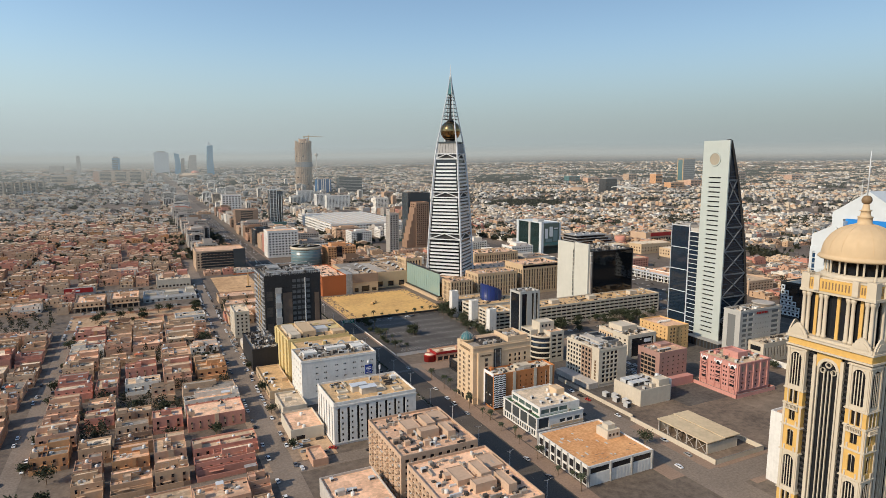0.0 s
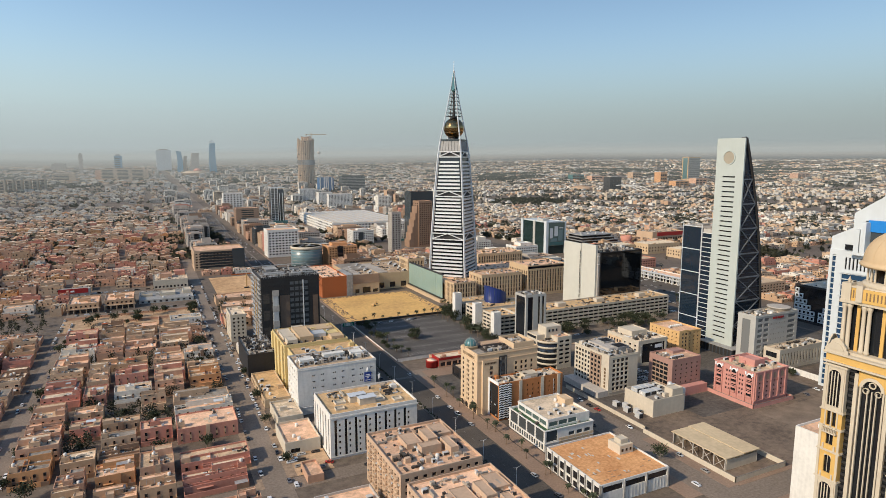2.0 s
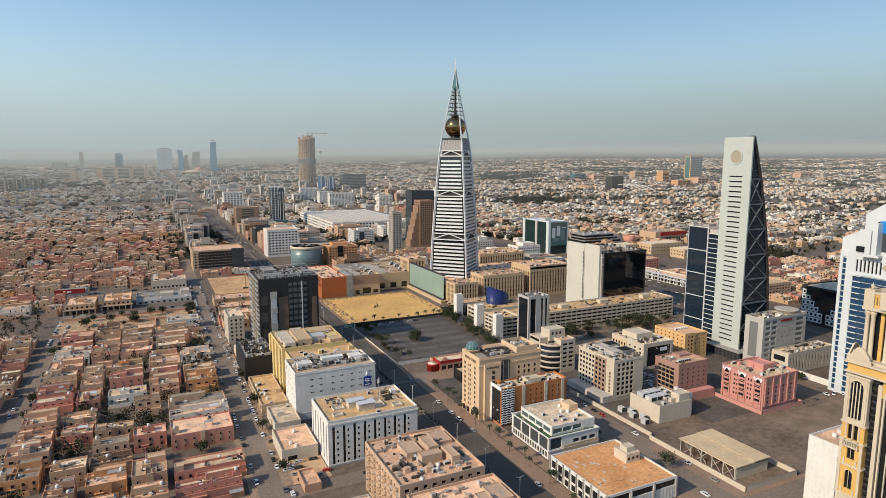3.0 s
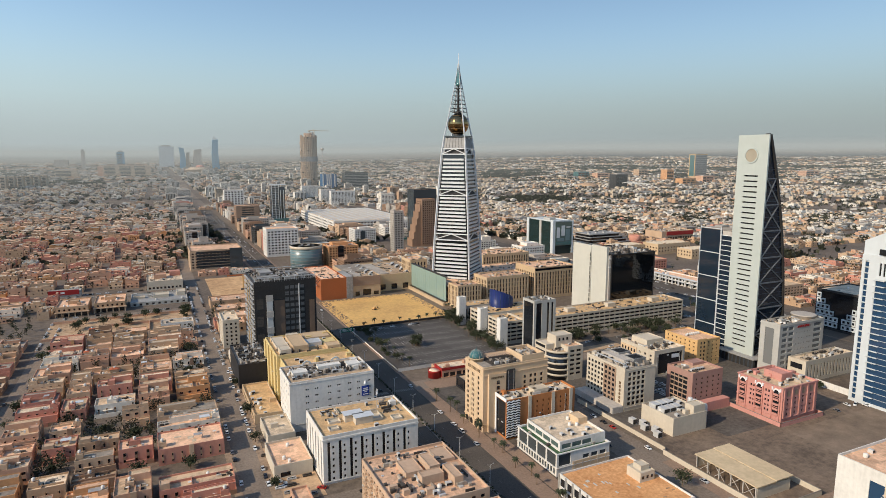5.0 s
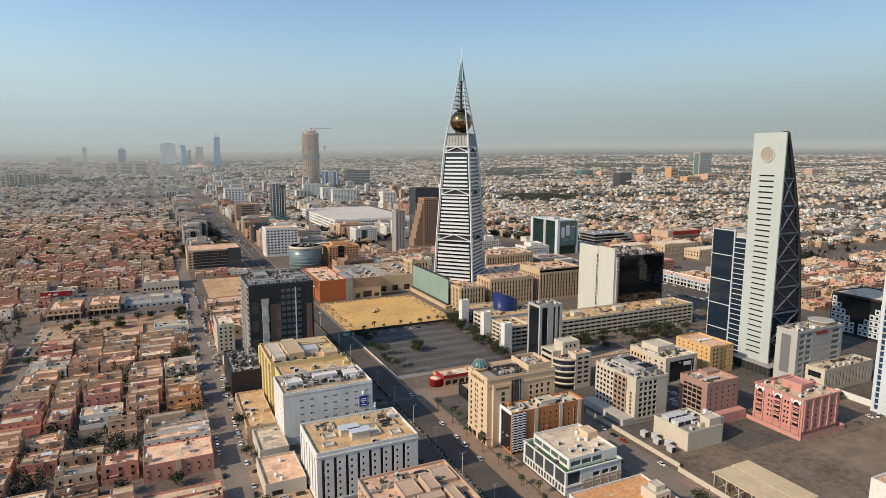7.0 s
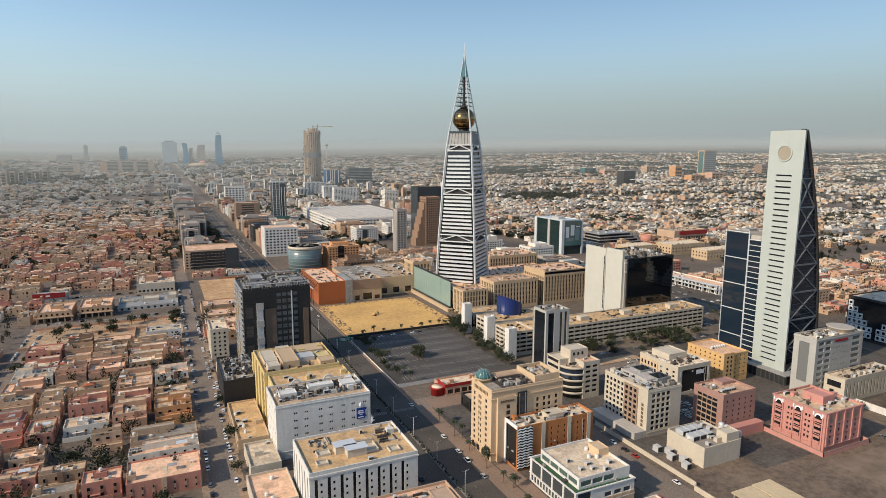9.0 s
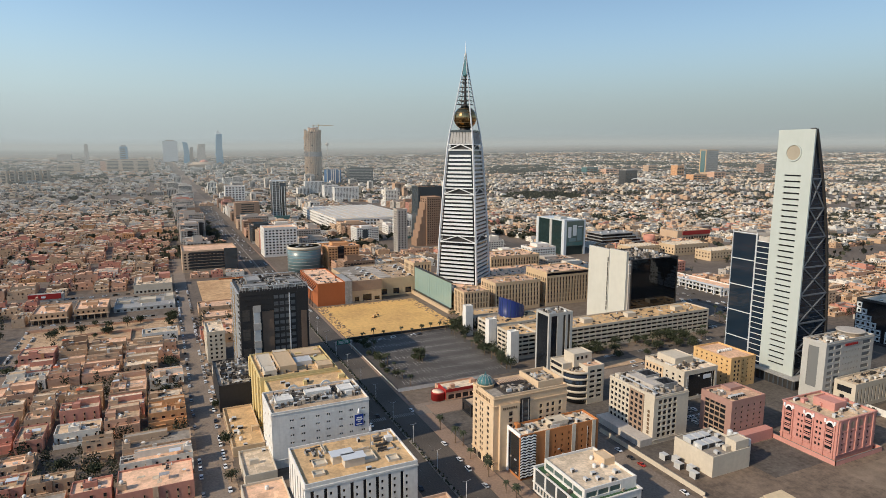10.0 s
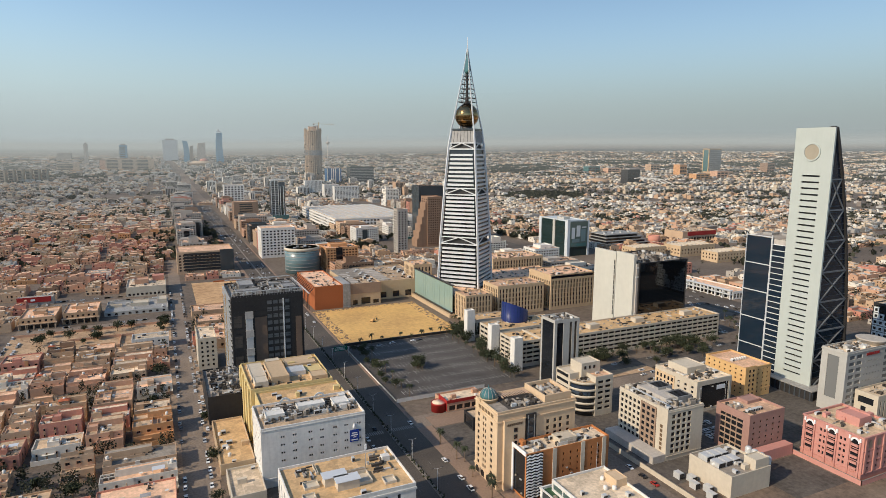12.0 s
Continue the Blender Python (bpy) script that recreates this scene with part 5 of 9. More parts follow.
# far blocks and towers
M["glasssky"] = glass("bright_blue_glass", (0.03, 0.12, 0.26), rough=0.15)
FARB = [
    ("office_tower", "tall dark green glass tower", "office tower", 454, 500, 1079, 1110, 99, "glassgrey", 0, 0),
    ("office_tower", "stepped brown stone office tower", "office tower", 450, 476, 1032, 1060, 84, "wall_brown", 6, 20),
    ("office_tower", "slim grey-white tower beside the mall", "office tower", 378, 395, 982, 1000, 70, "wall_grey", 3, 17),
    ("apartment_block", "pale white distant apartment block", "apartment block", 528, 589, 2344, 2370, 51, "white", 12, 12),
    ("apartment_block", "pale white distant apartment block", "apartment block", 547, 596, 2132, 2165, 47, "white", 10, 11),
    ("apartment_block", "pale white distant apartment block", "apartment block", 548, 629, 2004, 2030, 48, "white", 16, 11),
    ("office_building", "bright blue glass office block", "office building", 800, 872, 3095, 3150, 71, "glasssky", 0, 0),
    ("office_building", "wide dark glass office block", "office building", 918, 1043, 3104, 3160, 79, "glassgrey", 0, 0),
    ("apartment_block", "white block with a roof dish", "apartment block", 644, 684, 1789, 1815, 49, "wall_white", 8, 11),
    ("apartment_block", "white office block with a window grid", "office building", 179, 229, 1024, 1060, 45, "white", 9, 9),
    ("office_building", "dark brown stone office block", "office building", 191, 243, 1504, 1540, 47, "wall_brown", 1, 8),
    ("office_building", "white office block with curved front", "office building", 213, 269, 1967, 2000, 60, "white", 6, 8),
    ("office_building", "cream office block with dark louvred front", "office building", 62, 131, 943, 1000, 29, "wall_cream", 14, 6),
]
for nm, lab, cat, u0, u1, v0, v1, h, mt, nc, nr in FARB:
    x, y, z, s = far_place(u0, v0, 0.25)
    ob = building(nm, lab, cat, 0, (u1 - u0), 0, (v1 - v0), h, M[mt], S=holes(u1 - u0, nc, nr, 3, h - 3, 0.55, 0.5) if nc else (),
                  W=holes(v1 - v0, max(3, nc // 2), nr, 3, h - 3, 0.5, 0.5) if nc else (), panes=False, parapet=1.5, thick=0.6)
    ob.location, ob.scale = (x, y, z), (s, s, s)


bo = BUILT["bright blue glass office block"]
for x in (-0.6, 20, 30, 40, 60):
    slab("white_fin", bo, M["white"], x, -1.2, 0, x + 4.5, 0, 72)
do = BUILT["wide dark glass office block"]
for i in range(9):
    slab("floor_band", do, M["palegrey"], -0.5, -0.8, 7 + i * 8, 125.5, 0, 8.4 + i * 8)
st = BUILT["stepped brown stone office tower"]
for i in range(6):
    put("step", tub("step", -3.0 - i * 3.0, 2, 0, -0.02 - i * 3.0, 26, 74 - i * 12, 73 - i * 12, 0.4, M["wall_brown"]), st)
# the skyline along the far end of the avenue
M["hazeblue"] = glass("blue_curtain_glass", (0.07, 0.23, 0.36), rough=0.2)
M["farstone"] = mat("far_pale_stone", (0.45, 0.35, 0.25), spread=0.08)


def far_block(name, label, category, u0, u1, v, depth, z0, z1, material, rows=0, cols=0):
    """A far tower: body, crown and, where they show, window bands."""
    ob = thing(name, label, category, u0, v, z0)
    w, h = u1 - u0, z1 - z0
    slab("body", ob, material, 0, 0, 0, w, depth, h)
    slab("crown", ob, M["wall_grey"], w * 0.2, depth * 0.2, h, w * 0.8, depth * 0.8, h + min(8, h * 0.06))
    for r in range(rows):
        z = h * (0.06 + 0.9 * r / rows)
        for c in range(max(1, cols)):
            a, b = w * (0.03 + 0.94 * c / max(1, cols)), w * (0.03 + 0.94 * (c + 0.72) / max(1, cols))
            slab("window", ob, M["glass"], a, -0.4, z, b, -0.02, z + h * 0.45 / rows)
    return ob


hot = far_block("hotel", "long pale stone hotel with dark roof pavilions", "hotel", -221.5, 20, 3939, 60, 42, 111, M["farstone"], 8, 3)
for x in (22, 74, 122, 170):
    slab("roof_pavilion", hot, M["wall_brown"], x, 5, 69, x + 38, 50, 75)
slab("end_wing", hot, M["wall_tan"], -26, 8, 0, -0.05, 66, 62)
far_block("office_tower", "grey-blue tower with rounded top behind the hotel", "office tower", -154.8, -114.4, 4087, 40, 50, 186, M["hazeblue"], 10, 1)
far_block("office_tower", "slim grey tower in the far haze", "office tower", -358.6, -337.9, 4373, 22, 70, 195, M["wall_grey"])
far_block("apartment_block", "broad tan block of far flats", "apartment block", -441, -337, 3867, 50, 38, 89, M["farstone"], 6, 1)
for i in range(6):
    far_block("apartment_block", "tan slab in a row of far flats", "apartment block", -560 + i * 26, -541 + i * 26, 3200 + i * 30, 50, 16, 74, M["farstone"], 8, 1)
# cool white walls paint the haze onto this block
far_block("office_building", "broad far block paled to match the haze", "office building", 73.5, 165, 4500, 40, 92, 226, M["coolwhite"])
far_block("office_building", "low white hall in the far haze", "office building", -524, -449, 4559, 60, 84, 138, M["wall_grey"])
ring = thing("round_hall", "round tiered hall with a low pink dome", "hall", 298, 4134, 56)
part("drum", lathe([(80, 0), (80, 22), (88, 24), (88, 29), (70, 31), (70, 37), (46, 39)], 40), M["farstone"], ring)
part("dome", lathe([(26, 39), (24, 45), (18, 50), (9, 53), (1, 54)], 28), M["wall_rose"], ring)


def twisted_tower(label, u, v, z0, z1, half, lean, material):
    """A tower whose floors slide sideways as it rises."""
    ob = thing("skyscraper", label, "skyscraper", u, v, z0)
    bm = bmesh.new()
    prev = None
    for i in range(13):
        f = i / 12
        c, w = lean * (f - 0.5) ** 2 * 4, half * (1 - 0.25 * f)
        z = (z1 - z0) * f
        cur = [bm.verts.new((c + a * w, b * w, z + (a * lean * 0.35 if i == 12 else 0))) for a, b in ((-1, -1), (1, -1), (1, 1), (-1, 1))]
        if prev:
            for k in range(4):
                bm.faces.new((prev[k], prev[(k + 1) % 4], cur[(k + 1) % 4], cur[k]))
        prev = cur
    bm.faces.new(prev)
    part("body", bm, material, ob)
    return ob


twisted_tower("leaning blue-glass tower of a far pair", 206, 4239, 60, 216, 18, -8, M["hazeblue"])
twisted_tower("pale stone tower of a far pair", 234, 4250, 60, 186, 12, 4, M["farstone"])
twisted_tower("grey twin tower with a curved crown", 292, 4255, 62, 206, 28, 5, M["wall_grey"])
bt = twisted_tower("slim blue glass skyscraper far off", 405, 4328, 70, 270, 23, 4, M["hazeblue"])
slab("crown_frame", bt, M["steel"], -14, -10, 206, 16, 10, 212)
slab("crown_post", bt, M["steel"], -3, -3, 212, 3, 3, 224)
spire = thing("telecom_tower", "thin telecom tower with a pod far off", "tower", 1108, 4293, 84)
part("shaft", lathe([(6, 0), (3.2, 60), (2.6, 140), (1, 142), (0.6, 185)], 12), M["concrete"], spire)
part("pod", lathe([(3, 118), (13, 126), (13, 132), (4, 138)], 16), M["wall_grey"], spire)
# towers and blocks that mark the far right of the plain
for x, y, z, w, h, mt in ((2560, 2754, 52, 81, 39, "wall_sand"), (2520, 2501, 38, 60, 57, "wall_orange"), (2287, 2788, 41, 104, 30, "wall_tan"), (1976, 2277, 14, 86, 66, "charcoal"), (2401, 2280, 26, 114, 30, "wall_orange"),
                          (2549, 2288, 31, 100, 36, "wall_tan"), (2215, 2867, 43, 99, 36, "glassteal"), (2960, 2330, 60, 70, 44, "wall_brown"), (3150, 2150, 60, 130, 30, "wall_tan"), (1500, 3900, 70, 150, 20, "wall_white")):
    far_block("office_building", {"glassteal": "low teal glass", "charcoal": "dark unfinished", "wall_orange": "orange-brown", "wall_tan": "tan", "wall_sand": "sand-coloured", "wall_brown": "brown", "wall_white": "off-white"}[mt] + " block far out on the plain", "office building", x, x + w * 0.8, y, 46, z - 4, z + h, M[mt], 3, 3)
hall = thing("round_hall", "low tan domed hall far out on the plain", "hall", 1920, 2420, 14)
part("roof_shell", lathe([(54, 0), (54, 9), (48, 15), (34, 20), (16, 23), (0.5, 24)], 32), M["wall_sand"], hall)
arch = thing("arched_roof", "pair of long white arched roof ribs", "roof ribs", 1927, 2102, 8)
for k in range(3):
    bm = bmesh.new()
    for i in range(12):
        a, b = i / 12, (i + 1) / 12
        beam(bm, (a * 92, k * 40 - a * 62, 6 + 34 * math.sin(math.pi * (0.35 + 0.6 * a))), (b * 92, k * 40 - b * 62, 6 + 34 * math.sin(math.pi * (0.35 + 0.6 * b))), 4.5, 3)
    part("rib", bm, M["white"], arch)
slab("deck", arch, M["palegrey"], -10, -60, 0, 100, 90, 6)


M["rawconcrete"] = mat("raw_tan_concrete", (0.46, 0.35, 0.25), spread=0.2, grain=0.08, stain=0.03)


def construction_tower():
    """The round concrete tower being built, with its crane."""
    x, y, z, s = far_place(791, 3344)
    ob = thing("tower_under_construction", "round tan concrete tower under construction with bare floors", "tower", x, y, z)
    ob.scale = (s, s, s)
    r = random.Random(4)
    part("core", lathe([(35, 0), (35, 262), (22, 262), (22, 280), (12, 280)], 28), M["redbrown"], ob)
    for i in range(29):
        zz = 6 + i * 9
        part("floor_ring", lathe([(35, zz), (42, zz), (42, zz + 2.2), (35, zz + 2.2)], 28), M["rawconcrete"], ob)
    for i in range(26):
        a = 2 * math.pi * i / 26
        slab("column", ob, M["rawconcrete"], 41 * math.cos(a) - 2.4, 41 * math.sin(a) - 2.4, 0, 41 * math.cos(a) + 2.4, 41 * math.sin(a) + 2.4, r.choice((262, 268, 272, 250)))
    for i in range(44):
        a, k = r.uniform(2.4, 6.2), r.randrange(43)
        cx, cy = 42.5 * math.cos(a), 42.5 * math.sin(a)
        slab("cladding_panel", ob, M[r.choice(("rawconcrete", "wall_sand", "glass", "wall_cream"))], cx - 4, cy - 1.5, 6 + k * 6, cx + 4, cy + 1.5, 6 + k * 6 + r.choice((6, 6, 12)))
    for i in range(16):
        a = 3.3 + i * 0.18
        slab("netting", ob, M["plantgrey"], 43 * math.cos(a) - 4.2, 43 * math.sin(a) - 1.6, 132, 43 * math.cos(a) + 4.2, 43 * math.sin(a) + 1.6, 158)
    for i in range(7):
        q, t = r.uniform(-26, 18), r.uniform(-26, 18)
        slab("shutter_box", ob, M["concrete"], q, t, 262, q + 9, t + 9, r.uniform(272, 288))
    cr = thing("tower_crane", "tall yellow lattice crane beside the tower", "crane", *far_place(832, 3380)[:3])
    cr.scale = (s, s, s)
    slab("mast", cr, M["ochre"], -1.4, -1.4, 0, 1.4, 1.4, 304)
    slab("jib", cr, M["ochre"], -30, -1.0, 294, 82, 1.0, 296.4)
    slab("counterweight", cr, M["concrete"], -30, -2.5, 288, -22, 2.5, 294)


construction_tower()
# slim dark tower with rounded glass and pale fins
sd = thing("office_tower", "slim dark glass tower with pale fins", "office tower", 274, 1517)
slab("glass_slab", sd, M["glassgrey"], 0, 0, 0, 17, 26, 90)
part("glass_drum", lathe([(9, 0), (9, 86), (8, 88)], 20, (24, 9)), M["glass"], sd)
for x in (0, 8, 15.6, 20, 27):
    slab("fin", sd, M["alu"], x, -0.8, 0, x + 1.2, 0, 92 if x < 16 else 80)
for z in range(6, 88, 4):
    slab("floor_band", sd, M["concrete"], 1.2, -0.3, z, 15.6, 0, z + 0.9)
slab("roof_frame", sd, M["metal"], -1, -1, 92, 34, 24, 93)
slab("podium", sd, M["glassteal"], -10, -14, 0, 36, -1, 14)


def teal_tower():
    """Far slab tower with a teal face and a grey face."""
    ob = thing("office_tower", "far tower with a teal glass face and dark grey side", "office tower", 2679, 2461, 40)
    slab("body", ob, M["plantgrey"], 0.5, 0.5, 0, 88, 42, 134)
    slab("glass_face", ob, M["glassteal"], -1.2, 5, 0, 0.48, 37, 130)
    for y in (0.5, 37):
        slab("edge_strip", ob, M["ochre"], -1.6, y, 0, 0.48, y + 4.5, 136)
    for i in range(12):
        slab("glass_band", ob, M["panelglass"], 4, -0.8, 8 + i * 10.4, 84, 0.48, 13 + i * 10.4)
    slab("crown", ob, M["ochre"], -1.6, -1, 134, 89, 43, 138)
    slab("podium", ob, M["wall_sand"], -40, -46, 0, 130, -1.2, 20)


teal_tower()

# ---- shed, walls, shops ----
def open_shed():
    ob = thing("market_shed", "open-sided tan shed with a twin sheet roof", "shed", 264, 216)
    w, d = 24, 35
    for i in range(6):
        for x in (0.3, w - 0.3):
            slab("post", ob, M["concrete"], x - 0.25, 0.3 + i * 6.8, 0, x + 0.25, 0.8 + i * 6.8, 6.5)
    slab("back_wall", ob, M["cream"], w - 0.9, 0, 0, w - 0.6, d, 5.2)
    slab("end_wall", ob, M["cream"], 0.6, 0.1, 0, w - 0.9, 0.5, 5.6)
    slab("end_wall", ob, M["cream"], 0.6, d - 0.5, 0, w - 0.9, d - 0.1, 5.6)
    slab("roof_sheet", ob, M["shedroof"], -0.6, -0.6, 6.5, 12.2, d + 0.6, 7.0)
    slab("roof_sheet", ob, M["shedroof"], 12.6, -0.6, 6.9, w + 0.6, d + 0.6, 7.4)
    slab("gutter", ob, M["concrete"], 12.2, -0.6, 6.2, 12.6, d + 0.6, 6.8)
    for i in range(4):
        bm = bmesh.new()
        beam(bm, (0.4, 1 + i * 8.4, 0.2), (0.4, 7 + i * 8.4, 6), 0.22)
        beam(bm, (0.4, 7 + i * 8.4, 0.2), (0.4, 1 + i * 8.4, 6), 0.22)
        beam(bm, (0.4, 4 + i * 8.4, 6.2), (12, 4 + i * 8.4, 6.2), 0.22)
        part("brace", bm, M["concrete"], ob)


M["shedroof"] = mat("dusty_sheet_roof", (0.58, 0.45, 0.28), spread=0.12, grain=0.4, stain=0.1)
open_shed()


def long_wall(label, pts, h=2.6, t=0.35, material="cream", name="boundary_wall"):
    """A plot wall along corner points, with a coping."""
    ob = thing(name, label, "wall", *pts[0])
    o = Vector((*pts[0], 0))
    for a, b in zip(pts, pts[1:]):
        a, b = Vector((*a, 0)) - o, Vector((*b, 0)) - o
        x0, x1, y0, y1 = min(a.x, b.x) - t / 2, max(a.x, b.x) + t / 2, min(a.y, b.y) - t / 2, max(a.y, b.y) + t / 2
        slab("wall_run", ob, M[material], x0, y0, 0, x1, y1, h)
        slab("coping", ob, M["kerb"], x0 - 0.06, y0 - 0.06, h, x1 + 0.06, y1 + 0.06, h + 0.15)
    return ob


long_wall("cream plot wall round the shed yard", [(259, 268), (259, 206), (296, 206), (296, 222)], 2.8)
long_wall("cream plot wall beside the plant building", [(262, 345), (262, 270)], 2.6)
long_wall("white plot wall behind the pink flats", [(384, 299), (432, 299), (432, 262)], 4.5, material="white")
long_wall("pink garden wall at the foot of the flats", [(346, 300), (346, 263), (385, 263), (385, 270)], 2.6, material="pink")
long_wall("white wall at the car park edge", [(177, 447), (240, 447)], 2.6, material="white")
long_wall("low white wall along the car park", [(177, 570), (177, 449)], 1.2, material="white")
long_wall("dark hoarding round the sand plot", [(177.5, 571.5), (286, 571.5), (286, 600)], 2.2, material="charcoal")
building("shop", "low red and tan shop with a long flat roof", "shop", 200, 228, 421, 439, 5.5, M["wall_tan"], S=holes(28, 5, 1, 0.5, 4, 0.8, 0.9), W=[(2, 0.5, 16, 3.5)], clutter=4, seed=50, roof=M["roof_pale"])
drum = thing("shop_rotunda", "round red shop corner with tan roof", "shop", 196.5, 426)
part("wall", lathe([(4.6, 0), (4.6, 4.4), (4.8, 4.5), (4.8, 5.6), (4.4, 5.6), (4.4, 5.2)], 32), M["red"], drum)
part("roof", lathe([(4.35, 5.1), (4.35, 5.3)], 32), M["roof_pale"], drum)
building("shop", "black and red glazed shop block", "shop", 203, 232, 392, 404, 8, M["black"], W=[(1, 1, 11, 6)], S=[(1, 1, 28, 5)], clutter=6, seed=51, roof=M["roof_dust"])
slab("red_band", bpy.data.objects["shop.001"], M["red"], -0.25, -0.25, 5.6, 29.25, 0.0, 7.6)
slab("red_band", bpy.data.objects["shop.001"], M["red"], -0.25, 0.0, 1.0, 0.0, 12.2, 7.6)

# green glass dome on the beige hotel
cup = thing("dome_lantern", "green glass dome on the beige hotel corner", "dome", 188.5, 349, 37.9)
part("drum", lathe([(4.6, 0), (4.6, 1.4), (4.9, 1.5), (4.9, 1.8), (4.3, 1.9)], 24), M["beige"], cup)
part("glass_dome", lathe([(4.3, 1.8)] + [(4.3 * math.cos(math.pi / 2 * i / 8), 1.8 + 4.6 * math.sin(math.pi / 2 * i / 8)) for i in range(1, 8)] + [(0.2, 6.6), (0.1, 8.2)], 24), M["glassteal"], cup)
for i in range(12):
    bm = bmesh.new()
    az = 2 * math.pi * i / 12
    for q in range(7):
        a0, a1 = math.pi / 2 * q / 8, math.pi / 2 * (q + 1) / 8
        beam(bm, (4.35 * math.cos(a0) * math.cos(az), 4.35 * math.cos(a0) * math.sin(az), 1.8 + 4.6 * math.sin(a0)), (4.35 * math.cos(a1) * math.cos(az), 4.35 * math.cos(a1) * math.sin(az), 1.8 + 4.6 * math.sin(a1)), 0.14)
    part("rib", bm, M["concrete"], cup)

# blue drum and green glass wall of the podium
bd = thing("blue_pavilion", "royal blue curved pavilion drum with a sloped top", "pavilion", 314, 530)
bm = lathe([(11, 0), (11, 31)], 40)
for vtx in bm.verts:
    if vtx.co.z > 1:
        vtx.co.z += -vtx.co.y * 0.1 - vtx.co.x * 0.42 - 1
part("drum", bm, M["blue"], bd)
for i in range(14):
    a = math.pi * (0.85 + i / 13)
    slab("panel_joint", bd, M["glassblue"], 11.0 * math.cos(a) - 0.12, 11.0 * math.sin(a) - 0.12, 18, 11.0 * math.cos(a) + 0.12, 11.0 * math.sin(a) + 0.12, 29 - 0.1 * 11 * math.sin(a) - 0.42 * 11 * math.cos(a))
gw = thing("glass_wall", "long pale green glass wall with white frame", "glass wall", 297, 616)
for i in range(16):
    y = i * 6.0
    slab("glass_pane", gw, M["glassgreen"], 0, y + 0.12, 5.0, 0.4, y + 5.88, 30.5)
slab("top_rail", gw, M["charcoal"], -0.4, 0, 30.5, 2.2, 96, 31.5)
slab("back_roof", gw, M["roof_grey"], 2.2, 0, 20, 14, 96, 22.0)
slab("base_wall", gw, M["beige"], -4, -2, 0, 2, 100, 3.4)
slab("base_glass", gw, M["glass"], -1.5, 0, 3.4, 1.5, 96, 5.0)
# round glass block, shopping mall with white space frame, construction tower crane
cg = thing("round_office", "drum-shaped grey glass office beside the avenue", "office building", 213.5, 903)
part("drum", lathe([(22.3, 0), (22.3, 32.5), (21.4, 32.5), (21.4, 31.6), (1, 31.6)], 48), M["glasspale"], cg)
part("cap_ring", lathe([(22.32, 29.5), (22.9, 29.5), (22.9, 33.4), (21.2, 33.4), (21.2, 32.6), (22.32, 32.6)], 48), M["cream"], cg, "cream stone cap ring")
for i in range(6):
    z = 4.5 + i * 4.4
    part("floor_band", lathe([(22.32, z), (22.5, z), (22.5, z + 0.7), (22.32, z + 0.7)], 48), M["plantgrey"], cg)
for i in range(5):
    slab("roof_unit", cg, M[("metal", "plantgrey", "cream")[i % 3]], -12 + i * 5, -6 + (i * 5) % 9, 31.6, -9 + i * 5, -2 + (i * 5) % 9, 33.4 + i % 2)
for i in range(3):
    part("ring", lathe([(20.02, 3 + i * 13), (20.2, 3 + i * 13), (20.2, 3.5 + i * 13), (20.02, 3.5 + i * 13)], 48), M["concrete"], cg)
ml = building("shopping_centre", "white mall with a latticed canopy roof", "shopping centre", 360, 535, 1290, 1600, 24, M["white"], S=holes(175, 24, 3, 3, 22, 0.6, 0.5), W=holes(310, 30, 3, 3, 22, 0.6, 0.5), panes=False, roof=M["roof_pale"])
for i in range(18):
    slab("canopy_beam", ml, M["steel"], 2, 3 + i * 17, 24.5, 173, 4.2 + i * 17, 25.5)
for i in range(10):
    slab("canopy_beam", ml, M["steel"], 4 + i * 18, 2, 24.5, 5.2 + i * 18, 306, 25.5)
# trusses along the orange hall and rounded roof lights behind it
oh = BUILT["orange clad exhibition hall with flat tan roof"]
for i in range(13):
    bm = bmesh.new()
    y = 2 + i * 6.8
    beam(bm, (-5.5, y, 0), (-5.5, y, 18), 0.5)
    beam(bm, (-5.5, y, 18), (0, y, 23.5), 0.5)
    beam(bm, (-5.5, y, 18), (0, y + 6.0, 20), 0.3)
    part("side_truss", bm, M["charcoal"], oh)
slab("side_gutter", oh, M["metal"], -6.2, 0, 17.6, -5.0, 85, 18.4)
slab("grey_end", oh, M["plantgrey"], 29.02, -0.3, 0, 36.8, 40, 24.5)
for hall, w, zt, n in (("tan stone hall with a recessed entrance", 33, 21.9, 5), ("long tan shopping hall with vaulted roof lights", 60, 18.9, 7)):
    sh = BUILT[hall]
    for i in range(n):
        bm = bmesh.new()
        cy = 10 + i * 10.0
        pts = [(cy + 2.2 * math.cos(math.pi * q / 8), zt + 2.0 * math.sin(math.pi * q / 8)) for q in range(9)]
        plate(bm, pts, lambda a, z, e: Vector((3 + e, a, z)), w * 0.26)
        part("roof_light", bm, M["concrete"], sh)
    for i in range(8):
        cool_unit(sh, w * 0.68 + (i % 2) * 4.5, 8 + i * 8.5, zt, 3.2, 4.2, 2.2)
upper = BUILT["tan stone hall with a recessed entrance"]
slab("brown_band", upper, M["redbrown"], -0.2, -0.35, 12.5, 33.2, 0.0, 23.2)
slab("brown_roof", upper, M["roof_grey"], 0.5, 34, 21.92, 32.5, 82, 23.4)

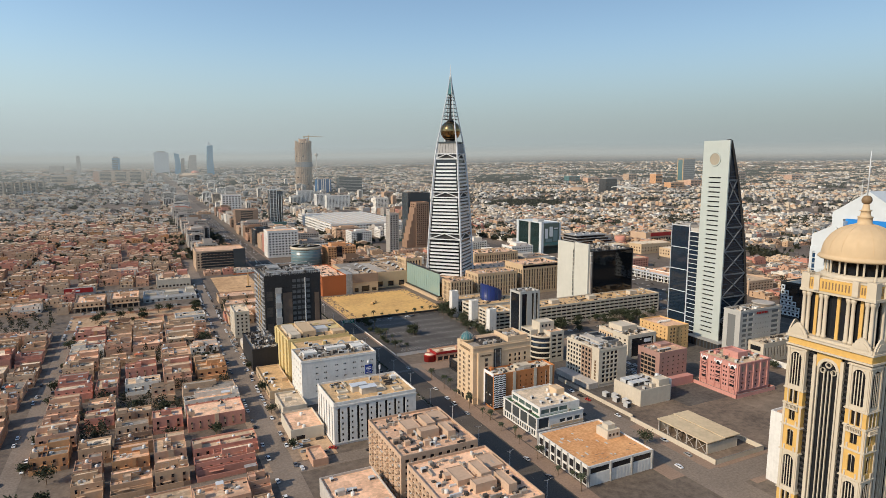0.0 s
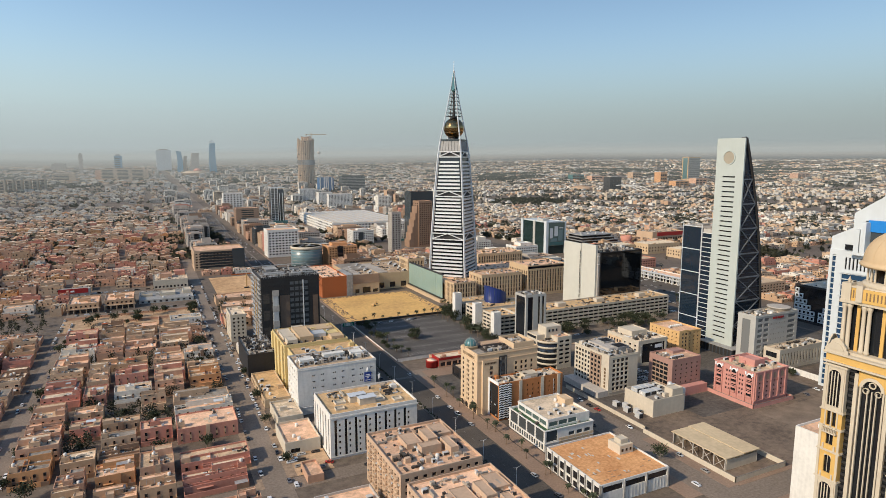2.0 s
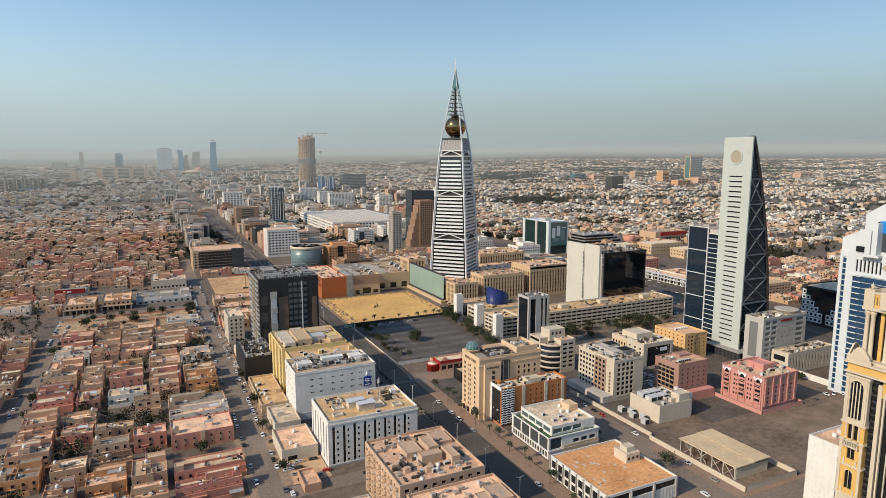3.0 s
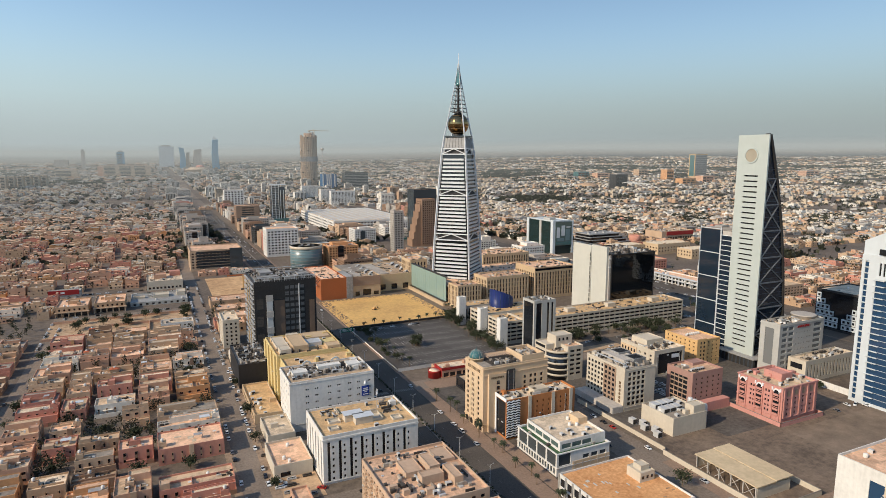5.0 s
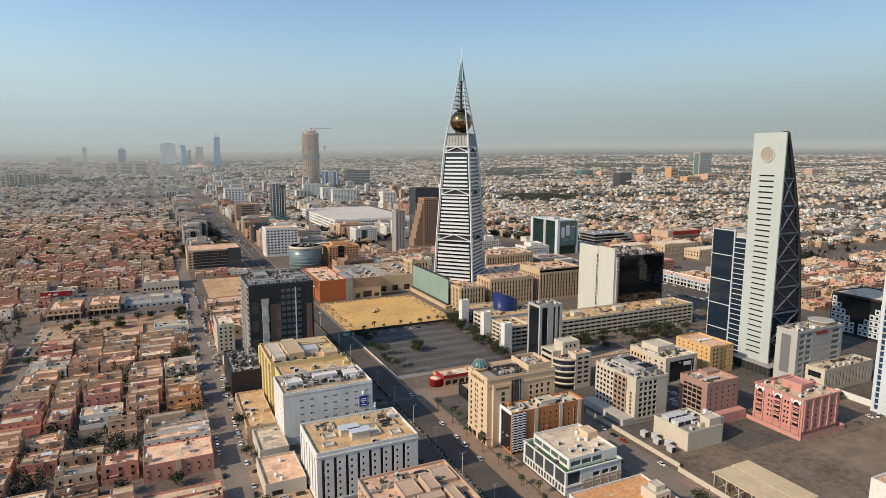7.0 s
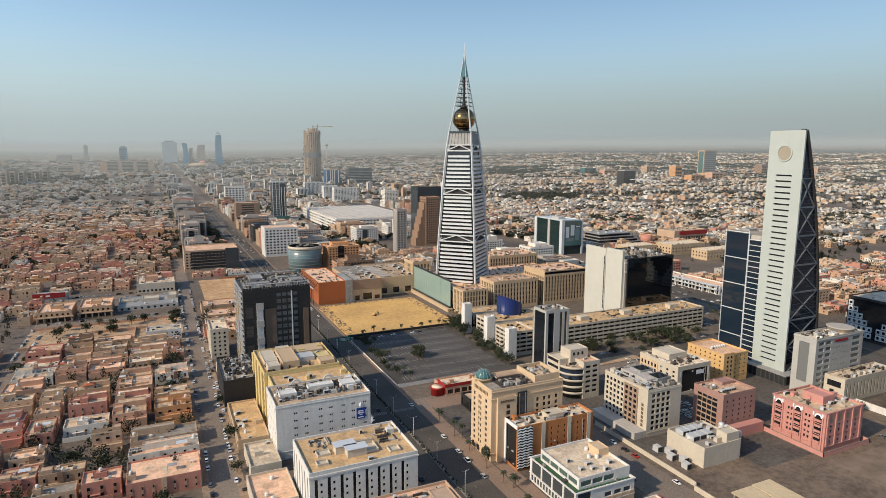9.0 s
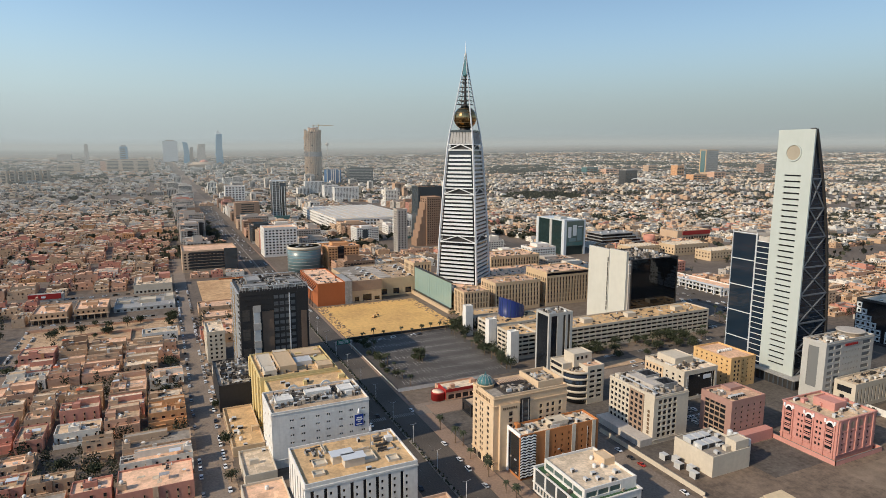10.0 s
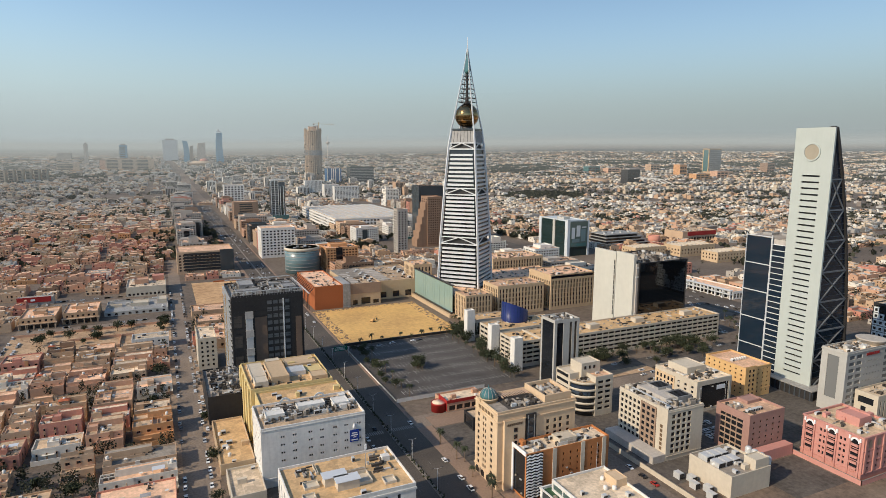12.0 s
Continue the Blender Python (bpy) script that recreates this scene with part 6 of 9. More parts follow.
# ---- what sets the blocks round the avenue apart ----
def ledge(ob, w, d, z, material, out=0.35, tall=0.5):
    """A projecting string course round a block."""
    return put("string_course", mesh_of("string_course", [(-out, -out, z, w + out, 0.0, z + tall), (-out, d, z, w + out, d + out, z + tall),
                                                         (-out, 0.0, z, 0.0, d, z + tall), (w, 0.0, z, w + out, d, z + tall)], material), ob)


def duct_field(ob, x0, y0, x1, y1, z, n, seed, tall=1.7):
    """Crowded rooftop plant: low ducts, pipes and boxes, as one tangle."""
    r = random.Random(seed)
    bx = []
    for i in range(n):
        x, y = r.uniform(x0, x1), r.uniform(y0, y1)
        a, b = (r.uniform(0.4, 1.1), r.uniform(1.2, 6)) if r.random() < 0.5 else (r.uniform(1.2, 6), r.uniform(0.4, 1.1))
        if r.random() < 0.4:
            a = b = r.uniform(0.8, 2.0)
        bx.append((x, y, z, min(x + a, x1), min(y + b, y1), z + r.uniform(0.35, tall)))
    ob2 = put("roof_plant", mesh_of("roof_plant", [q + (((0, 1, 1, 0, 1, 2, 0, 1)[i % 8],) * 2) for i, q in enumerate(bx)], [M["ductdust"], M["ductdark"], M["metal"]]), ob)
    ob2["kind"] = "stuff"
    return ob2




def bars(ob, place, rows, material):
    """Unreadable lettering as plain bars; place maps (a, z, depth) boxes onto the wall."""
    for a0, z0, a1, z1 in rows:
        slab("sign_bar", ob, material, *place(a0, z0, a1, z1))


M["signgreen"] = mat("road_sign_green", (0.01, 0.12, 0.07), rough=0.5, spread=0.05)
M["signwhite"] = mat("sign_white", (0.75, 0.75, 0.74), rough=0.5, spread=0.03)
M["bronze_letters"] = mat("bronze_letters", (0.14, 0.09, 0.05), rough=0.5, spread=0.05)
# white hotel
hb = BUILT["long white rendered hotel with small paired windows"]
board = slab("sign_board", hb, M["bluesign"], 42.6, -0.25, 15.2, 47.3, -0.02, 21.4, "dark blue sign board with white bars")
bars(hb, lambda a0, z0, a1, z1: (a0, -0.32, z0, a1, -0.255, z1), [(43.6, 19.4, 46.4, 20.0), (43.3, 18.3, 46.7, 18.9), (44.2, 17.4, 45.8, 17.8), (43.4, 15.9, 46.6, 16.4)], M["signwhite"])
part("sign_flame", lathe([(0.2, 21.9), (0.8, 22.5), (0.6, 23.6), (0.1, 24.8)], 10, (44.9, -0.1)), M["signwhite"], hb)
slab("plant_deck", hb, M["roof_grey"], 3, 7, 28.9, 48, 25, 29.0)
duct_field(hb, 3, 7, 48, 25, 29.0, 230, 31, 2.3)
for x in (16, 34):
    bm = bmesh.new()
    steps = 12
    for i in range(steps):
        a0, a1 = math.pi * i / steps, math.pi * (i + 1) / steps
        plate(bm, [(x + 2.0 * math.cos(a0), 30 + 2.0 * math.sin(a0)), (x + 3.0 * math.cos(a0), 30 + 3.0 * math.sin(a0)), (x + 3.0 * math.cos(a1), 30 + 3.0 * math.sin(a1)), (x + 2.0 * math.cos(a1), 30 + 2.0 * math.sin(a1))],
              lambda a, z, e: Vector((a, 26.6 - e, z)), 0.5)
    part("roof_arch", bm, M["white"], hb, "white arched gable on the roof")
for x, y, w2, d2, h2 in ((4, 10, 9, 6, 3), (20, 14, 14, 5, 3.4), (38, 12, 8, 8, 2.8)):
    put("roof_hut", tub("roof_hut", x, y, 28.9, x + w2, y + d2, 28.9 + h2, 28.6 + h2, 0.25, M["white"]), hb)
# yellow terraced block behind
yb = BUILT["yellow rendered block with stepped terraces behind the hotel"]
for x0, y0, x1, y1, h2, mtl in ((12, 6, 22, 34, 4.0, "beige"), (23, 14, 33, 24, 2.6, "metal"), (3, 16, 11, 40, 2.0, "cream"), (24, 28, 42, 42, 2.0, "beige"), (34, 3, 43, 12, 2.4, "beige"), (3, 3, 10, 13, 3.4, "cream"), (34, 14, 43, 26, 1.4, "yellow"), (14, 35, 22, 43, 2.6, "cream")):
    put("roof_storey", tub("roof_storey", x0, y0, 29.9, x1, y1, 29.9 + h2, 29.6 + h2, 0.3, M[mtl]), yb)
for i in range(4):
    slab("bay_fin", yb, M["yellow"], -1.0, 4 + i * 12, 0, 0.0, 9 + i * 12, 30)
duct_field(yb, 2, 2, 43, 43, 29.9, 70, 44)
building("terrace_shed", "low sand-coloured terrace roofs beside the hotel", "low building", 67, 83.5, 400, 455, 5.5, M["beige"], W=holes(55, 9, 1, 0.6, 4, 0.6, 0.85), clutter=9, seed=61, roof=M["sandroof"], panes=False)
building("terrace_shed", "low cream flat roof in front of the hotel", "low building", 69, 84, 366, 393, 6.5, M["cream"], clutter=2, seed=62, roof=M["roof_pale"], panes=False)
building("terrace_shed", "tan walled yard building by the white office", "low building", 66, 85, 330, 358, 7, M["cream"], S=[(3, 0.4, 8, 3)], clutter=3, seed=63, roof=M["roof_tan"], panes=False)
building("kiosk", "small tan guard building in the street", "kiosk", 70, 78, 296, 312, 4, M["wall_tan"], clutter=0, seed=64, roof=M["roof_tan"], panes=False)
building("terrace_shed", "low grey concrete building by the street", "low building", 66, 92, 232, 268, 9, M["concrete"], clutter=9, seed=65, roof=M["roof_tan"], panes=False)
building("apartment_block", "lower sand-roofed wing between hotel and yellow block", "apartment block", 88, 133, 408.5, 427.5, 29.4, M["yellow"], clutter=5, seed=66, roof=M["sandroof"], panes=False)
# white office with vertical strips
wo = BUILT["white office block with dark vertical window strips"]
for x, y in ((15, 13), (19, 8)):
    put("roof_hut", tub("roof_hut", x, y, 23.9, x + 9, y + 5, 27.2, 26.9, 0.2, M["cream"]), wo)
    slab("sheet_canopy", wo, M["alu"], x - 0.6, y - 0.5, 27.6, x + 9.6, y + 5.5, 27.8)
put("light_well", tub("light_well", 28, 9, 23.9, 34, 18, 25.2, 23.95, 0.3, M["cream"]), wo)
duct_field(wo, 36, 14, 47, 32, 23.9, 26, 33, 1.5)
duct_field(wo, 3, 18, 14, 32, 23.9, 14, 34, 1.0)
for x, y, w2, d2 in ((5, 6, 5, 4), (7, 14, 6, 5), (24, 20, 10, 1.0), (14, 24, 1.0, 8), (38, 5, 5, 5)):
    put("roof_kerb", tub("roof_kerb", x, y, 23.9, x + w2, y + d2, 25.0, 24.2, 0.25, M["cream"]), wo)
slab("top_band", wo, M["white"], -0.3, -0.3, 22.4, 49.7, 0.0, 23.2)
part("aerial_mast", lathe([(0.18, 23.9), (0.12, 33), (0.06, 37)], 8, (34, 19)), M["metal"], wo)
for k in range(3):
    slab("aerial_panel", wo, M["signwhite"], 33.4 + k * 0.5, 18.4 + k * 0.4, 33.5, 33.7 + k * 0.5, 18.7 + k * 0.4, 36)
# red-brown blocks: balcony slabs, roof ridges
for nm, zt in ((0, 0), (1, 0)):
    rb = [o for o in bpy.data.objects if o.get("group") == "red-brown apartment blocks" and o.parent is None][nm]
    dd = 45 if nm == 0 else 48
    for r in range(7):
        for c in range(6):
            y = 2.2 + c * (dd - 3) / 6
            slab("balcony", rb, M["wall_cream"], -1.1, y, 2.2 + r * 3.0, 0.0, y + (dd - 3) / 6 * 0.55, 3.3 + r * 3.0)
    for x0, y0, x1, y1, h2 in ((16, 14, 26, 19, 4), (22, 20, 27, 32, 4.5), (28, 8, 32, 20, 4.2), (12, 22, 20, 34, 2.6), (30, 28, 38, 40, 1.6)):
        put("roof_storey", tub("roof_storey", x0, y0, 22.9, x1, y1, 22.9 + h2, 22.6 + h2, 0.3, M["tanrender"]), rb)
    duct_field(rb, 1.5, 1.5, 37, dd - 3, 22.9, 110, 35 + nm)
# black tower
bt = BUILT["black clad tower block with a dark glass grid front"]
slab("lift_shaft", bt, M["metal"], 9, -1.2, 3, 13.5, 0.0, 50, "silver hoist shaft")
slab("brown_panel", bt, M["panelbrown"], 15, -0.35, 8, 23, 0.0, 46, "brown cladding panel")
slab("white_pole", bt, M["alu"], 34.0, -0.7, 10, 34.7, 0.0, 58)
for z in (20, 33, 46):
    slab("hoist_frame", bt, M["concrete"], 8.6, -1.6, z, 13.9, -1.2, z + 5)
for x0, y0, x1, y1, h2 in ((4, 6, 20, 14, 3.2), (24, 4, 40, 12, 2.4), (8, 22, 18, 40, 3.8), (24, 24, 44, 32, 2.8), (36, 8, 45, 20, 3.4)):
    put("plant_room", tub("plant_room", x0, y0, 60.9, x1, y1, 60.9 + h2, 60.5 + h2, 0.4, M["plantgrey"]), bt)
put("roof_frame", mesh_of("roof_frame", [(0.5, 0.5, 64.0, 47.5, 0.9, 64.5), (0.5, 45, 64.0, 47.5, 45.4, 64.5)] + [(0.5 + i * 7.7, 0.5, 61, 0.9 + i * 7.7, 0.9, 64) for i in range(7)], M["metal"]), bt, "grey steel roof frame")
duct_field(bt, 2, 2, 45, 43, 60.9, 280, 37, 3.2)
slab("brown_panel", bt, M["panelbrown"], 42.5, -0.35, 10, 46.5, 0.0, 44, "brown cladding panel")
for i in range(9):
    slab("scaffold_pole", bt, M["metal"], -1.5, 1 + i * 5.4, 0, -1.32, 1.18 + i * 5.4, 62)
for i in range(15):
    slab("scaffold_deck", bt, M["metal"], -1.6, 0.6, 4 + i * 4.0, -0.1, 45, 4.14 + i * 4.0)
bm = bmesh.new()
for x in (-4.6, -3.0):
    for y in (2.0, 3.6):
        beam(bm, (x, y, 0), (x, y, 64), 0.22)
for i in range(20):
    z = i * 3.2
    beam(bm, (-4.6, 2.0, z), (-3.0, 2.0, z + 3.2), 0.16)
    beam(bm, (-4.6, 3.6, z + 3.2), (-4.6, 2.0, z), 0.16)
    beam(bm, (-3.0, 2.0, z), (-4.6, 2.0, z), 0.16)
part("hoist_mast", bm, M["ochre"], bt, "orange lattice hoist mast")
for i in range(15):
    slab("floor_line", bt, M["black"], 0.3, -0.12, 5.6 + i * 3.75, 47.7, -0.02, 5.8 + i * 3.75)
put("crown_scaffold", mesh_of("crown_scaffold", [(0.4 + i * 1.9, -0.1, 61, 0.52 + i * 1.9, 0.02, 63.2 + (i * 7 % 5) * 0.6) for i in range(26)] + [(47.8, 0.5 + i * 2.2, 61, 47.95, 0.62 + i * 2.2, 63.5 + (i * 3 % 4) * 0.5) for i in range(20)]
    + [(0.3, -0.1, 62.4, 47.9, 0.0, 62.5), (0.3, -0.1, 63.3, 47.9, 0.0, 63.4), (47.8, 0, 62.6, 47.9, 45, 62.7)], M["metal"]), bt, "bare scaffold tubes along the roof edge")
for i in range(3):
    slab("open_bay", bt, M["ductdark"], 1.5, -0.1, 12 + i * 14, 6.5, -0.02, 20 + i * 14)
ab = BUILT["low black clad annex with crowded roof plant"]
duct_field(ab, 1.5, 1.5, 20, 47, 15.9, 150, 38, 2.4)
# beige hotel with dome
bh = BUILT["beige stone hotel with a green glass corner dome"]
for z in (4.2, 33.6, 37.4):
    ledge(bh, 44, 22, z, M["hotelstone"], 0.4, 0.45)
put("corner_bay", tub("corner_bay", 3.0, -1.6, 0, 14.0, 0.0, 34.6, 34.0, 0.2, M["hotelstone"]), bh)
for r in range(8):
    slab("bay_window", bh, M["glass"], 8.0, -1.68, 5.4 + r * 3.3, 9.9, -1.6, 7.5 + r * 3.3)
bars(bh, lambda a0, z0, a1, z1: (a0, -1.75, z0, a1, -1.62, z1), [(4.4 + i * 1.05, 32.0, 5.2 + i * 1.05, 33.1) for i in range(8)], M["bronze_letters"])
bars(bh, lambda a0, z0, a1, z1: (-0.16, a0, z0, -0.02, a1, z1), [(4.0 + i * 1.5, 34.6, 4.8 + i * 1.5, 36.4) for i in range(10)], M["bronze_letters"])
slab("grey_bay", bh, M["charcoal"], 15.4, -0.6, 6, 21.0, 0.0, 35.6, "dark grey glazed bay")
for x in (16.2, 19.8):
    slab("bay_frame", bh, M["plantgrey"], x, -0.8, 6, x + 0.4, -0.6, 35)
for i in range(7):
    slab("bay_glass", bh, M["glassgrey"], 16.8, -0.7, 8 + i * 3.8, 19.6, -0.6, 10.6 + i * 3.8)
# sunken roof terrace with plant, timber pergola and a walled plant deck
slab("plant_deck", bh, M["ductdark"], 8, 3, 37.9, 27, 19, 38.0)
duct_field(bh, 9, 3, 26, 12, 38.0, 60, 39, 1.6)
for i in range(12):
    slab("pergola_beam", bh, M["tanrender"], 10 + i * 1.35, 12.5, 39.9, 10.4 + i * 1.35, 19.4, 40.2)
for x in (10.0, 25.0):
    slab("pergola_rail", bh, M["tanrender"], x, 12.3, 39.5, x + 0.4, 19.6, 39.9)
put("roof_storey", tub("roof_storey", 28, 3, 37.9, 43.6, 21.4, 41.4, 39.0, 0.7, M["hotelstone"]), bh)
duct_field(bh, 29.5, 5, 42, 20, 39.0, 40, 46, 1.6)
for i in range(4):
    bm = bmesh.new()
    plate(bm, arch_opening(3.0 + i * 5.4, 0.4, 3.9, 3.2), lambda a, z, e: Vector((-e, a, z)), 0.06)
    part("arched_door", bm, M["glass"], bh)
# rust block with zigzag corner
ru = BUILT["rust-orange clad block with a zigzag striped corner"]
slab("dark_corner", ru, M["glass"], -0.3, -0.3, 1, 8.5, 0.0, 23)
for i in range(15):
    bm = bmesh.new()
    z = 1.5 + i * 1.45
    for k in range(6):
        a0, a1 = k * 1.45 - 0.3, (k + 1) * 1.45 - 0.3
        z0, z1 = (z, z + 0.55) if k % 2 == 0 else (z + 0.55, z)
        plate(bm, [(a0, z0), (a1, z1), (a1, z1 + 0.6), (a0, z0 + 0.6)], lambda a, q, e: Vector((a, -0.3 - e, q)), 0.25)
    part("zigzag_band", bm, M["signwhite"], ru, "white zigzag stripe")
for x in (14.0, 30, 42.5):
    slab("cream_pier", ru, M["cream"], x, -0.25, 0, x + 2.2, 0.0, 23.4)
slab("side_frame", ru, M["signwhite"], -0.5, 11.0, 0, -0.02, 13.0, 24)
slab("side_frame", ru, M["signwhite"], -0.5, 0.4, 22.2, -0.02, 11.0, 24)
duct_field(ru, 2, 2, 44, 11, 22.4, 50, 40)
put("roof_storey", tub("roof_storey", 20, 3, 22.4, 30, 10, 25.2, 24.8, 0.3, M["cream"]), ru)
# low white office: glazed front bays
lo = BUILT["low white office with dark glazed bays"]
ledge(lo, 33, 36, 11.6, M["white"], 0.4, 0.4)
ledge(lo, 33, 36, 4.2, M["white"], 0.3, 0.4)
slab("cream_wall", lo, M["hotelstone"], 9.6, -0.18, 0.3, 33.1, -0.02, 6.2, "cream stone lower wall")
for i in range(5):
    slab("wall_joint", lo, M["cream"], 10.6 + i * 4.9, -0.3, 0.3, 11.0 + i * 4.9, -0.18, 6.2)
put("stair_hut", tub("stair_hut", 26, 17, 15.4, 32, 25, 19.0, 18.7, 0.3, M["hotelstone"]), lo)
# warehouse
wh = BUILT["low warehouse with a broad orange membrane roof"]
put("roof_hut", tub("roof_hut", 29, 20, 9.7, 37.5, 29, 14.4, 14.1, 0.25, M["cream"]), wh)
put("roof_hut", tub("roof_hut", 31, 22, 14.1, 36, 27, 16.6, 16.3, 0.25, M["cream"]), wh)
for i in range(3):
    slab("hut_window", wh, M["glass"], 30 + i * 2.6, 19.92, 11.2, 31.2 + i * 2.6, 20.0, 12.6)
wr = random.Random(14)
for i in range(16):
    x, y = wr.uniform(2, 26), wr.uniform(2, 38)
    slab("roof_strip", wh, M["whitestone"], x, y, 9.7, x + wr.uniform(0.6, 1.1), y + wr.uniform(1.4, 3.2), 9.76)
for i in range(12):
    x, y = wr.uniform(3, 38), wr.uniform(2, 14)
    slab("roof_fold", wh, M["earth"], x, y, 9.7, x + wr.uniform(1.0, 3.0), y + wr.uniform(0.2, 0.5), 9.9)
for i in range(9):
    slab("pier", wh, M["plantgrey"], -0.5, i * 5.2, 0, 0.0, 0.7 + i * 5.2, 10.4)
for i in range(4):
    slab("pier", wh, M["plantgrey"], i * 13.6, -0.5, 0, 0.8 + i * 13.6, 0.0, 10.4)
for i in range(13):
    slab("shutter_rib", wh, M["metal"], 14.6 + i * 2.0, -0.12, 0.2, 15.0 + i * 2.0, -0.02, 5.6)

# cream office with square windows
co = BUILT["cream office block with a square window grid"]
for i in range(5):
    slab("roof_louvre", co, M["metal"], 2 + i * 4.2, 4 + i, 29.0, 3.2 + i * 4.2, 30 - i, 29.3)
put("roof_storey", tub("roof_storey", 6, 8, 26.4, 18, 30, 30, 29.4, 0.3, M["concrete"]), co)
slab("roof_frame", co, M["concrete"], 1, 3, 26.4, 23, 34, 26.9)
duct_field(co, 1.5, 1.5, 22, 34, 26.9, 120, 41, 2.6)
for y in (6, 20):
    put("louvre_box", tub("louvre_box", 12, y, 26.9, 22, y + 9, 30.6, 30.0, 0.5, M["plantgrey"]), co)
    for k in range(6):
        slab("louvre", co, M["charcoal"], 12.6, y + 0.7 + k * 1.3, 30.0, 21.4, y + 1.2 + k * 1.3, 30.5)
slab("blank_panel", co, M["cream"], -0.6, 0.0, 1.5, -0.02, 7.6, 28.2)
bars(co, lambda a0, z0, a1, z1: (-0.7, a0, z0, -0.61, a1, z1), [(3.0, 5 + i * 2.4, 4.6, 6.7 + i * 2.4) for i in range(6)], M["bronze_letters"])
slab("ground_arcade", co, M["concrete"], -9, 0, 0, -0.7, 37, 4.0)
# bronze-brown bay on the long side of the cream office
slab("bay_glass", co, M["glass"], -0.15, 8.2, 2, -0.02, 19.6, 26)
put("brown_bay", mesh_of("brown_bay", [(-0.45, 8.2 + a0, z0, -0.15, 8.2 + a1, z1) for a0, e0, z0, a1, e1, z1 in pierced(11.4, 2, 26, holes(11.4, 3, 7, 3, 25.5, 0.62, 0.62, 0.4, 0.4), 0.3)], M["redbrown"]), co, "brown stone window bay")
# pink flats: white arched bays
pf = BUILT["pink rendered apartment block with white arched window bays"]
for c in (4.0, 15.5, 27.0):
    bm = bmesh.new()
    plate(bm, arch_opening(c, 4.4, 20.6, 3.8), lambda a, z, q: Vector((-q, a, z)), 0.12)
    part("arched_bay", bm, M["glass"], pf, "dark arched balcony bay")
    bm = bmesh.new()
    for i in range(10):
        a0, a1 = math.pi * i / 10, math.pi * (i + 1) / 10
        plate(bm, [(c + r * math.cos(q), 18.7 + r * math.sin(q)) for r, q in ((1.5, a0), (2.3, a0), (2.3, a1), (1.5, a1))], lambda a, z, q: Vector((-q, a, z)), 0.4)
    part("arch_head", bm, M["signwhite"], pf, "white arch head")
    for r in range(5):
        slab("balcony", pf, M["pink"], -0.9, c - 1.8, 4.6 + r * 3.0, -0.05, c + 1.8, 5.7 + r * 3.0)
    for s in (-2.9, 2.2):
        slab("pilaster", pf, M["pink"], -0.7, c + s, 0, 0.0, c + s + 0.7, 21.8)
        slab("pilaster_cap", pf, M["signwhite"], -0.8, c + s - 0.05, 19.6, 0.02, c + s + 0.75, 21.6)
for i in range(5):
    slab("pilaster", pf, M["pink"], 1.0 + i * 7.0, -0.5, 3.6, 2.0 + i * 7.0, 0.0, 21.8)
for c in (5.0, 12.0, 19.0, 26.0):
    bm = bmesh.new()
    plate(bm, arch_opening(c, 16.6, 20.4, 2.6), lambda a, z, q: Vector((a, -q, z)), 0.1)
    part("arched_window", bm, M["redbrown"], pf)
ledge(pf, 32, 31, 21.9, M["pink"], 0.4, 0.6)
ledge(pf, 32, 31, 3.2, M["pink"], 0.3, 0.4)
put("roof_storey", tub("roof_storey", 12, 10, 21.4, 22, 22, 26, 25.3, 0.3, M["pink"]), pf)
duct_field(pf, 2, 2, 30, 29, 21.4, 36, 42)
# dusty rose office
dr = BUILT["dusty rose office block with a dark recessed front"]
put("roof_storey", tub("roof_storey", 14, 13, 22.9, 24, 20, 24.6, 24.2, 0.3, M["rose"]), dr)
for i in range(6):
    cool_unit(dr, 4 + i * 1.9, 4.5, 22.9, 1.6, 1.8, 1.6)
duct_field(dr, 2, 1, 9, 18, 22.9, 20, 43)
for i in range(5):
    slab("floor_band", dr, M["redbrown"], 0.05, 4.2, 4.8 + i * 3.2, 0.3, 17.8, 5.7 + i * 3.2)
for y in (7.5, 11, 14.5):
    slab("mullion", dr, M["redbrown"], 0.02, y, 2, 0.28, y + 0.5, 20)
tagged(slab("garden_wall", None, M["pink"], 318, 298, 0, 345, 303, 6), "low pink annex below the rose office", "annex")
# plant building: tall silver ducts
pb = BUILT["windowless cream plant building with big roof coolers"]
for i in range(4):
    part("tall_duct", lathe([(1.6, 0), (1.6, 13), (1.3, 13.8), (0.4, 14.2)], 16, (27.6, 3 + i * 3.6)), M["metal"], pb, "tall silver duct")
put("stair_block", tub("stair_block", 16, 0.5, 9.9, 25, 7, 15.5, 15, 0.3, M["cream"]), pb)
for i in range(5):
    cool_unit(pb, -9 + (i % 2) * 3.5, 2 + i * 5.0, 0, 3, 4, 3.2)
for i in range(6):
    cool_unit(pb, 2 + (i % 3) * 5.0, 9 + (i // 3) * 7.0, 9.9, 4.2, 5.4, 2.6)
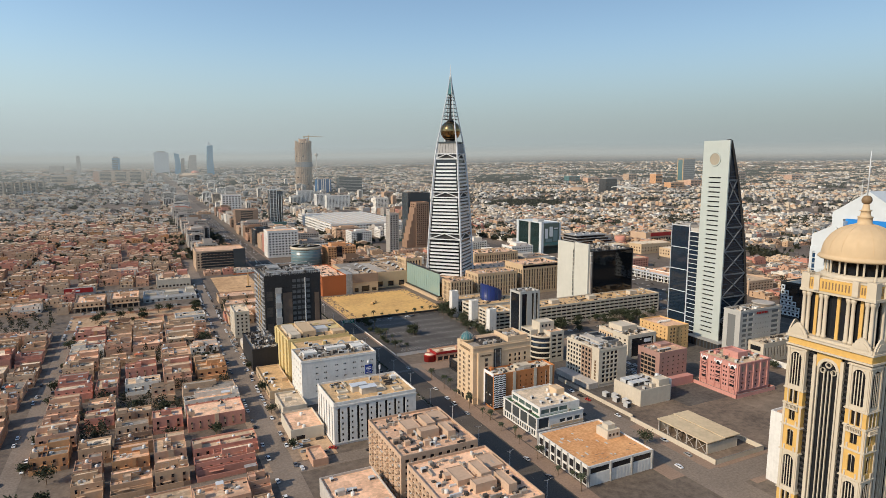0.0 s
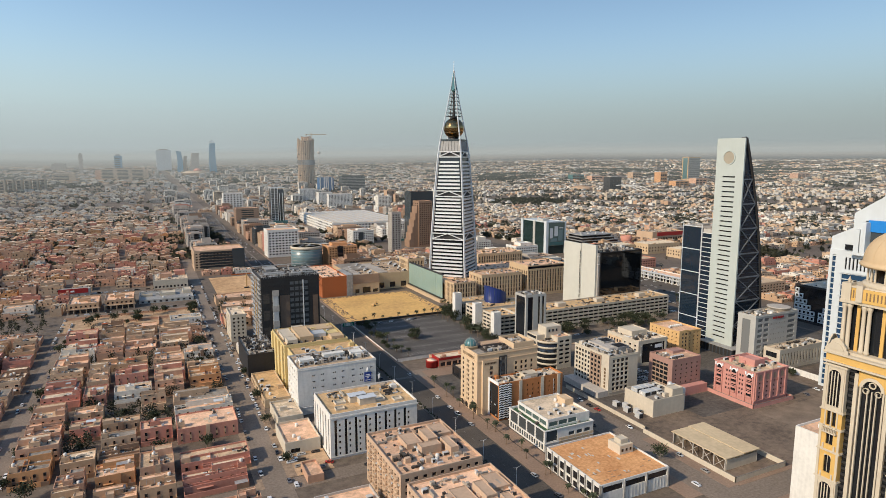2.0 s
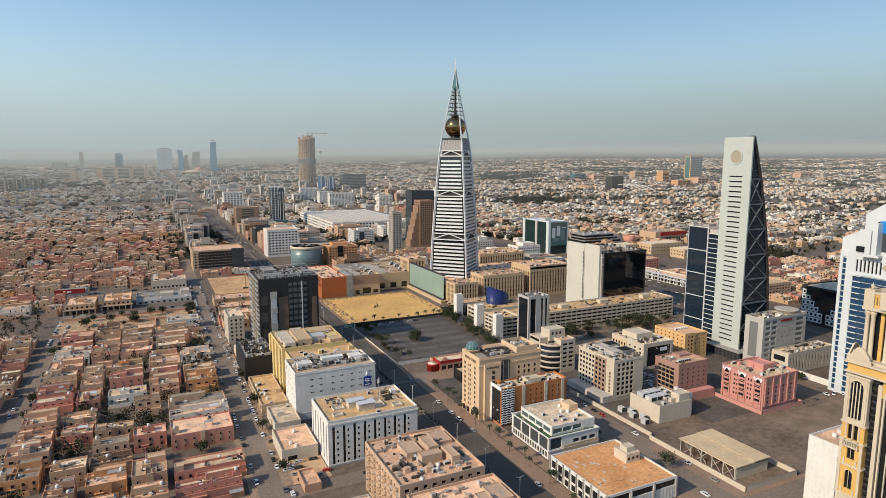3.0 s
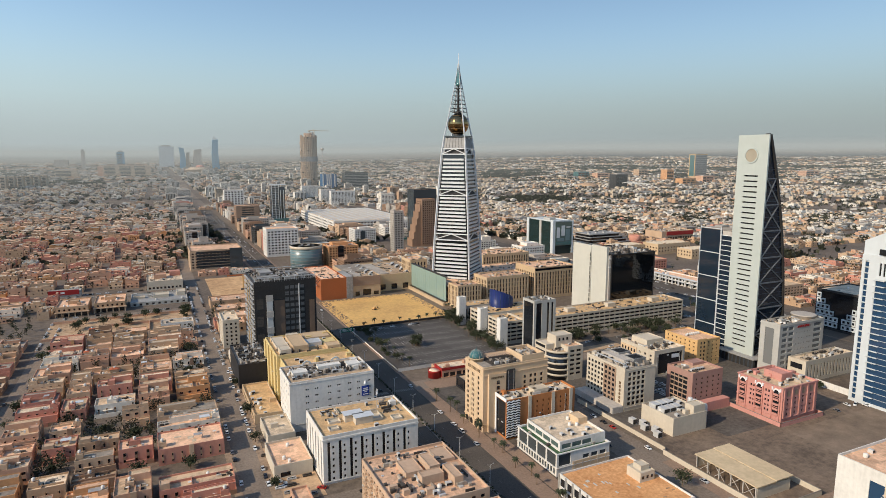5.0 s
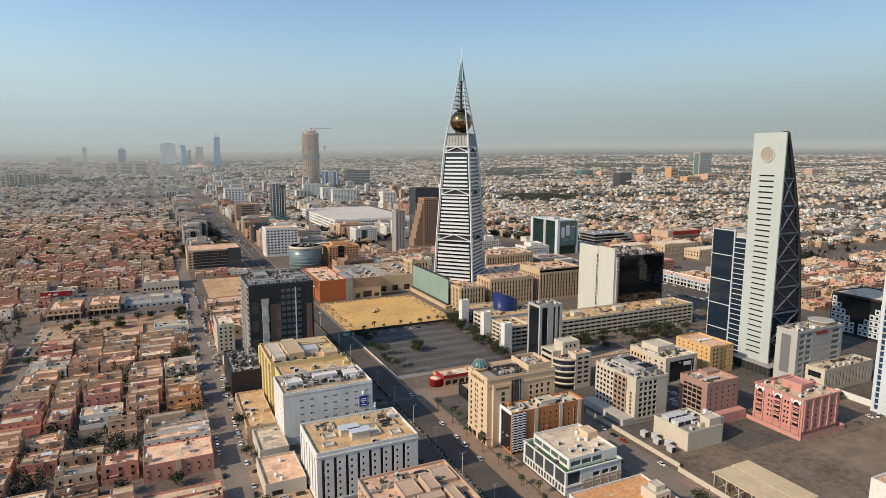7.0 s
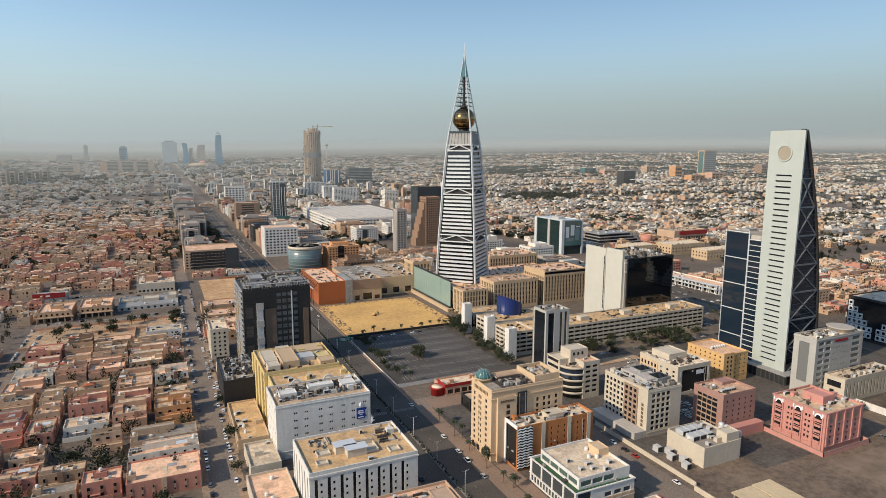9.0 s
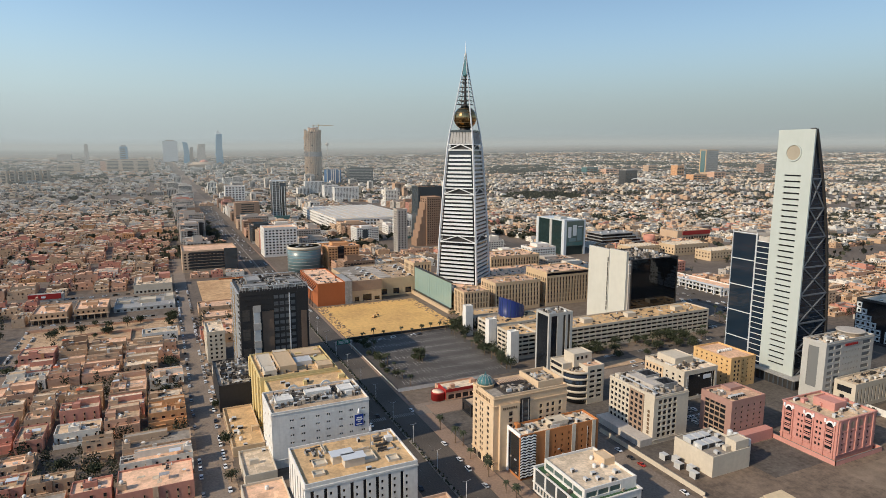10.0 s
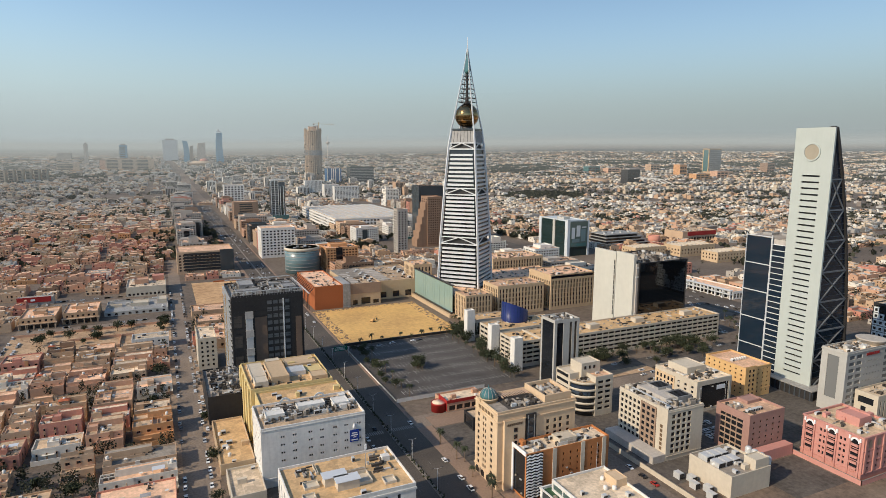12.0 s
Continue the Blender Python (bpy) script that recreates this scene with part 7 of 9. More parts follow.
# curved balcony corner office
cb = BUILT["cream corner office with curved dark balconies"]
put("side_wing", tub("side_wing", -11, 11, 0, -0.02, 25, 25, 24, 0.4, M["cream"]), cb)
part("balcony_glass", lathe([(10.4, 1), (10.4, 20.6)], 40, (0, 11)), M["glass"], cb)
for r in range(5):
    z = 3.2 + r * 4.2
    part("balcony_ring", lathe([(10.4, z), (10.9, z), (10.9, z + 1.5), (10.7, z + 1.5), (10.7, z + 0.3), (10.4, z + 0.3)], 40, (0, 11)), M["cream"], cb)
    slab("window_band", cb, M["glass"], -11.12, 12.5, z + 2.0, -11.0, 24, z + 3.9)
part("terrace_roof", lathe([(10.8, 20.6), (10.8, 21.0)], 40, (0, 11)), M["roof_dust"], cb)
put("roof_storey", tub("roof_storey", -4, 9, 21, 10, 20, 31, 30.4, 0.3, M["cream"]), cb)
for i in range(3):
    slab("window_slit", cb, M["glass"], -2 + i * 3.4, 8.9, 27, -0.6 + i * 3.4, 9.0, 29)
duct_field(cb, -9, 3, 8, 9, 21.0, 18, 45)
# grey office by the slab tower
go = BUILT["pale grey office with a dark recessed corner"]
bars(go, lambda a0, z0, a1, z1: (a0, -0.3, z0, a1, -0.02, z1), [(19 + i * 1.9, 35.6, 20.3 + i * 1.9, 37.2) for i in range(7)], M["red"])
ledge(go, 49, 15.5, 38.4, M["palegrey"], 0.3, 0.6)
part("round_roof", lathe([(8, 38.9), (8, 41.2), (8.6, 41.3), (8.6, 42), (7.8, 42)], 32, (38, 9)), M["concrete"], go)
# small red hoarding shop among the houses
rs = thing("shop_hoarding", "bright red shop front among the houses", "shop", -92, 832)
put("wall", tub("wall", 0, 0, 0, 32, 10, 8, 7.2, 0.3, M["concrete"]), rs)
slab("red_front", rs, M["red"], 0, -0.4, 3, 30, 0.0, 8.6)
slab("sign_bar", rs, M["signwhite"], 12, -0.5, 4.5, 16, -0.42, 6.5)

# public blocks on the open ground west of the side street
for u0, v0 in ((-73, 732), (-40, 738)):
    pv = building("low_building", "tan two-storey block with a shaded arcade and roof tanks", "low building", u0, u0 + 28, v0, v0 + 40, 10.5, M["wall_sand"], S=holes(28, 6, 1, 6, 8.4, 0.4, 0.8) + holes(28, 5, 1, 0.3, 4.4, 0.85, 0.95), W=holes(40, 8, 2, 1, 9, 0.35, 0.5), clutter=9, seed=int(-u0), roof=M["roof_tan"], panes=False, group="tan arcade blocks")
    slab("arcade_canopy", pv, M["wall_cream"], -1.2, -2.2, 4.7, 29.2, -0.02, 5.4)
    for i in range(6):
        slab("arcade_post", pv, M["wall_cream"], -0.6 + i * 5.6, -1.9, 0, 0.1 + i * 5.6, -1.2, 4.7)
    put("roof_room", tub("roof_room", 9, 16, 9.4, 19, 26, 12.6, 12.0, 0.3, M["wall_sand"]), pv)
fl = building("depot", "long low grey depot with walled yards on its flat roof", "depot", -8, 48, 752, 800, 4.2, M["palegrey"], S=holes(56, 9, 1, 0.6, 3.0, 0.4, 0.8), clutter=6, seed=301, roof=M["plantgrey"], panes=False)
for x0, y0, x1, y1, h2 in ((22, 22, 38, 36, 6.4), (46, 26, 55, 44, 7.2), (2, 24, 14, 30, 5.2)):
    put("roof_room", tub("roof_room", x0, y0, 3.1, x1, y1, h2, h2 - 0.8, 0.4, M["cream"]), fl)
wh = building("hall", "cream walled hall with a broad open roof deck", "hall", 7.5, 47, 832, 880, 11, M["cream"], S=holes(39.5, 9, 1, 1, 4, 0.55, 0.8), W=holes(48, 6, 1, 5, 8, 0.4, 0.6), clutter=3, seed=302, roof=M["roof_pale"], panes=False)
put("roof_room", tub("roof_room", 8, 20, 9.9, 22, 36, 15, 14, 0.4, M["wall_tan"]), wh)
slab("roof_room", wh, M["wall_rose"], 26, 34, 9.9, 38, 46, 15.5)
building("low_building", "white two-storey house with small square windows", "low building", 20, 47, 629, 645, 9.2, M["white"], S=holes(27, 6, 2, 1.2, 8, 0.3, 0.4), W=holes(16, 3, 2, 1.2, 8, 0.3, 0.4), clutter=6, seed=303, roof=M["roof_pale"])
BUSY_MORE += [(-76, 728, 49, 812), (5, 826, 49, 884), (18, 626, 49, 648)]
# plots beside and behind the black tower
building("apartment_block", "cream apartment block beside the black tower", "apartment block", 66, 79, 560, 592, 24, M["cream"], S=holes(13, 3, 6, 2, 22, 0.4, 0.5), W=holes(32, 6, 6, 2, 22, 0.4, 0.5), clutter=4, seed=71, roof=M["roof_pale"])
vault = thing("vaulted_shed", "pale shed with twin curved roofs by the street", "shed", 67, 520)
put("wall", mesh_of("wall", [(0, 0, 0, 12, 16, 5)], M["cream"]), vault)
for i in range(2):
    bm = bmesh.new()
    pts = [(3 + i * 6 + 3 * math.cos(math.pi * q / 8), 5 + 1.6 * math.sin(math.pi * q / 8)) for q in range(9)]
    plate(bm, pts, lambda a, z, e: Vector((a, 16.2 - e, z)), 16.4)
    part("roof_vault", bm, M["concrete"], vault)
for u0, u1, v0, v1, hh, sd in ((67, 90, 608, 632, 8, 72), (95, 136, 606, 634, 10, 73), (68, 100, 640, 662, 7, 74), (104, 137, 642, 668, 9, 75), (70, 112, 676, 700, 6, 76), (115, 138, 680, 735, 11, 77), (68, 108, 708, 734, 8, 78)):
    building("low_building", "low cream and tan walled building by the avenue", "low building", u0, u1, v0, v1, hh, M["wall_cream"] if sd % 2 else M["wall_sand"], S=holes(u1 - u0, int((u1 - u0) // 5), 1, 1, 5, 0.4, 0.5), clutter=6, seed=sd, roof=M["roof_tan"], panes=False, group="low buildings by the avenue")
# road sign gantry
rg = thing("road_sign", "green road sign board on a steel gantry", "road sign", 161, 548)
for x in (0.4, 13.2):
    part("post", lathe([(0.2, 0), (0.2, 7.5)], 8, (x, 0)), M["metal"], rg)
slab("beam", rg, M["metal"], 0, -0.2, 7.2, 13.6, 0.2, 7.7)
slab("board", rg, M["signgreen"], 1.5, -0.4, 5.0, 12.2, -0.2, 8.6)
for z in (5.7, 6.6, 7.5):
    slab("sign_bar", rg, M["signwhite"], 2.4, -0.46, z, 10.8, -0.41, z + 0.35)
# digger on the sand plot
dg = thing("excavator", "small yellow-brown excavator on the sand plot", "excavator", 222, 632, 0.12, 40)
for y in (-1.2, 1.2):
    slab("track", dg, M["rubber"], -2.0, y - 0.35, 0, 2.0, y + 0.35, 0.9)
slab("cab", dg, M["ochre"], -1.8, -1.2, 0.9, 1.2, 1.2, 2.9)
slab("engine_cover", dg, M["ochre"], -2.6, -1.2, 0.9, -1.8, 1.2, 2.2)
bm = bmesh.new()
beam(bm, (1.0, 0, 2.0), (4.6, 0, 4.6), 0.5)
part("boom", bm, M["ochre"], dg)
bm = bmesh.new()
beam(bm, (4.6, 0, 4.6), (6.6, 0, 1.6), 0.4)
part("arm", bm, M["ochre"], dg)
slab("bucket", dg, M["charcoal"], 6.0, -0.6, 0.4, 7.2, 0.6, 1.7)
# rubble heaps along the sand plot
rr = random.Random(21)
vs, fs = [], []
for i in range(800):
    side = rr.random()
    x, y = (rr.uniform(178, 188), rr.uniform(574, 690)) if side < 0.4 else ((rr.uniform(178, 284), rr.uniform(684, 692)) if side < 0.7 else (rr.uniform(276, 286), rr.uniform(590, 690)))
    s = rr.choice((0.25, 0.4, 0.6, 0.9, 1.3)) * rr.uniform(0.6, 1.2)
    k = len(vs)
    vs += [(x - s, y - s * 0.7, 0.05), (x + s, y - s * 0.6, 0.05), (x + s * 0.8, y + s, 0.05), (x - s, y + s * 0.8, 0.05), (x + rr.uniform(-0.4, 0.4) * s, y, 0.1 + s * rr.uniform(0.3, 0.8))]
    fs += [(k, k + 1, k + 4), (k + 1, k + 2, k + 4), (k + 2, k + 3, k + 4), (k + 3, k, k + 4)]
me = bpy.data.meshes.new("rubble")
me.from_pydata(vs, [], fs)
me.materials.append(M["rubble"])
tagged(put("rubble", me), "loose rubble heaps round the sand plot", "rubble", kind="stuff")

# mid-rise blocks lining the avenue farther on
mr = random.Random(9)
for side_u0, side_u1, v_lo, v_hi in ((68, 138, 1010, 1980), (182, 262, 1075, 1480), (186, 330, 1560, 1950), (240, 350, 820, 1000), (236, 340, 1010, 1480), (352, 440, 1120, 1285), (440, 540, 1130, 1285), (400, 470, 1660, 1900), (640, 720, 1300, 1800), (486, 556, 700, 1260)):
    v = v_lo
    while v < v_hi:
        d = mr.uniform(24, 44)
        u = side_u0 + mr.uniform(0, 6)
        w = mr.uniform(24, min(52, side_u1 - side_u0 - 6))
        h = mr.choice((15, 18, 20, 22, 26, 32))
        mt = mr.choice(("wall_grey", "wall_grey", "wall_brown", "concrete", "wall_grey", "wall_cream", "wall_rose") if side_u0 == 68 else ("wall_brown", "wall_orange", "glassgrey", "wall_tan", "wall_brown") if side_u0 == 240 else ("wall_rose", "wall_brown", "wall_grey", "glassgrey", "wall_cream", "wall_tan") if side_u0 == 182 else ("wall_white", "wall_grey", "wall_grey", "wall_cream", "white", "wall_brown", "wall_white", "wall_rose", "wall_grey"))
        tone = {"white": "white", "concrete": "raw concrete", "glassgrey": "dark glass", **TONE_WORDS}[mt]
        building("office_building", f"{tone} mid-rise block with window rows along the avenue", "office building", u, u + w, v, v + d, h, M[mt],
                 S=holes(w, int(w // 4), int(h // 3.6), 1.5, h - 2, 0.6, 0.5), W=holes(d, int(d // 4), int(h // 3.6), 1.5, h - 2, 0.6, 0.5), panes=False, clutter=0, seed=int(v), group="mid-rise blocks along the avenue")
        mb = bpy.data.objects["office_building" if "office_building.001" not in bpy.data.objects else max(o.name for o in bpy.data.objects if o.parent is None and o.name.startswith("office_building."))]
        pw, pd = w * mr.uniform(0.35, 0.7), d * mr.uniform(0.35, 0.7)
        px, py = (w - pw) * mr.random(), (d - pd) * mr.random()
        put("penthouse", tub("penthouse", px, py, h - 1.1, px + pw, py + pd, h + mr.choice((2.6, 3.4, 5.5)), h + 2.2, 0.3, M[mt]), mb)
        q = mr.random()
        if q < 0.5:
            a = w * mr.uniform(0.1, 0.6)
            slab("dark_bay", mb, M[mr.choice(("glass", "glassgrey", "charcoal"))], a, -0.4, 0, a + w * mr.uniform(0.15, 0.35), 0, h - mr.choice((0, 1.5, 4)))
        if q > 0.3:
            slab("shop_front", mb, M[mr.choice(("glass", "redbrown", "concrete", "glassteal"))], -0.5, -1.2, 0, w + 0.5, 0, 4.2)
        duct_field(mb, 1, 1, w - 2, d - 2, h - 1.1, 34, int(v) + 5, 1.6)
        BUSY_MORE.append((u - 2, v - 3, u + w + 2, v + d + 3))
        v += d + mr.uniform(3, 14)

# rooftop plant on the smaller offices
duct_field(wb, 2, 2, 52, 50, 63.9, 120, 201, 2.6)
for k, ob in enumerate([o for o in bpy.data.objects if o.parent is None and o.name.split(".")[0] in ("podium_block", "car_garage", "hall", "shopping_centre") and o.get("label", "") not in ("white mall with a latticed canopy roof",)]):
    bb = [o for o in ob.children if o.name.startswith("roof")]
    if not bb:
        continue
    xs, ys = [v.co.x for v in bb[0].data.vertices], [v.co.y for v in bb[0].data.vertices]
    w2, d2 = max(xs), max(ys)
    duct_field(ob, 2, 2, w2 - 2, d2 - 2, max(v.co.z for v in bb[0].data.vertices), int(w2 * d2 / 45), 210 + k, 1.3)
for lab, w2, d2, zt, sd in (("cream office block with black glass front", 29.5, 35, 18.9, 81), ("pale grey office with a dark recessed corner", 30, 15.5, 38.9, 83), ("low cream building with a slotted front", 53, 13.5, 14.9, 84), ("slim dark glass tower with white side piers", 20, 16, 46.9, 85), ("low white office with dark glazed bays", 33, 36, 10.9, 86)):
    ob = BUILT[lab]
    duct_field(ob, 1.5, 1.5, w2 - 2.5, d2 - 2.5, zt, 46, sd, 1.9)
bo = BUILT["cream office block with black glass front"]
put("roof_storey", tub("roof_storey", 6, 14, 18.9, 22, 30, 23.5, 22.9, 0.3, M["cream"]), bo)
slab("tan_wing", bo, M["hotelstone"], -0.35, 18, 0, -0.02, 34.6, 17.5)
for i in range(5):
    for k in range(4):
        slab("wing_window", bo, M["glass"], -0.42, 19.2 + i * 3.1, 2.2 + k * 3.8, -0.36, 20.6 + i * 3.1, 4.6 + k * 3.8)
slab("sign_bar", bo, M["signwhite"], 17, 0.2, 12.6, 24, 0.34, 15.4)
yo = BUILT["orange-yellow rendered block with small dark windows"]
for i in range(6):
    part("water_tank", lathe([(0.9, 19.9), (0.95, 20.0), (0.95, 21.4), (0.6, 21.8), (0.2, 21.9)], 12, (7 + i * 2.3, 16)), M["white"], yo)
put("corner_bay", tub("corner_bay", -1.0, -1.0, 0, 9, 0.0, 21.8, 21, 0.2, M["ochre"]), yo)
for k in range(6):
    slab("bay_window", yo, M["glass"], 2.2, -1.08, 2.6 + k * 3.1, 3.4, -1.01, 4.2 + k * 3.1)
    slab("bay_window", yo, M["glass"], 5.6, -1.08, 2.6 + k * 3.1, 6.8, -1.01, 4.2 + k * 3.1)

# dark louvres on the cream office by the sand plot, and the small crane there
lv = BUILT["cream office block with dark louvred front"]
for i in range(6):
    slab("louvre_band", lv, M["charcoal"], 8, -0.5, 4 + i * 4.0, 66, -0.02, 6.9 + i * 4.0)
slab("glass_end", lv, M["glassgrey"], 52, -0.7, 2, 69.2, -0.5, 30)
sc = thing("mobile_crane", "small orange crane standing on the sandy plot", "crane", 112, 792)
slab("chassis", sc, M["charcoal"], -3, -1.3, 0, 3, 1.3, 1.6)
slab("mast", sc, M["ochre"], -0.7, -0.7, 1.6, 0.7, 0.7, 19)
slab("jib", sc, M["orange"], -18, -0.6, 17.4, 8, 0.6, 18.8)
slab("counterweight", sc, M["concrete"], 5.5, -0.9, 16, 8, 0.9, 17.4)


def wall_units(ob, w, d, h, n, seed):
    """Small cooling boxes, vents and stubs of pipe scattered over the two street fronts."""
    r = random.Random(seed)
    bx = []
    for i in range(n):
        z, q = 2.4 + 3.2 * r.randrange(int(h // 3.2)), r.randrange(2)
        if r.random() < 0.5:
            a = r.uniform(1, w - 2)
            bx.append((a, -0.5, z, a + 0.9, -0.02, z + 0.6, q, q))
        else:
            a = r.uniform(1, d - 2)
            bx.append((-0.5, a, z, -0.02, a + 0.9, z + 0.6, q, q))
    for i in range(3):
        a = r.uniform(1, w - 1)
        bx.append((a, -0.16, 1, a + 0.14, -0.02, h - 1, 0, 0))
    o = put("wall_plant", mesh_of("wall_plant", bx, [M["metal"], M["ductdust"]]), ob)
    o["kind"] = "stuff"


for lab, w2, d2, h2, n, sd in (("rust-orange clad block with a zigzag striped corner", 46.5, 13, 22, 8, 4),
                               ("yellow rendered block with stepped terraces behind the hotel", 45, 45, 29, 14, 6), ("cream office block with black glass front", 29.5, 35, 18, 6, 7)):
    wall_units(BUILT[lab], w2, d2, h2, n, sd)
for ob in [o for o in bpy.data.objects if o.get("group") == "red-brown apartment blocks" and o.parent is None]:
    wall_units(ob, 40, 45, 22, 60, 9)
for lab, w2, d2, mt, zs in (("pink rendered apartment block with white arched window bays", 32, 31, "pink", (9.2, 15.3)), ("orange-yellow rendered block with small dark windows", 24, 32, "ochre", (5.2, 20.4)),
                            ("cream office block with a square window grid", 24.5, 37, "cream", (2.2, 26.2)), ("white office block with dark vertical window strips", 49.4, 34.5, "white", (1.0,)), ("long white rendered hotel with small paired windows", 50.5, 29.5, "white", (4.4, 28.6))):
    for z in zs:
        ledge(BUILT[lab], w2, d2, z, M[mt], 0.22, 0.35)

# ---- the low-rise city ----
BUSY = [(-76, 648, 49, 728), (-76, 812, 49, 852), (520, 860, 690, 960), (-100, 822, -55, 850), (139, -400, 188, 2000), (48, -100, 64, 1060), (-78, 0, -61, 852), (66, 180, 143, 604), (184, 200, 262, 700), (262, 180, 560, 470), (258, 440, 560, 850),
        (176, 440, 300, 860), (72, 740, 128, 885), (60, 935, 135, 1005), (555, -300, 630, 2000), (370, 970, 510, 1120), (178, 1015, 232, 1065), (188, 1495, 312, 1545),
        (210, 1960, 272, 2005), (575, 885, 680, 935), (350, 1150, 540, 1640), (180, 870, 235, 930), (-20, -60, 70, 130), (170, 60, 240, 160)]


BUSY += BUSY_MORE


def busy(u, v, w, d):
    return any(u < c and u + w > a and v < e and v + d > b for a, b, c, e in BUSY)


def in_view(u, v):
    a = math.degrees(math.atan2(u - EYE[0], v - EYE[1] + 60))
    return -17 < a < 70


PAL_WEST = [0, 0, 2, 1, 3, 5, 1, 3, 0, 4, 1, 3, 2, 6]
PAL_EAST = [4, 1, 1, 4, 3, 3, 0, 7, 1, 6, 2, 3]
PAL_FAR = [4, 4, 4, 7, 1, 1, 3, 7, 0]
NW = len(WALLS)
rng = random.Random(11)
NEAR, MID, GARDENS = [], [], []


def plots():
    """House plots in long blocks of two rows between lanes."""
    blocks = [(190, 292), (306, 438), (448, 541), (550, 643), (730, 812)] + [(856 + 96 * i, 944 + 96 * i) for i in range(13)]
    for v, far_side in blocks:
        n = round((far_side - v) / 22.5)
        step = (far_side - v) / n
        rows = [step * i for i in range(n)]
        slip, gap = (0, 17) if v < 850 else (rng.uniform(0, 126), 9)
        for bu in range(-9, 24):
            u, end = -61 + bu * 126 + slip, 65 - gap + bu * 126 + slip
            while u < end - 9:
                w = min(rng.uniform(16, 29), end - u)
                if end - u - w < 9:
                    w = end - u
                cuts = [0.0] + [k + rng.uniform(-3.5, 3.5) for k in rows[1:]] + [far_side - v]
                for k, nxt in zip(cuts, cuts[1:]):
                    d = nxt - k - rng.choice((0.5, 2.0, 3.0, 4.5, 6.0, 8.0))
                    yield u, v + k, w - rng.choice((0.3, 1.2, 2.2, 3.0, 4.2)), d
                u += w


for u, v, w, d in plots():
    if w < 7 or not in_view(u + w / 2, v) or busy(u, v, w, d) or math.hypot(u - EYE[0], v - EYE[1]) > 2050:
        continue
    if rng.random() < (0.10 if u < 140 else 0.14):
        GARDENS.append((u + w / 2, v + d / 2))
        continue
    h = rng.choice((4.4, 5.2, 6.6, 7.2, 7.6, 8.0, 8.6, 10.4) if v > 640 else (4.6, 6.4, 6.9, 7.3, 7.7, 8.2, 8.8, 10.2))
    pal = PAL_WEST if u < 150 else PAL_EAST
    wall, roof = rng.choice(pal), rng.choice((0, 0, 0, 1, 1, 2, 2, 3) if u < 150 else (1, 2, 2, 4, 4, 3, 3, 1))
    if -62 < u < 8 and 1130 < v < 1400:
        wall, roof = rng.choice((2, 2, 0, 5)), 0     # rows of rose terraces
    dist = math.hypot(u - EYE[0], v - EYE[1])
    (NEAR if (u < 140 and dist < 640) else MID).append((u, v, w, d, h, wall, roof))
NEAR.sort(key=lambda p: math.hypot(p[0] - 20, p[1] - 150))
MID += NEAR[215:]
NEAR = NEAR[:215]
print("houses", len(NEAR), len(MID))


# far wall and roof colours, greyed and paled to paint in the haze
HAZE_TONES = [("far_white", (0.68, 0.645, 0.57)), ("far_pale", (0.52, 0.48, 0.42)), ("far_cream", (0.54, 0.44, 0.32)), ("far_grey", (0.38, 0.36, 0.33)), ("far_tan", (0.46, 0.30, 0.19)), ("far_shade", (0.22, 0.18, 0.15))]
HAZE_ROOFS = [("far_roof_pale", (0.60, 0.52, 0.42)), ("far_roof_grey", (0.36, 0.33, 0.29)), ("far_roof_dust", (0.46, 0.37, 0.27))]
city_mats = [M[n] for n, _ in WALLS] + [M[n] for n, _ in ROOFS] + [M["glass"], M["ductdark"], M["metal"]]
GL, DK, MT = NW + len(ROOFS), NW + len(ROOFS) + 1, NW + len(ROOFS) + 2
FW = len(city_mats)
city_mats += [mat(n, c, spread=0.2, stain=0.02) for n, c in HAZE_TONES + HAZE_ROOFS]
FR = FW + len(HAZE_TONES)


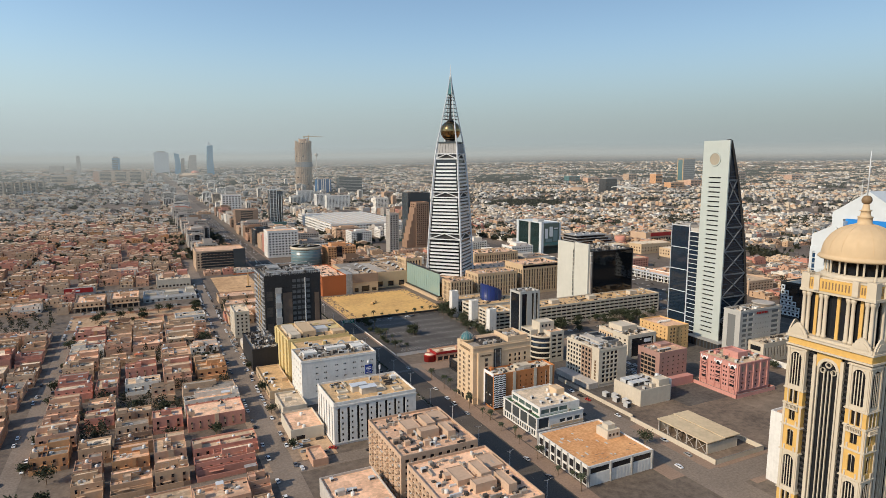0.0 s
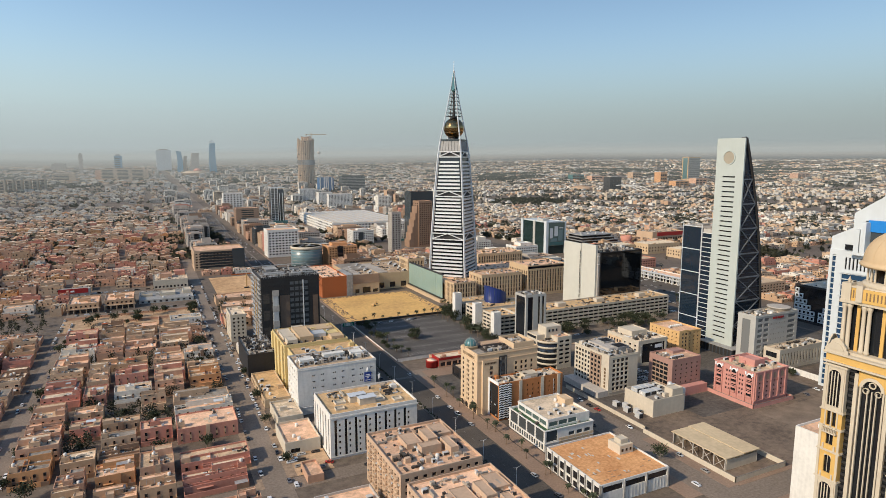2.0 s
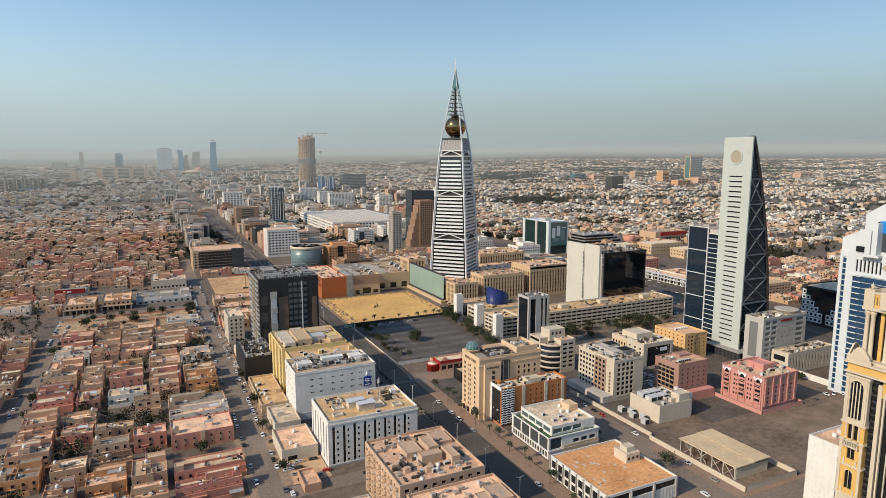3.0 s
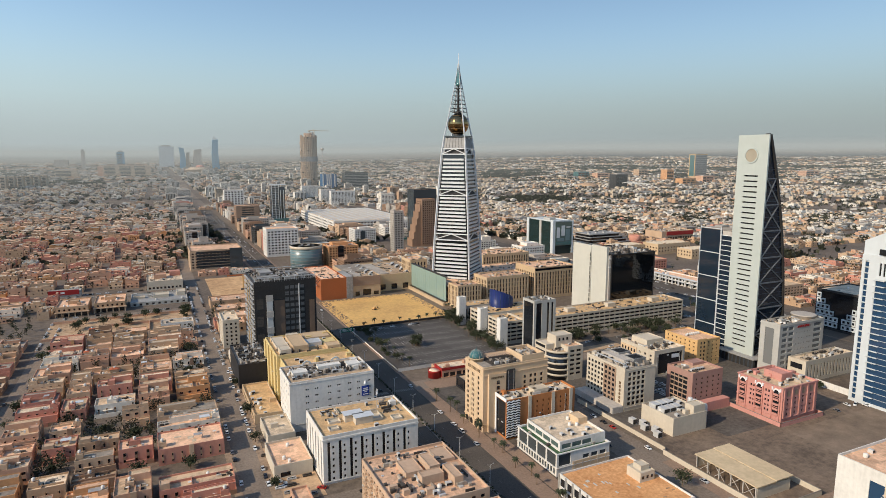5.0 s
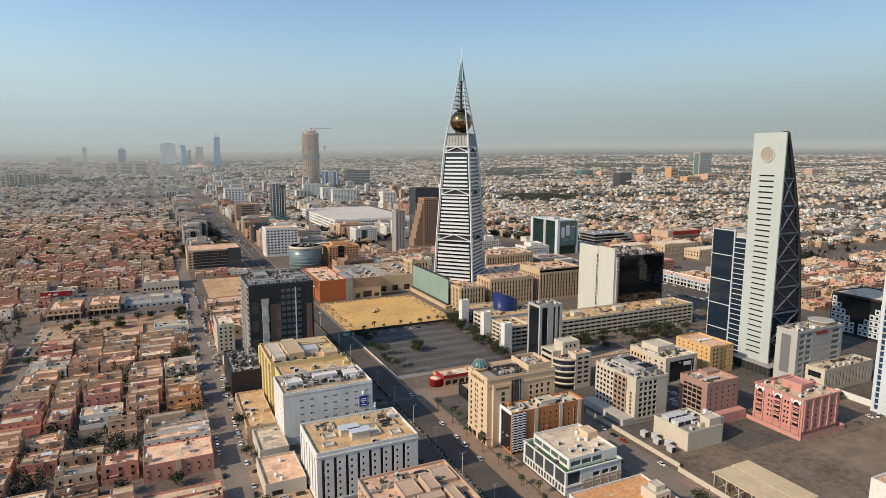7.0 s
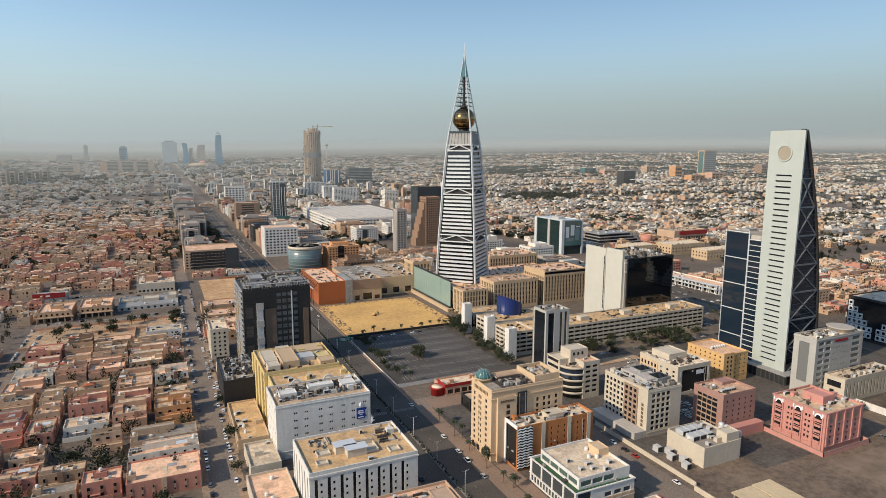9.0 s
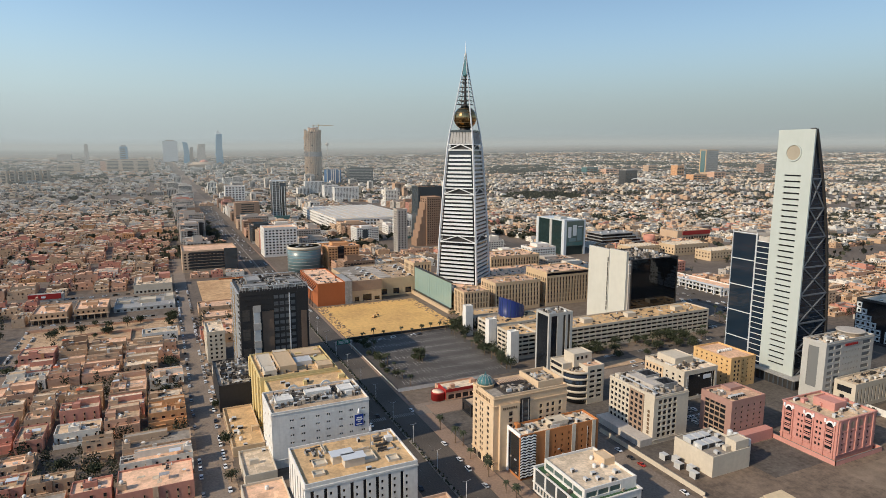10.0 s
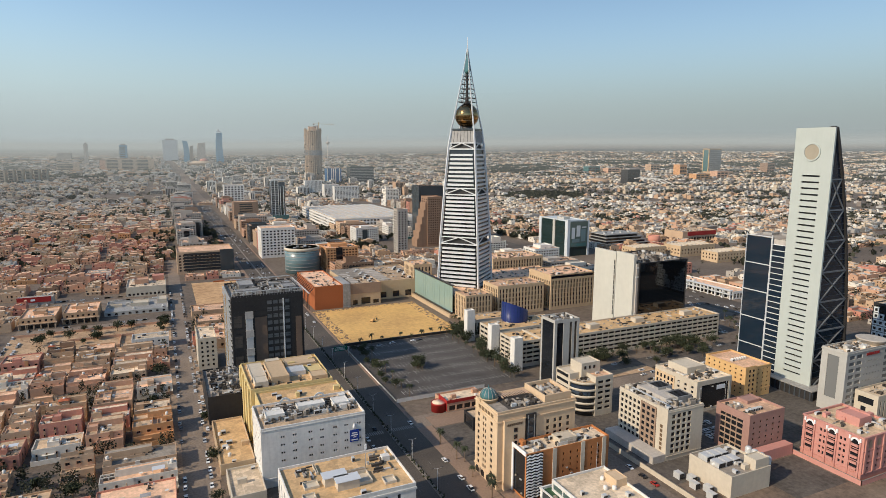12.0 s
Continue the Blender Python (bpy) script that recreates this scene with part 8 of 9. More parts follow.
def house_boxes(u, v, w, d, h, wall, R, rich, r):
    """Body, terrace, parapet, stair hut and plant of one house, as boxes with wall and roof slots."""
    out = []
    back = r.choice((0.0, 0.0, 2.5, 4.5, 6.0)) if rich else 0.0
    if back:
        low = r.choice((4.2, 4.8, h - 3.4))
        out += [(u, v, 0, u + w, v + back - 0.01, low - 0.8, wall, R), (u, v, low - 0.8, u + w, v + 0.25, low, wall, wall), (u, v + 0.25, low - 0.8, u + 0.25, v + back - 0.02, low, wall, wall)]
    f = v + back
    out.append((u, f, 0, u + w, v + d, h - 0.9, wall, R))
    if rich:
        t = 0.3
        out += [(u, f, h - 0.9, u + w, f + t, h, wall, wall), (u, v + d - t, h - 0.9, u + w, v + d, h, wall, wall),
                (u, f + t, h - 0.9, u + t, v + d - t, h, wall, wall), (u + w - t, f + t, h - 0.9, u + w, v + d - t, h, wall, wall)]
        if r.random() < 0.6:
            m = u + w * r.uniform(0.3, 0.7)
            out.append((m, f + t, h - 0.9, m + 0.25, v + d - t, h + 0.5, wall, wall))
        if r.random() < 0.2:
            a, b = u + 0.4 + (w - 6) * r.random(), f + 0.4 + max(0, d - back - 5) * r.random()
            out.append((a, b, h + 1.2, a + r.uniform(3, 5.4), b + r.uniform(2.5, 4), h + 1.3, MT, MT))
    for q in range(2 if rich else 1):
        pw, pd = w * r.uniform(0.15, 0.4), (d - back) * r.uniform(0.2, 0.45)
        px, py = u + 0.3 + (w - pw - 0.6) * r.random(), f + 0.3 + (d - back - pd - 0.6) * r.random()
        out.append((px, py, h - 0.9, px + pw, py + pd, h + r.uniform(1.4, 2.8) - q * 1.2, wall, R))
    for i in range(8 if rich else 1):
        s = r.uniform(0.6, 2.0)
        x, y = u + 0.5 + (w - s - 1) * r.random(), f + 0.5 + (d - back - s - 1) * r.random()
        c = r.choice((DK, DK, MT, 4, NW + 1))
        out.append((x, y, h - 0.9, x + s, y + s * r.uniform(0.4, 1.2), h + r.uniform(-0.4, 0.9), c, c))
    return out


boxes = []
for p in MID:
    u, v, w, d, h, wall, roof = p
    dist = math.hypot(u - EYE[0], v - EYE[1])
    rich = dist < 1350
    R = NW + roof
    # more houses take the haze-paled colours the farther off they stand
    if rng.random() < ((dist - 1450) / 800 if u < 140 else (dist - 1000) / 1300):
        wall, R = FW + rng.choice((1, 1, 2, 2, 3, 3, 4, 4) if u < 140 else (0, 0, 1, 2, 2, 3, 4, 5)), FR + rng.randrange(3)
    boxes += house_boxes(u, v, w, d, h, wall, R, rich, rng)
    n = int(w // 4)
    for i in range(n):
        for z in (1.6, 5.0):
            if rng.random() < 0.7:
                a, q, tall = u + (i + rng.uniform(0.3, 0.7)) * w / n, rng.choice((0.35, 0.5, 0.9)), rng.choice((1.1, 1.4, 2.0))
                boxes.append((a - q, v - 0.06, z, a + q, v + 0.1, z + tall, GL, GL))
                if u > 200 and rich:
                    b = v + (i + 0.5) * d / n
                    boxes.append((u - 0.06, b - 0.6, z, u + 0.1, b + 0.6, z + 1.4, GL, GL))
tagged(put("distant_houses", mesh_of("distant_houses", boxes, city_mats)), "dense tan and white flat-roofed houses beyond the avenue", "houses", kind="stuff")

# the far city, on the climbing plain
boxes = []
for cell, lo, hi in ((25, 2000, 4000), (42, 4000, 7600), (100, 7600, 19000)):
    n = int(hi / cell)
    for i in range(-n // 2, n + 1):
        for j in range(0, n + 1):
            u, v = i * cell + rng.uniform(-6, 6), j * cell + rng.uniform(-6, 6)
            dist = math.hypot(u - EYE[0], v - EYE[1])
            bare = noise.noise(Vector((u / 620, v / 260, 6))) + 0.5 * noise.noise(Vector((u / 170, v / 90, 2)))
            if not (lo < dist <= hi) or not in_view(u, v) or rng.random() < (0.15 if bare < 0.08 else 0.9):
                continue
            if 120 < u < 200 or (dist < 4000 and (i % 9 == 0 or j % 6 == 0)):
                continue
            x, y, z, s = far_place(u, v)
            f = cell / 25
            w, d, h = rng.uniform(0.45, 0.9) * cell * s, rng.uniform(0.4, 0.85) * cell * s, rng.choice((5, 6, 7, 8, 9, 13)) * (1 + 0.12 * (f - 1)) * s
            # haze is mixed into these wall and roof colours
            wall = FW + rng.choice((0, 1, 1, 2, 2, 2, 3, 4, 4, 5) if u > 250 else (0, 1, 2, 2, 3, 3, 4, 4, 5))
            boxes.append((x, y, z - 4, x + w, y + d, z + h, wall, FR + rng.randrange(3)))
            if dist < 3600:
                boxes.append((x + w * 0.2, y + d * 0.2, z + h, x + w * rng.uniform(0.4, 0.9), y + d * 0.7, z + h + 2.2 * s, wall, FR))
                boxes.append((x + w * 0.2, y - 0.15, z + h * 0.45, x + w * 0.8, y + 0.1, z + h * 0.65, GL, GL))
for i in range(380):
    # taller blocks crowding the avenue's far stretch and the centre
    v = 2050 + 5500 * rng.random() ** 1.4
    u = rng.choice((rng.uniform(60, 130), rng.uniform(190, 330), rng.gauss(520, 260), rng.gauss(700, 400)))
    if 112 < u < 208:
        continue
    x, y, z, s = far_place(u, v)
    w, d, h = rng.uniform(14, 46) * s, rng.uniform(16, 34) * s, rng.choice((11, 13, 15, 18, 20, 24, 30, 42)) * s
    # same haze-paled palette for the taller blocks
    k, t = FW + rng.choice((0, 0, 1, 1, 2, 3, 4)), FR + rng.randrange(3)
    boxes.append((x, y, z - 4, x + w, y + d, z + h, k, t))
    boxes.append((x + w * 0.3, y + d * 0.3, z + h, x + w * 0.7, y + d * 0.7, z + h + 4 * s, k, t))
    if rng.random() < 0.45:
        for q in range(int(w // 5)):
            boxes.append((x + 2 + q * 5, y - 0.15, z + 3 * s, x + 4.2 + q * 5, y + 0.2, z + h - 3 * s, GL, GL))
        continue
    for q in range(int(h / s // 4)):
        boxes.append((x + 1.5, y - 0.15, z + (2 + q * 4) * s, x + w - 1.5, y + 0.2, z + (3.6 + q * 4) * s, GL, GL))
tagged(put("far_city", mesh_of("far_city", boxes, city_mats)), "far low city in colours paled for haze", "houses", kind="stuff")
print("far", len(boxes))

# ---- the houses west of the avenue, one by one ----
def framed(w, h, m, drop=3.3):
    """A window bay in one piece: a raised frame that holds an upper and a lower sunk pane with a sill strip between."""
    zs = [-drop, -drop + 0.1, -drop + h * 0.85, 0.0, h - 0.1, h]
    xs = [0.0, 0.1, w - 0.1, w]
    verts, faces, idx = [], [], []
    ring = [(0, zs[0]), (w, zs[0]), (w, zs[5]), (0, zs[5])]
    for y in (0.12, -0.04):
        verts += [(x, y, z) for x, z in ring]
    for k in range(4):
        j = (k + 1) % 4
        faces.append((k, j, 4 + j, 4 + k))
        idx.append(0)
    grid = {}
    for i, x in enumerate(xs):
        for j, z in enumerate(zs):
            grid[i, j] = len(verts)
            verts.append((x, -0.04, z))
    for i in range(3):
        for j in range(5):
            q = [grid[i, j], grid[i + 1, j], grid[i + 1, j + 1], grid[i, j + 1]]
            if i == 1 and j in (1, 3):
                k0 = len(verts)
                verts += [(verts[c][0], 0.07, verts[c][2]) for c in q]
                faces.append((k0, k0 + 1, k0 + 2, k0 + 3))
                idx.append(1)
                for c in range(4):
                    d = (c + 1) % 4
                    faces.append((q[c], q[d], k0 + d, k0 + c))
                    idx.append(0)
            else:
                faces.append(tuple(q))
                idx.append(0)
    me = bpy.data.meshes.new("window")
    me.from_pydata(verts, [], faces)
    me.materials.append(m)
    me.materials.append(M["glass"])
    me.polygons.foreach_set("material_index", idx)
    bm = bmesh.new()
    bm.from_mesh(me)
    bmesh.ops.remove_doubles(bm, verts=bm.verts, dist=0.001)
    bm.to_mesh(me)
    bm.free()
    me.update()
    return me


WINS = [framed(1.2, 2.2, M["wall_cream"]), framed(2.0, 1.5, M["wall_tan"]), framed(1.4, 1.8, M["wall_brown"]), framed(0.9, 1.4, M["wall_sand"])]
M["tile"] = mat("red_roof_tile", (0.42, 0.12, 0.055), spread=0.25, grain=1.5)
M["sheet"] = mat("grey_sheet_metal", (0.40, 0.38, 0.36), rough=0.5, metal=0.2, spread=0.25, grain=0.6)
bm = lathe([(0.75, 0.3), (0.8, 0.4), (0.8, 1.5), (0.5, 1.8), (0.15, 1.85)], 10)
TANK = bpy.data.meshes.new("water_tank")
bm.to_mesh(TANK)
bm.free()
TANK.materials.append(M["white"])
ACU = mesh_of("cooling_unit", [(0, 0, 0.15, 1.3, 1.1, 1.2), (0.1, 0.1, 0, 0.3, 1.0, 0.15), (1.0, 0.1, 0, 1.2, 1.0, 0.15), (0.15, 0.15, 1.2, 1.15, 0.95, 1.28)], M["metal"])
bm = lathe([(0.1, 0.0), (0.1, 0.7), (0.15, 0.72), (0.95, 1.15), (0.9, 1.18), (0.12, 0.8)], 12)
DISH = bpy.data.meshes.new("satellite_dish")
bm.to_mesh(DISH)
bm.free()
DISH.materials.append(M["white"])
TONES = {"wall_tan": "tan", "wall_cream": "cream", "wall_rose": "rose-brown", "wall_sand": "sand-coloured", "wall_white": "white", "wall_orange": "orange-brown", "wall_brown": "brown", "wall_grey": "grey"}


def house(u, v, w, d, h, wall, roof, r):
    """A flat-roofed house: yard, main body behind a parapet, a raised rear room, stair hut with tanks, plant in one corner."""
    nm = WALLS[wall][0]
    wm, rm = M[nm], M[ROOFS[roof][0]]
    ob = thing("house", f"{TONES[nm]} rendered flat-roofed house with parapet and stair hut", "house", u, v, group="houses west of the avenue")
    yard = r.choice((0.0, 3.0, 4.0, 5.5))
    t, f = 0.3, yard
    zr = h - 0.95
    back = r.choice((0.0, 0.0, 2.5, 4.0))
    if back:
        low = r.choice((4.6, h - 2.6))
        put("lower_wall", tub("lower_wall", w * r.choice((0, 0, 0.3)), f, 0, w, f + back - 0.01, low, low - 0.9, t, wm), ob)
        f += back
    put("wall", tub("wall", 0, f, 0, w, d, h, zr, t, wm), ob)
    put("roof", mesh_of("roof", [(t, f + t, zr, w - t, d - t, zr + 0.06)], rm), ob)
    zf = zr + 0.06
    # rear room across part of the width
    if r.random() < 0.55:
        rw, rd = w * r.uniform(0.4, 0.95), min(7.0, (d - f) * r.uniform(0.25, 0.4))
        rx = r.choice((t, w - t - rw)) if rw < w - 2 * t else t
        rw = min(rw, w - 2 * t)
        put("rear_room", tub("rear_room", rx, d - t - rd, zf, rx + rw, d - t, zf + 3.3, zf + 2.7, 0.22, wm), ob)
        slab("rear_roof", ob, rm, rx + 0.22, d - t - rd + 0.22, zf + 2.7, rx + rw - 0.22, d - t - 0.22, zf + 2.76)
    pw, pd, ph = r.uniform(3.2, 5.5), r.uniform(3.0, 4.5), r.uniform(2.2, 2.8)
    px = r.choice((t, max(t, w - t - pw), w * 0.3))
    py = f + t + max(0.0, (d - f) * r.uniform(0.0, 0.4))
    put("stair_hut", tub("stair_hut", px, py, zf, px + pw, py + pd, zf + ph + 0.3, zf + ph, 0.2, wm if r.random() < 0.7 else M["wall_cream"]), ob)
    if r.random() < 0.35:
        put("low_partition", mesh_of("low_partition", [(t, py + pd + 0.5, zf, w * r.uniform(0.5, 0.97), py + pd + 0.75, zf + 1.2)], wm), ob)
    win = r.choice(WINS)
    n = max(2, int(w // 4.2))
    for i in range(n):
        put("window", win, ob).location = ((i + 0.5) * w / n - 0.6, f - 0.1, zr - 3.0)
    for q in (0.3, 0.62):
        k = put("window", win, ob)
        k.location, k.rotation_euler = (w + 0.1, f + (d - f) * q, zr - 2.8), (0, 0, math.pi / 2)
    if r.random() < 0.35:
        x = w * r.uniform(0.3, 0.65)
        slab("stair_bay", ob, M[WALLS[r.choice((1, 2, 5, 6, 4))][0]], x, f - 0.6, 0, x + r.uniform(1.6, 2.8), f, h + 0.35)
    if r.random() < 0.45:
        a, b = r.uniform(3, 6), r.uniform(2.5, 4.0)
        x, y = t + max(0, w - a - 2 * t) * r.random(), f + t + max(0, d - f - b - 2 * t) * r.random()
        z = zf
        if yard > 3.5 and r.random() < 0.6:
            x, y, z, b = r.uniform(0.3, max(0.4, w - a - 0.3)), 0.3, 0.0, yard - 0.6
        put("sheet_canopy", mesh_of("sheet_canopy", [(x, y, z + 2.5, x + a, y + b, z + 2.6)] + [(x + p * (a - 0.12), y + q * (b - 0.12), z, x + p * (a - 0.12) + 0.12, y + q * (b - 0.12) + 0.12, z + 2.5) for p in (0, 1) for q in (0, 1)], M[r.choice(("sheet", "sheet", "alu"))]), ob)
    if r.random() < 0.08:
        bm = bmesh.new()
        q = [bm.verts.new(c) for c in ((px - 0.4, py - 0.4, zf + ph + 0.3), (px + pw + 0.4, py - 0.4, zf + ph + 0.3), (px + pw + 0.4, py + pd + 0.4, zf + ph + 0.3), (px - 0.4, py + pd + 0.4, zf + ph + 0.3))]
        e = bm.verts.new((px + pw / 2, py + pd / 2, zf + ph + 0.3 + min(pw, pd) * 0.32))
        for a in range(4):
            bm.faces.new((q[a], q[(a + 1) % 4], e))
        bm.faces.new(q[::-1])
        part("tile_roof", bm, M["tile"], ob, "red tiled hip roof")
    if yard:
        put("yard_wall", mesh_of("yard_wall", [(0, 0, 0, w * 0.8, 0.25, 2.6), (0, 0.25, 0, 0.25, yard, 2.6), (w - 0.25, 0.25, 0, w, yard, 2.6), (w * 0.2, yard - 1.2, 2.7, w * 0.45, yard - 0.02, 2.9)], wm), ob)
        put("gate", mesh_of("gate", [(w * 0.8, 0.05, 0, w, 0.17, 2.3)], M["wall_brown"]), ob)
    # plant and odds and ends gathered in one corner
    bx = []
    cx, cy = r.uniform(2, max(2.1, w - 3)), f + r.uniform(2, max(2.1, d - f - 3))
    for i in range(r.randint(6, 16)):
        a, b = r.uniform(0.4, 2.2), r.uniform(0.3, 1.2)
        x, y = min(max(t, r.gauss(cx, 2.6)), w - t - a), min(max(f + t, r.gauss(cy, 2.0)), d - t - b)
        q = r.randrange(4)
        bx.append((x, y, zf, x + a, y + b, zf + r.uniform(0.25, 1.2), q, q))
    # roof partitions, pipe runs and mats
    for i in range(r.randint(1, 3)):
        x, y = r.uniform(t, w - t - 0.3), f + t + (d - f - 2 * t) * r.random()
        if r.random() < 0.5:
            bx.append((x, f + t, zf, x + 0.22, y, zf + r.uniform(0.7, 1.5), 4, 4))
        else:
            bx.append((t, y - 0.11, zf, x, y + 0.11, zf + r.uniform(0.7, 1.5), 4, 4))
    for i in range(r.randint(1, 4)):
        x, y, a, b = r.uniform(t, w * 0.7), f + t + (d - f) * 0.7 * r.random(), r.uniform(1.5, 4.5), r.uniform(1.2, 3.5)
        bx.append((x, y, zf, min(x + a, w - t), min(y + b, d - t), zf + 0.05, 5, 5))
    o = put("roof_clutter", mesh_of("roof_clutter", bx, [M["ductdust"], M["ductdark"], M["white"], M["ductdark"], wm, M[r.choice(("roof_grey", "roof_dust", "roof_pale"))]]), ob)
    o["kind"] = "stuff"
    for me in r.sample((TANK, ACU, DISH, TANK), 2):
        o = put(me.name.split(".")[0], me, ob)
        top = me is TANK and r.random() < 0.6
        o.location = (px + pw / 2, py + pd / 2, zf + ph) if top else (1.2 + (w - 3) * r.random(), f + 1.2 + max(0, d - f - 3) * r.random(), zf)
        o.rotation_euler = (0, 0, r.choice((0, 1.57, 3.14)))
    return ob


hr = random.Random(77)
for p in NEAR:
    house(*p, hr)

# ---- trees, palms, cars, lamps ----
def leaf_cloud(bm, r, n, cx, cy, cz, rx, rz, size):
    """Small leaf quads in uneven clumps inside a flattened ball."""
    clumps = []
    for i in range(max(4, n // 22)):
        a, q, e = r.uniform(0, 6.28), r.random() ** 0.5, r.uniform(-0.6, 1)
        clumps.append((cx + rx * 0.75 * q * math.cos(a), cy + rx * 0.75 * q * math.sin(a), cz + rz * e * (1 - q * 0.5)))
    for i in range(n):
        x, y, z = r.choice(clumps)
        s = rx * 0.34
        p = Vector((x + r.gauss(0, s), y + r.gauss(0, s), z + r.gauss(0, s * 0.8)))
        m = Matrix.Translation(p) @ Euler((r.uniform(0, 3.1), r.uniform(0, 3.1), r.uniform(0, 3.1))).to_matrix().to_4x4()
        k = size * r.uniform(0.6, 1.3)
        vs = [bm.verts.new(m @ Vector(c)) for c in ((-k, -k * 0.6, 0), (k, -k * 0.5, 0), (k * 0.8, k * 0.6, k * 0.2), (-k * 0.9, k * 0.5, 0))]
        bm.faces.new(vs)


def tree_proto(seed, h, spread):
    r = random.Random(seed)
    ob = thing("tree", "dark green broad street tree with uneven crown", "tree", 0, 0, group="street trees")
    bm = bmesh.new()
    beam(bm, (0, 0, 0), (0.1, 0, h * 0.4), 0.32)
    for i in range(5):
        a = i * 1.26 + r.random()
        beam(bm, (0.1, 0, h * 0.38), (spread * 0.6 * math.cos(a), spread * 0.6 * math.sin(a), h * r.uniform(0.6, 0.8)), 0.15)
    part("trunk", bm, M["bark"], ob)
    bm = bmesh.new()
    leaf_cloud(bm, r, 420, 0, 0, h * 0.68, spread, h * 0.3, 0.42)
    part("crown", bm, M["leaf"], ob)
    return ob


def palm_proto(seed, h):
    r = random.Random(seed)
    ob = thing("palm_tree", "tall date palm with drooping fronds", "palm", 0, 0, group="palms by the avenue")
    part("trunk", lathe([(0.36, 0), (0.27, 1.0), (0.24, h * 0.6), (0.26, h - 0.4), (0.12, h)], 8), M["bark"], ob)
    bm = bmesh.new()
    for i in range(26):
        a, lift, ln = i * 2.4 + r.random() * 0.3, r.uniform(-0.25, 1.0), r.uniform(2.6, 3.6)
        prev = None
        for q in range(6):
            f = q / 5
            rad = ln * f
            z = h + lift * rad * 0.8 - 0.28 * rad * rad * (1.1 - lift * 0.3)
            wd = 0.55 * math.sin(math.pi * min(0.98, f + 0.12)) + 0.03
            c = Vector((rad * math.cos(a), rad * math.sin(a), z))
            sd = Vector((-math.sin(a), math.cos(a), 0)) * wd
            cur = [bm.verts.new(c - sd - Vector((0, 0, wd * 0.5))), bm.verts.new(c), bm.verts.new(c + sd - Vector((0, 0, wd * 0.5)))]
            if prev:
                bm.faces.new((prev[0], prev[1], cur[1], cur[0]))
                bm.faces.new((prev[1], prev[2], cur[2], cur[1]))
            prev = cur
    part("crown", bm, M["leaf"], ob)
    return ob


gr = random.Random(5)
TREES = [tree_proto(1, 6.5, 3.0), tree_proto(2, 5.2, 2.6), tree_proto(3, 8.0, 3.8)]
PALMS = [palm_proto(1, 9.0), palm_proto(2, 7.0), palm_proto(3, 10.5)]
spots = [(gr.uniform(272, 288), 470 + i * 5.2 + gr.uniform(-2, 2)) for i in range(19)] + [(gr.uniform(300, 440), gr.uniform(452, 465)) for i in range(20)] + [(gr.uniform(300, 480), gr.uniform(438, 450)) for i in range(10)]
spots += [(66.0 - 2.5 * gr.random(), 330 + i * 45 + gr.uniform(-8, 8)) for i in range(4)]
spots += [(-63, 310 + i * 44 + gr.uniform(-9, 9)) for i in range(8)] + [(gr.uniform(-60, 45), gr.uniform(660, 704)) for i in range(14)] + [(gr.uniform(-2, 8) + 40, gr.uniform(660, 720)) for i in range(4)] + [(gr.uniform(380, 545), gr.uniform(405, 460)) for i in range(12)] + [(gr.uniform(300, 420), gr.uniform(338, 404)) for i in range(4)]
spots += [p for p in GARDENS if p[0] < 50 and p[1] < 640][:34]
spots += [(400 + gr.uniform(0, 20), 300 + gr.uniform(2, 8)), (431 - gr.uniform(3, 8), 292), (243, 240)]
spots += [(213 + gr.uniform(-4, 4), 497 + gr.uniform(-7, 7)) for i in range(5)] + [(gr.uniform(181, 186), 470 + i * 11) for i in range(9)] + [(gr.uniform(266, 276), gr.uniform(450, 560)) for i in range(9)]
for i, p in enumerate(spots):
    s = gr.uniform(0.7, 1.25) * (1.15 if 260 < p[0] < 445 and p[1] > 440 else 1.0)
    o = TREES[i % 3] if i < 3 else copy_thing(TREES[i % 3], Matrix())
    o.location, o.rotation_euler, o.scale = (*p, 0), (0, 0, gr.uniform(0, 6)), (s, s, s)
spots = [(179.5, 215 + i * 19) for i in range(10)] + [(182.5, 226 + i * 27) for i in range(6)] + [(190 + i * 9, 567) for i in range(9)] + [(266, 455 + i * 12) for i in range(10)]
spots += [(215 + gr.uniform(-3, 3), 500 + gr.uniform(-6, 6)) for i in range(5)] + [(292 - 0.5 * i, 605 - i * 8) for i in range(8)] + [(188, 452 + i * 16) for i in range(7)]
spots += [(300 + i * 12, 458) for i in range(15)] + [(490 + i * 6, 440 + i * 9) for i in range(8)]
for i, p in enumerate(spots):
    s = gr.uniform(0.55, 1.0)
    o = PALMS[i % 3] if i < 3 else copy_thing(PALMS[i % 3], Matrix())
    o.location, o.rotation_euler, o.scale = (p[0] + gr.uniform(-0.6, 0.6), p[1] + gr.uniform(-1.5, 1.5), 0), (0, 0, gr.uniform(0, 6)), (s, s, s)

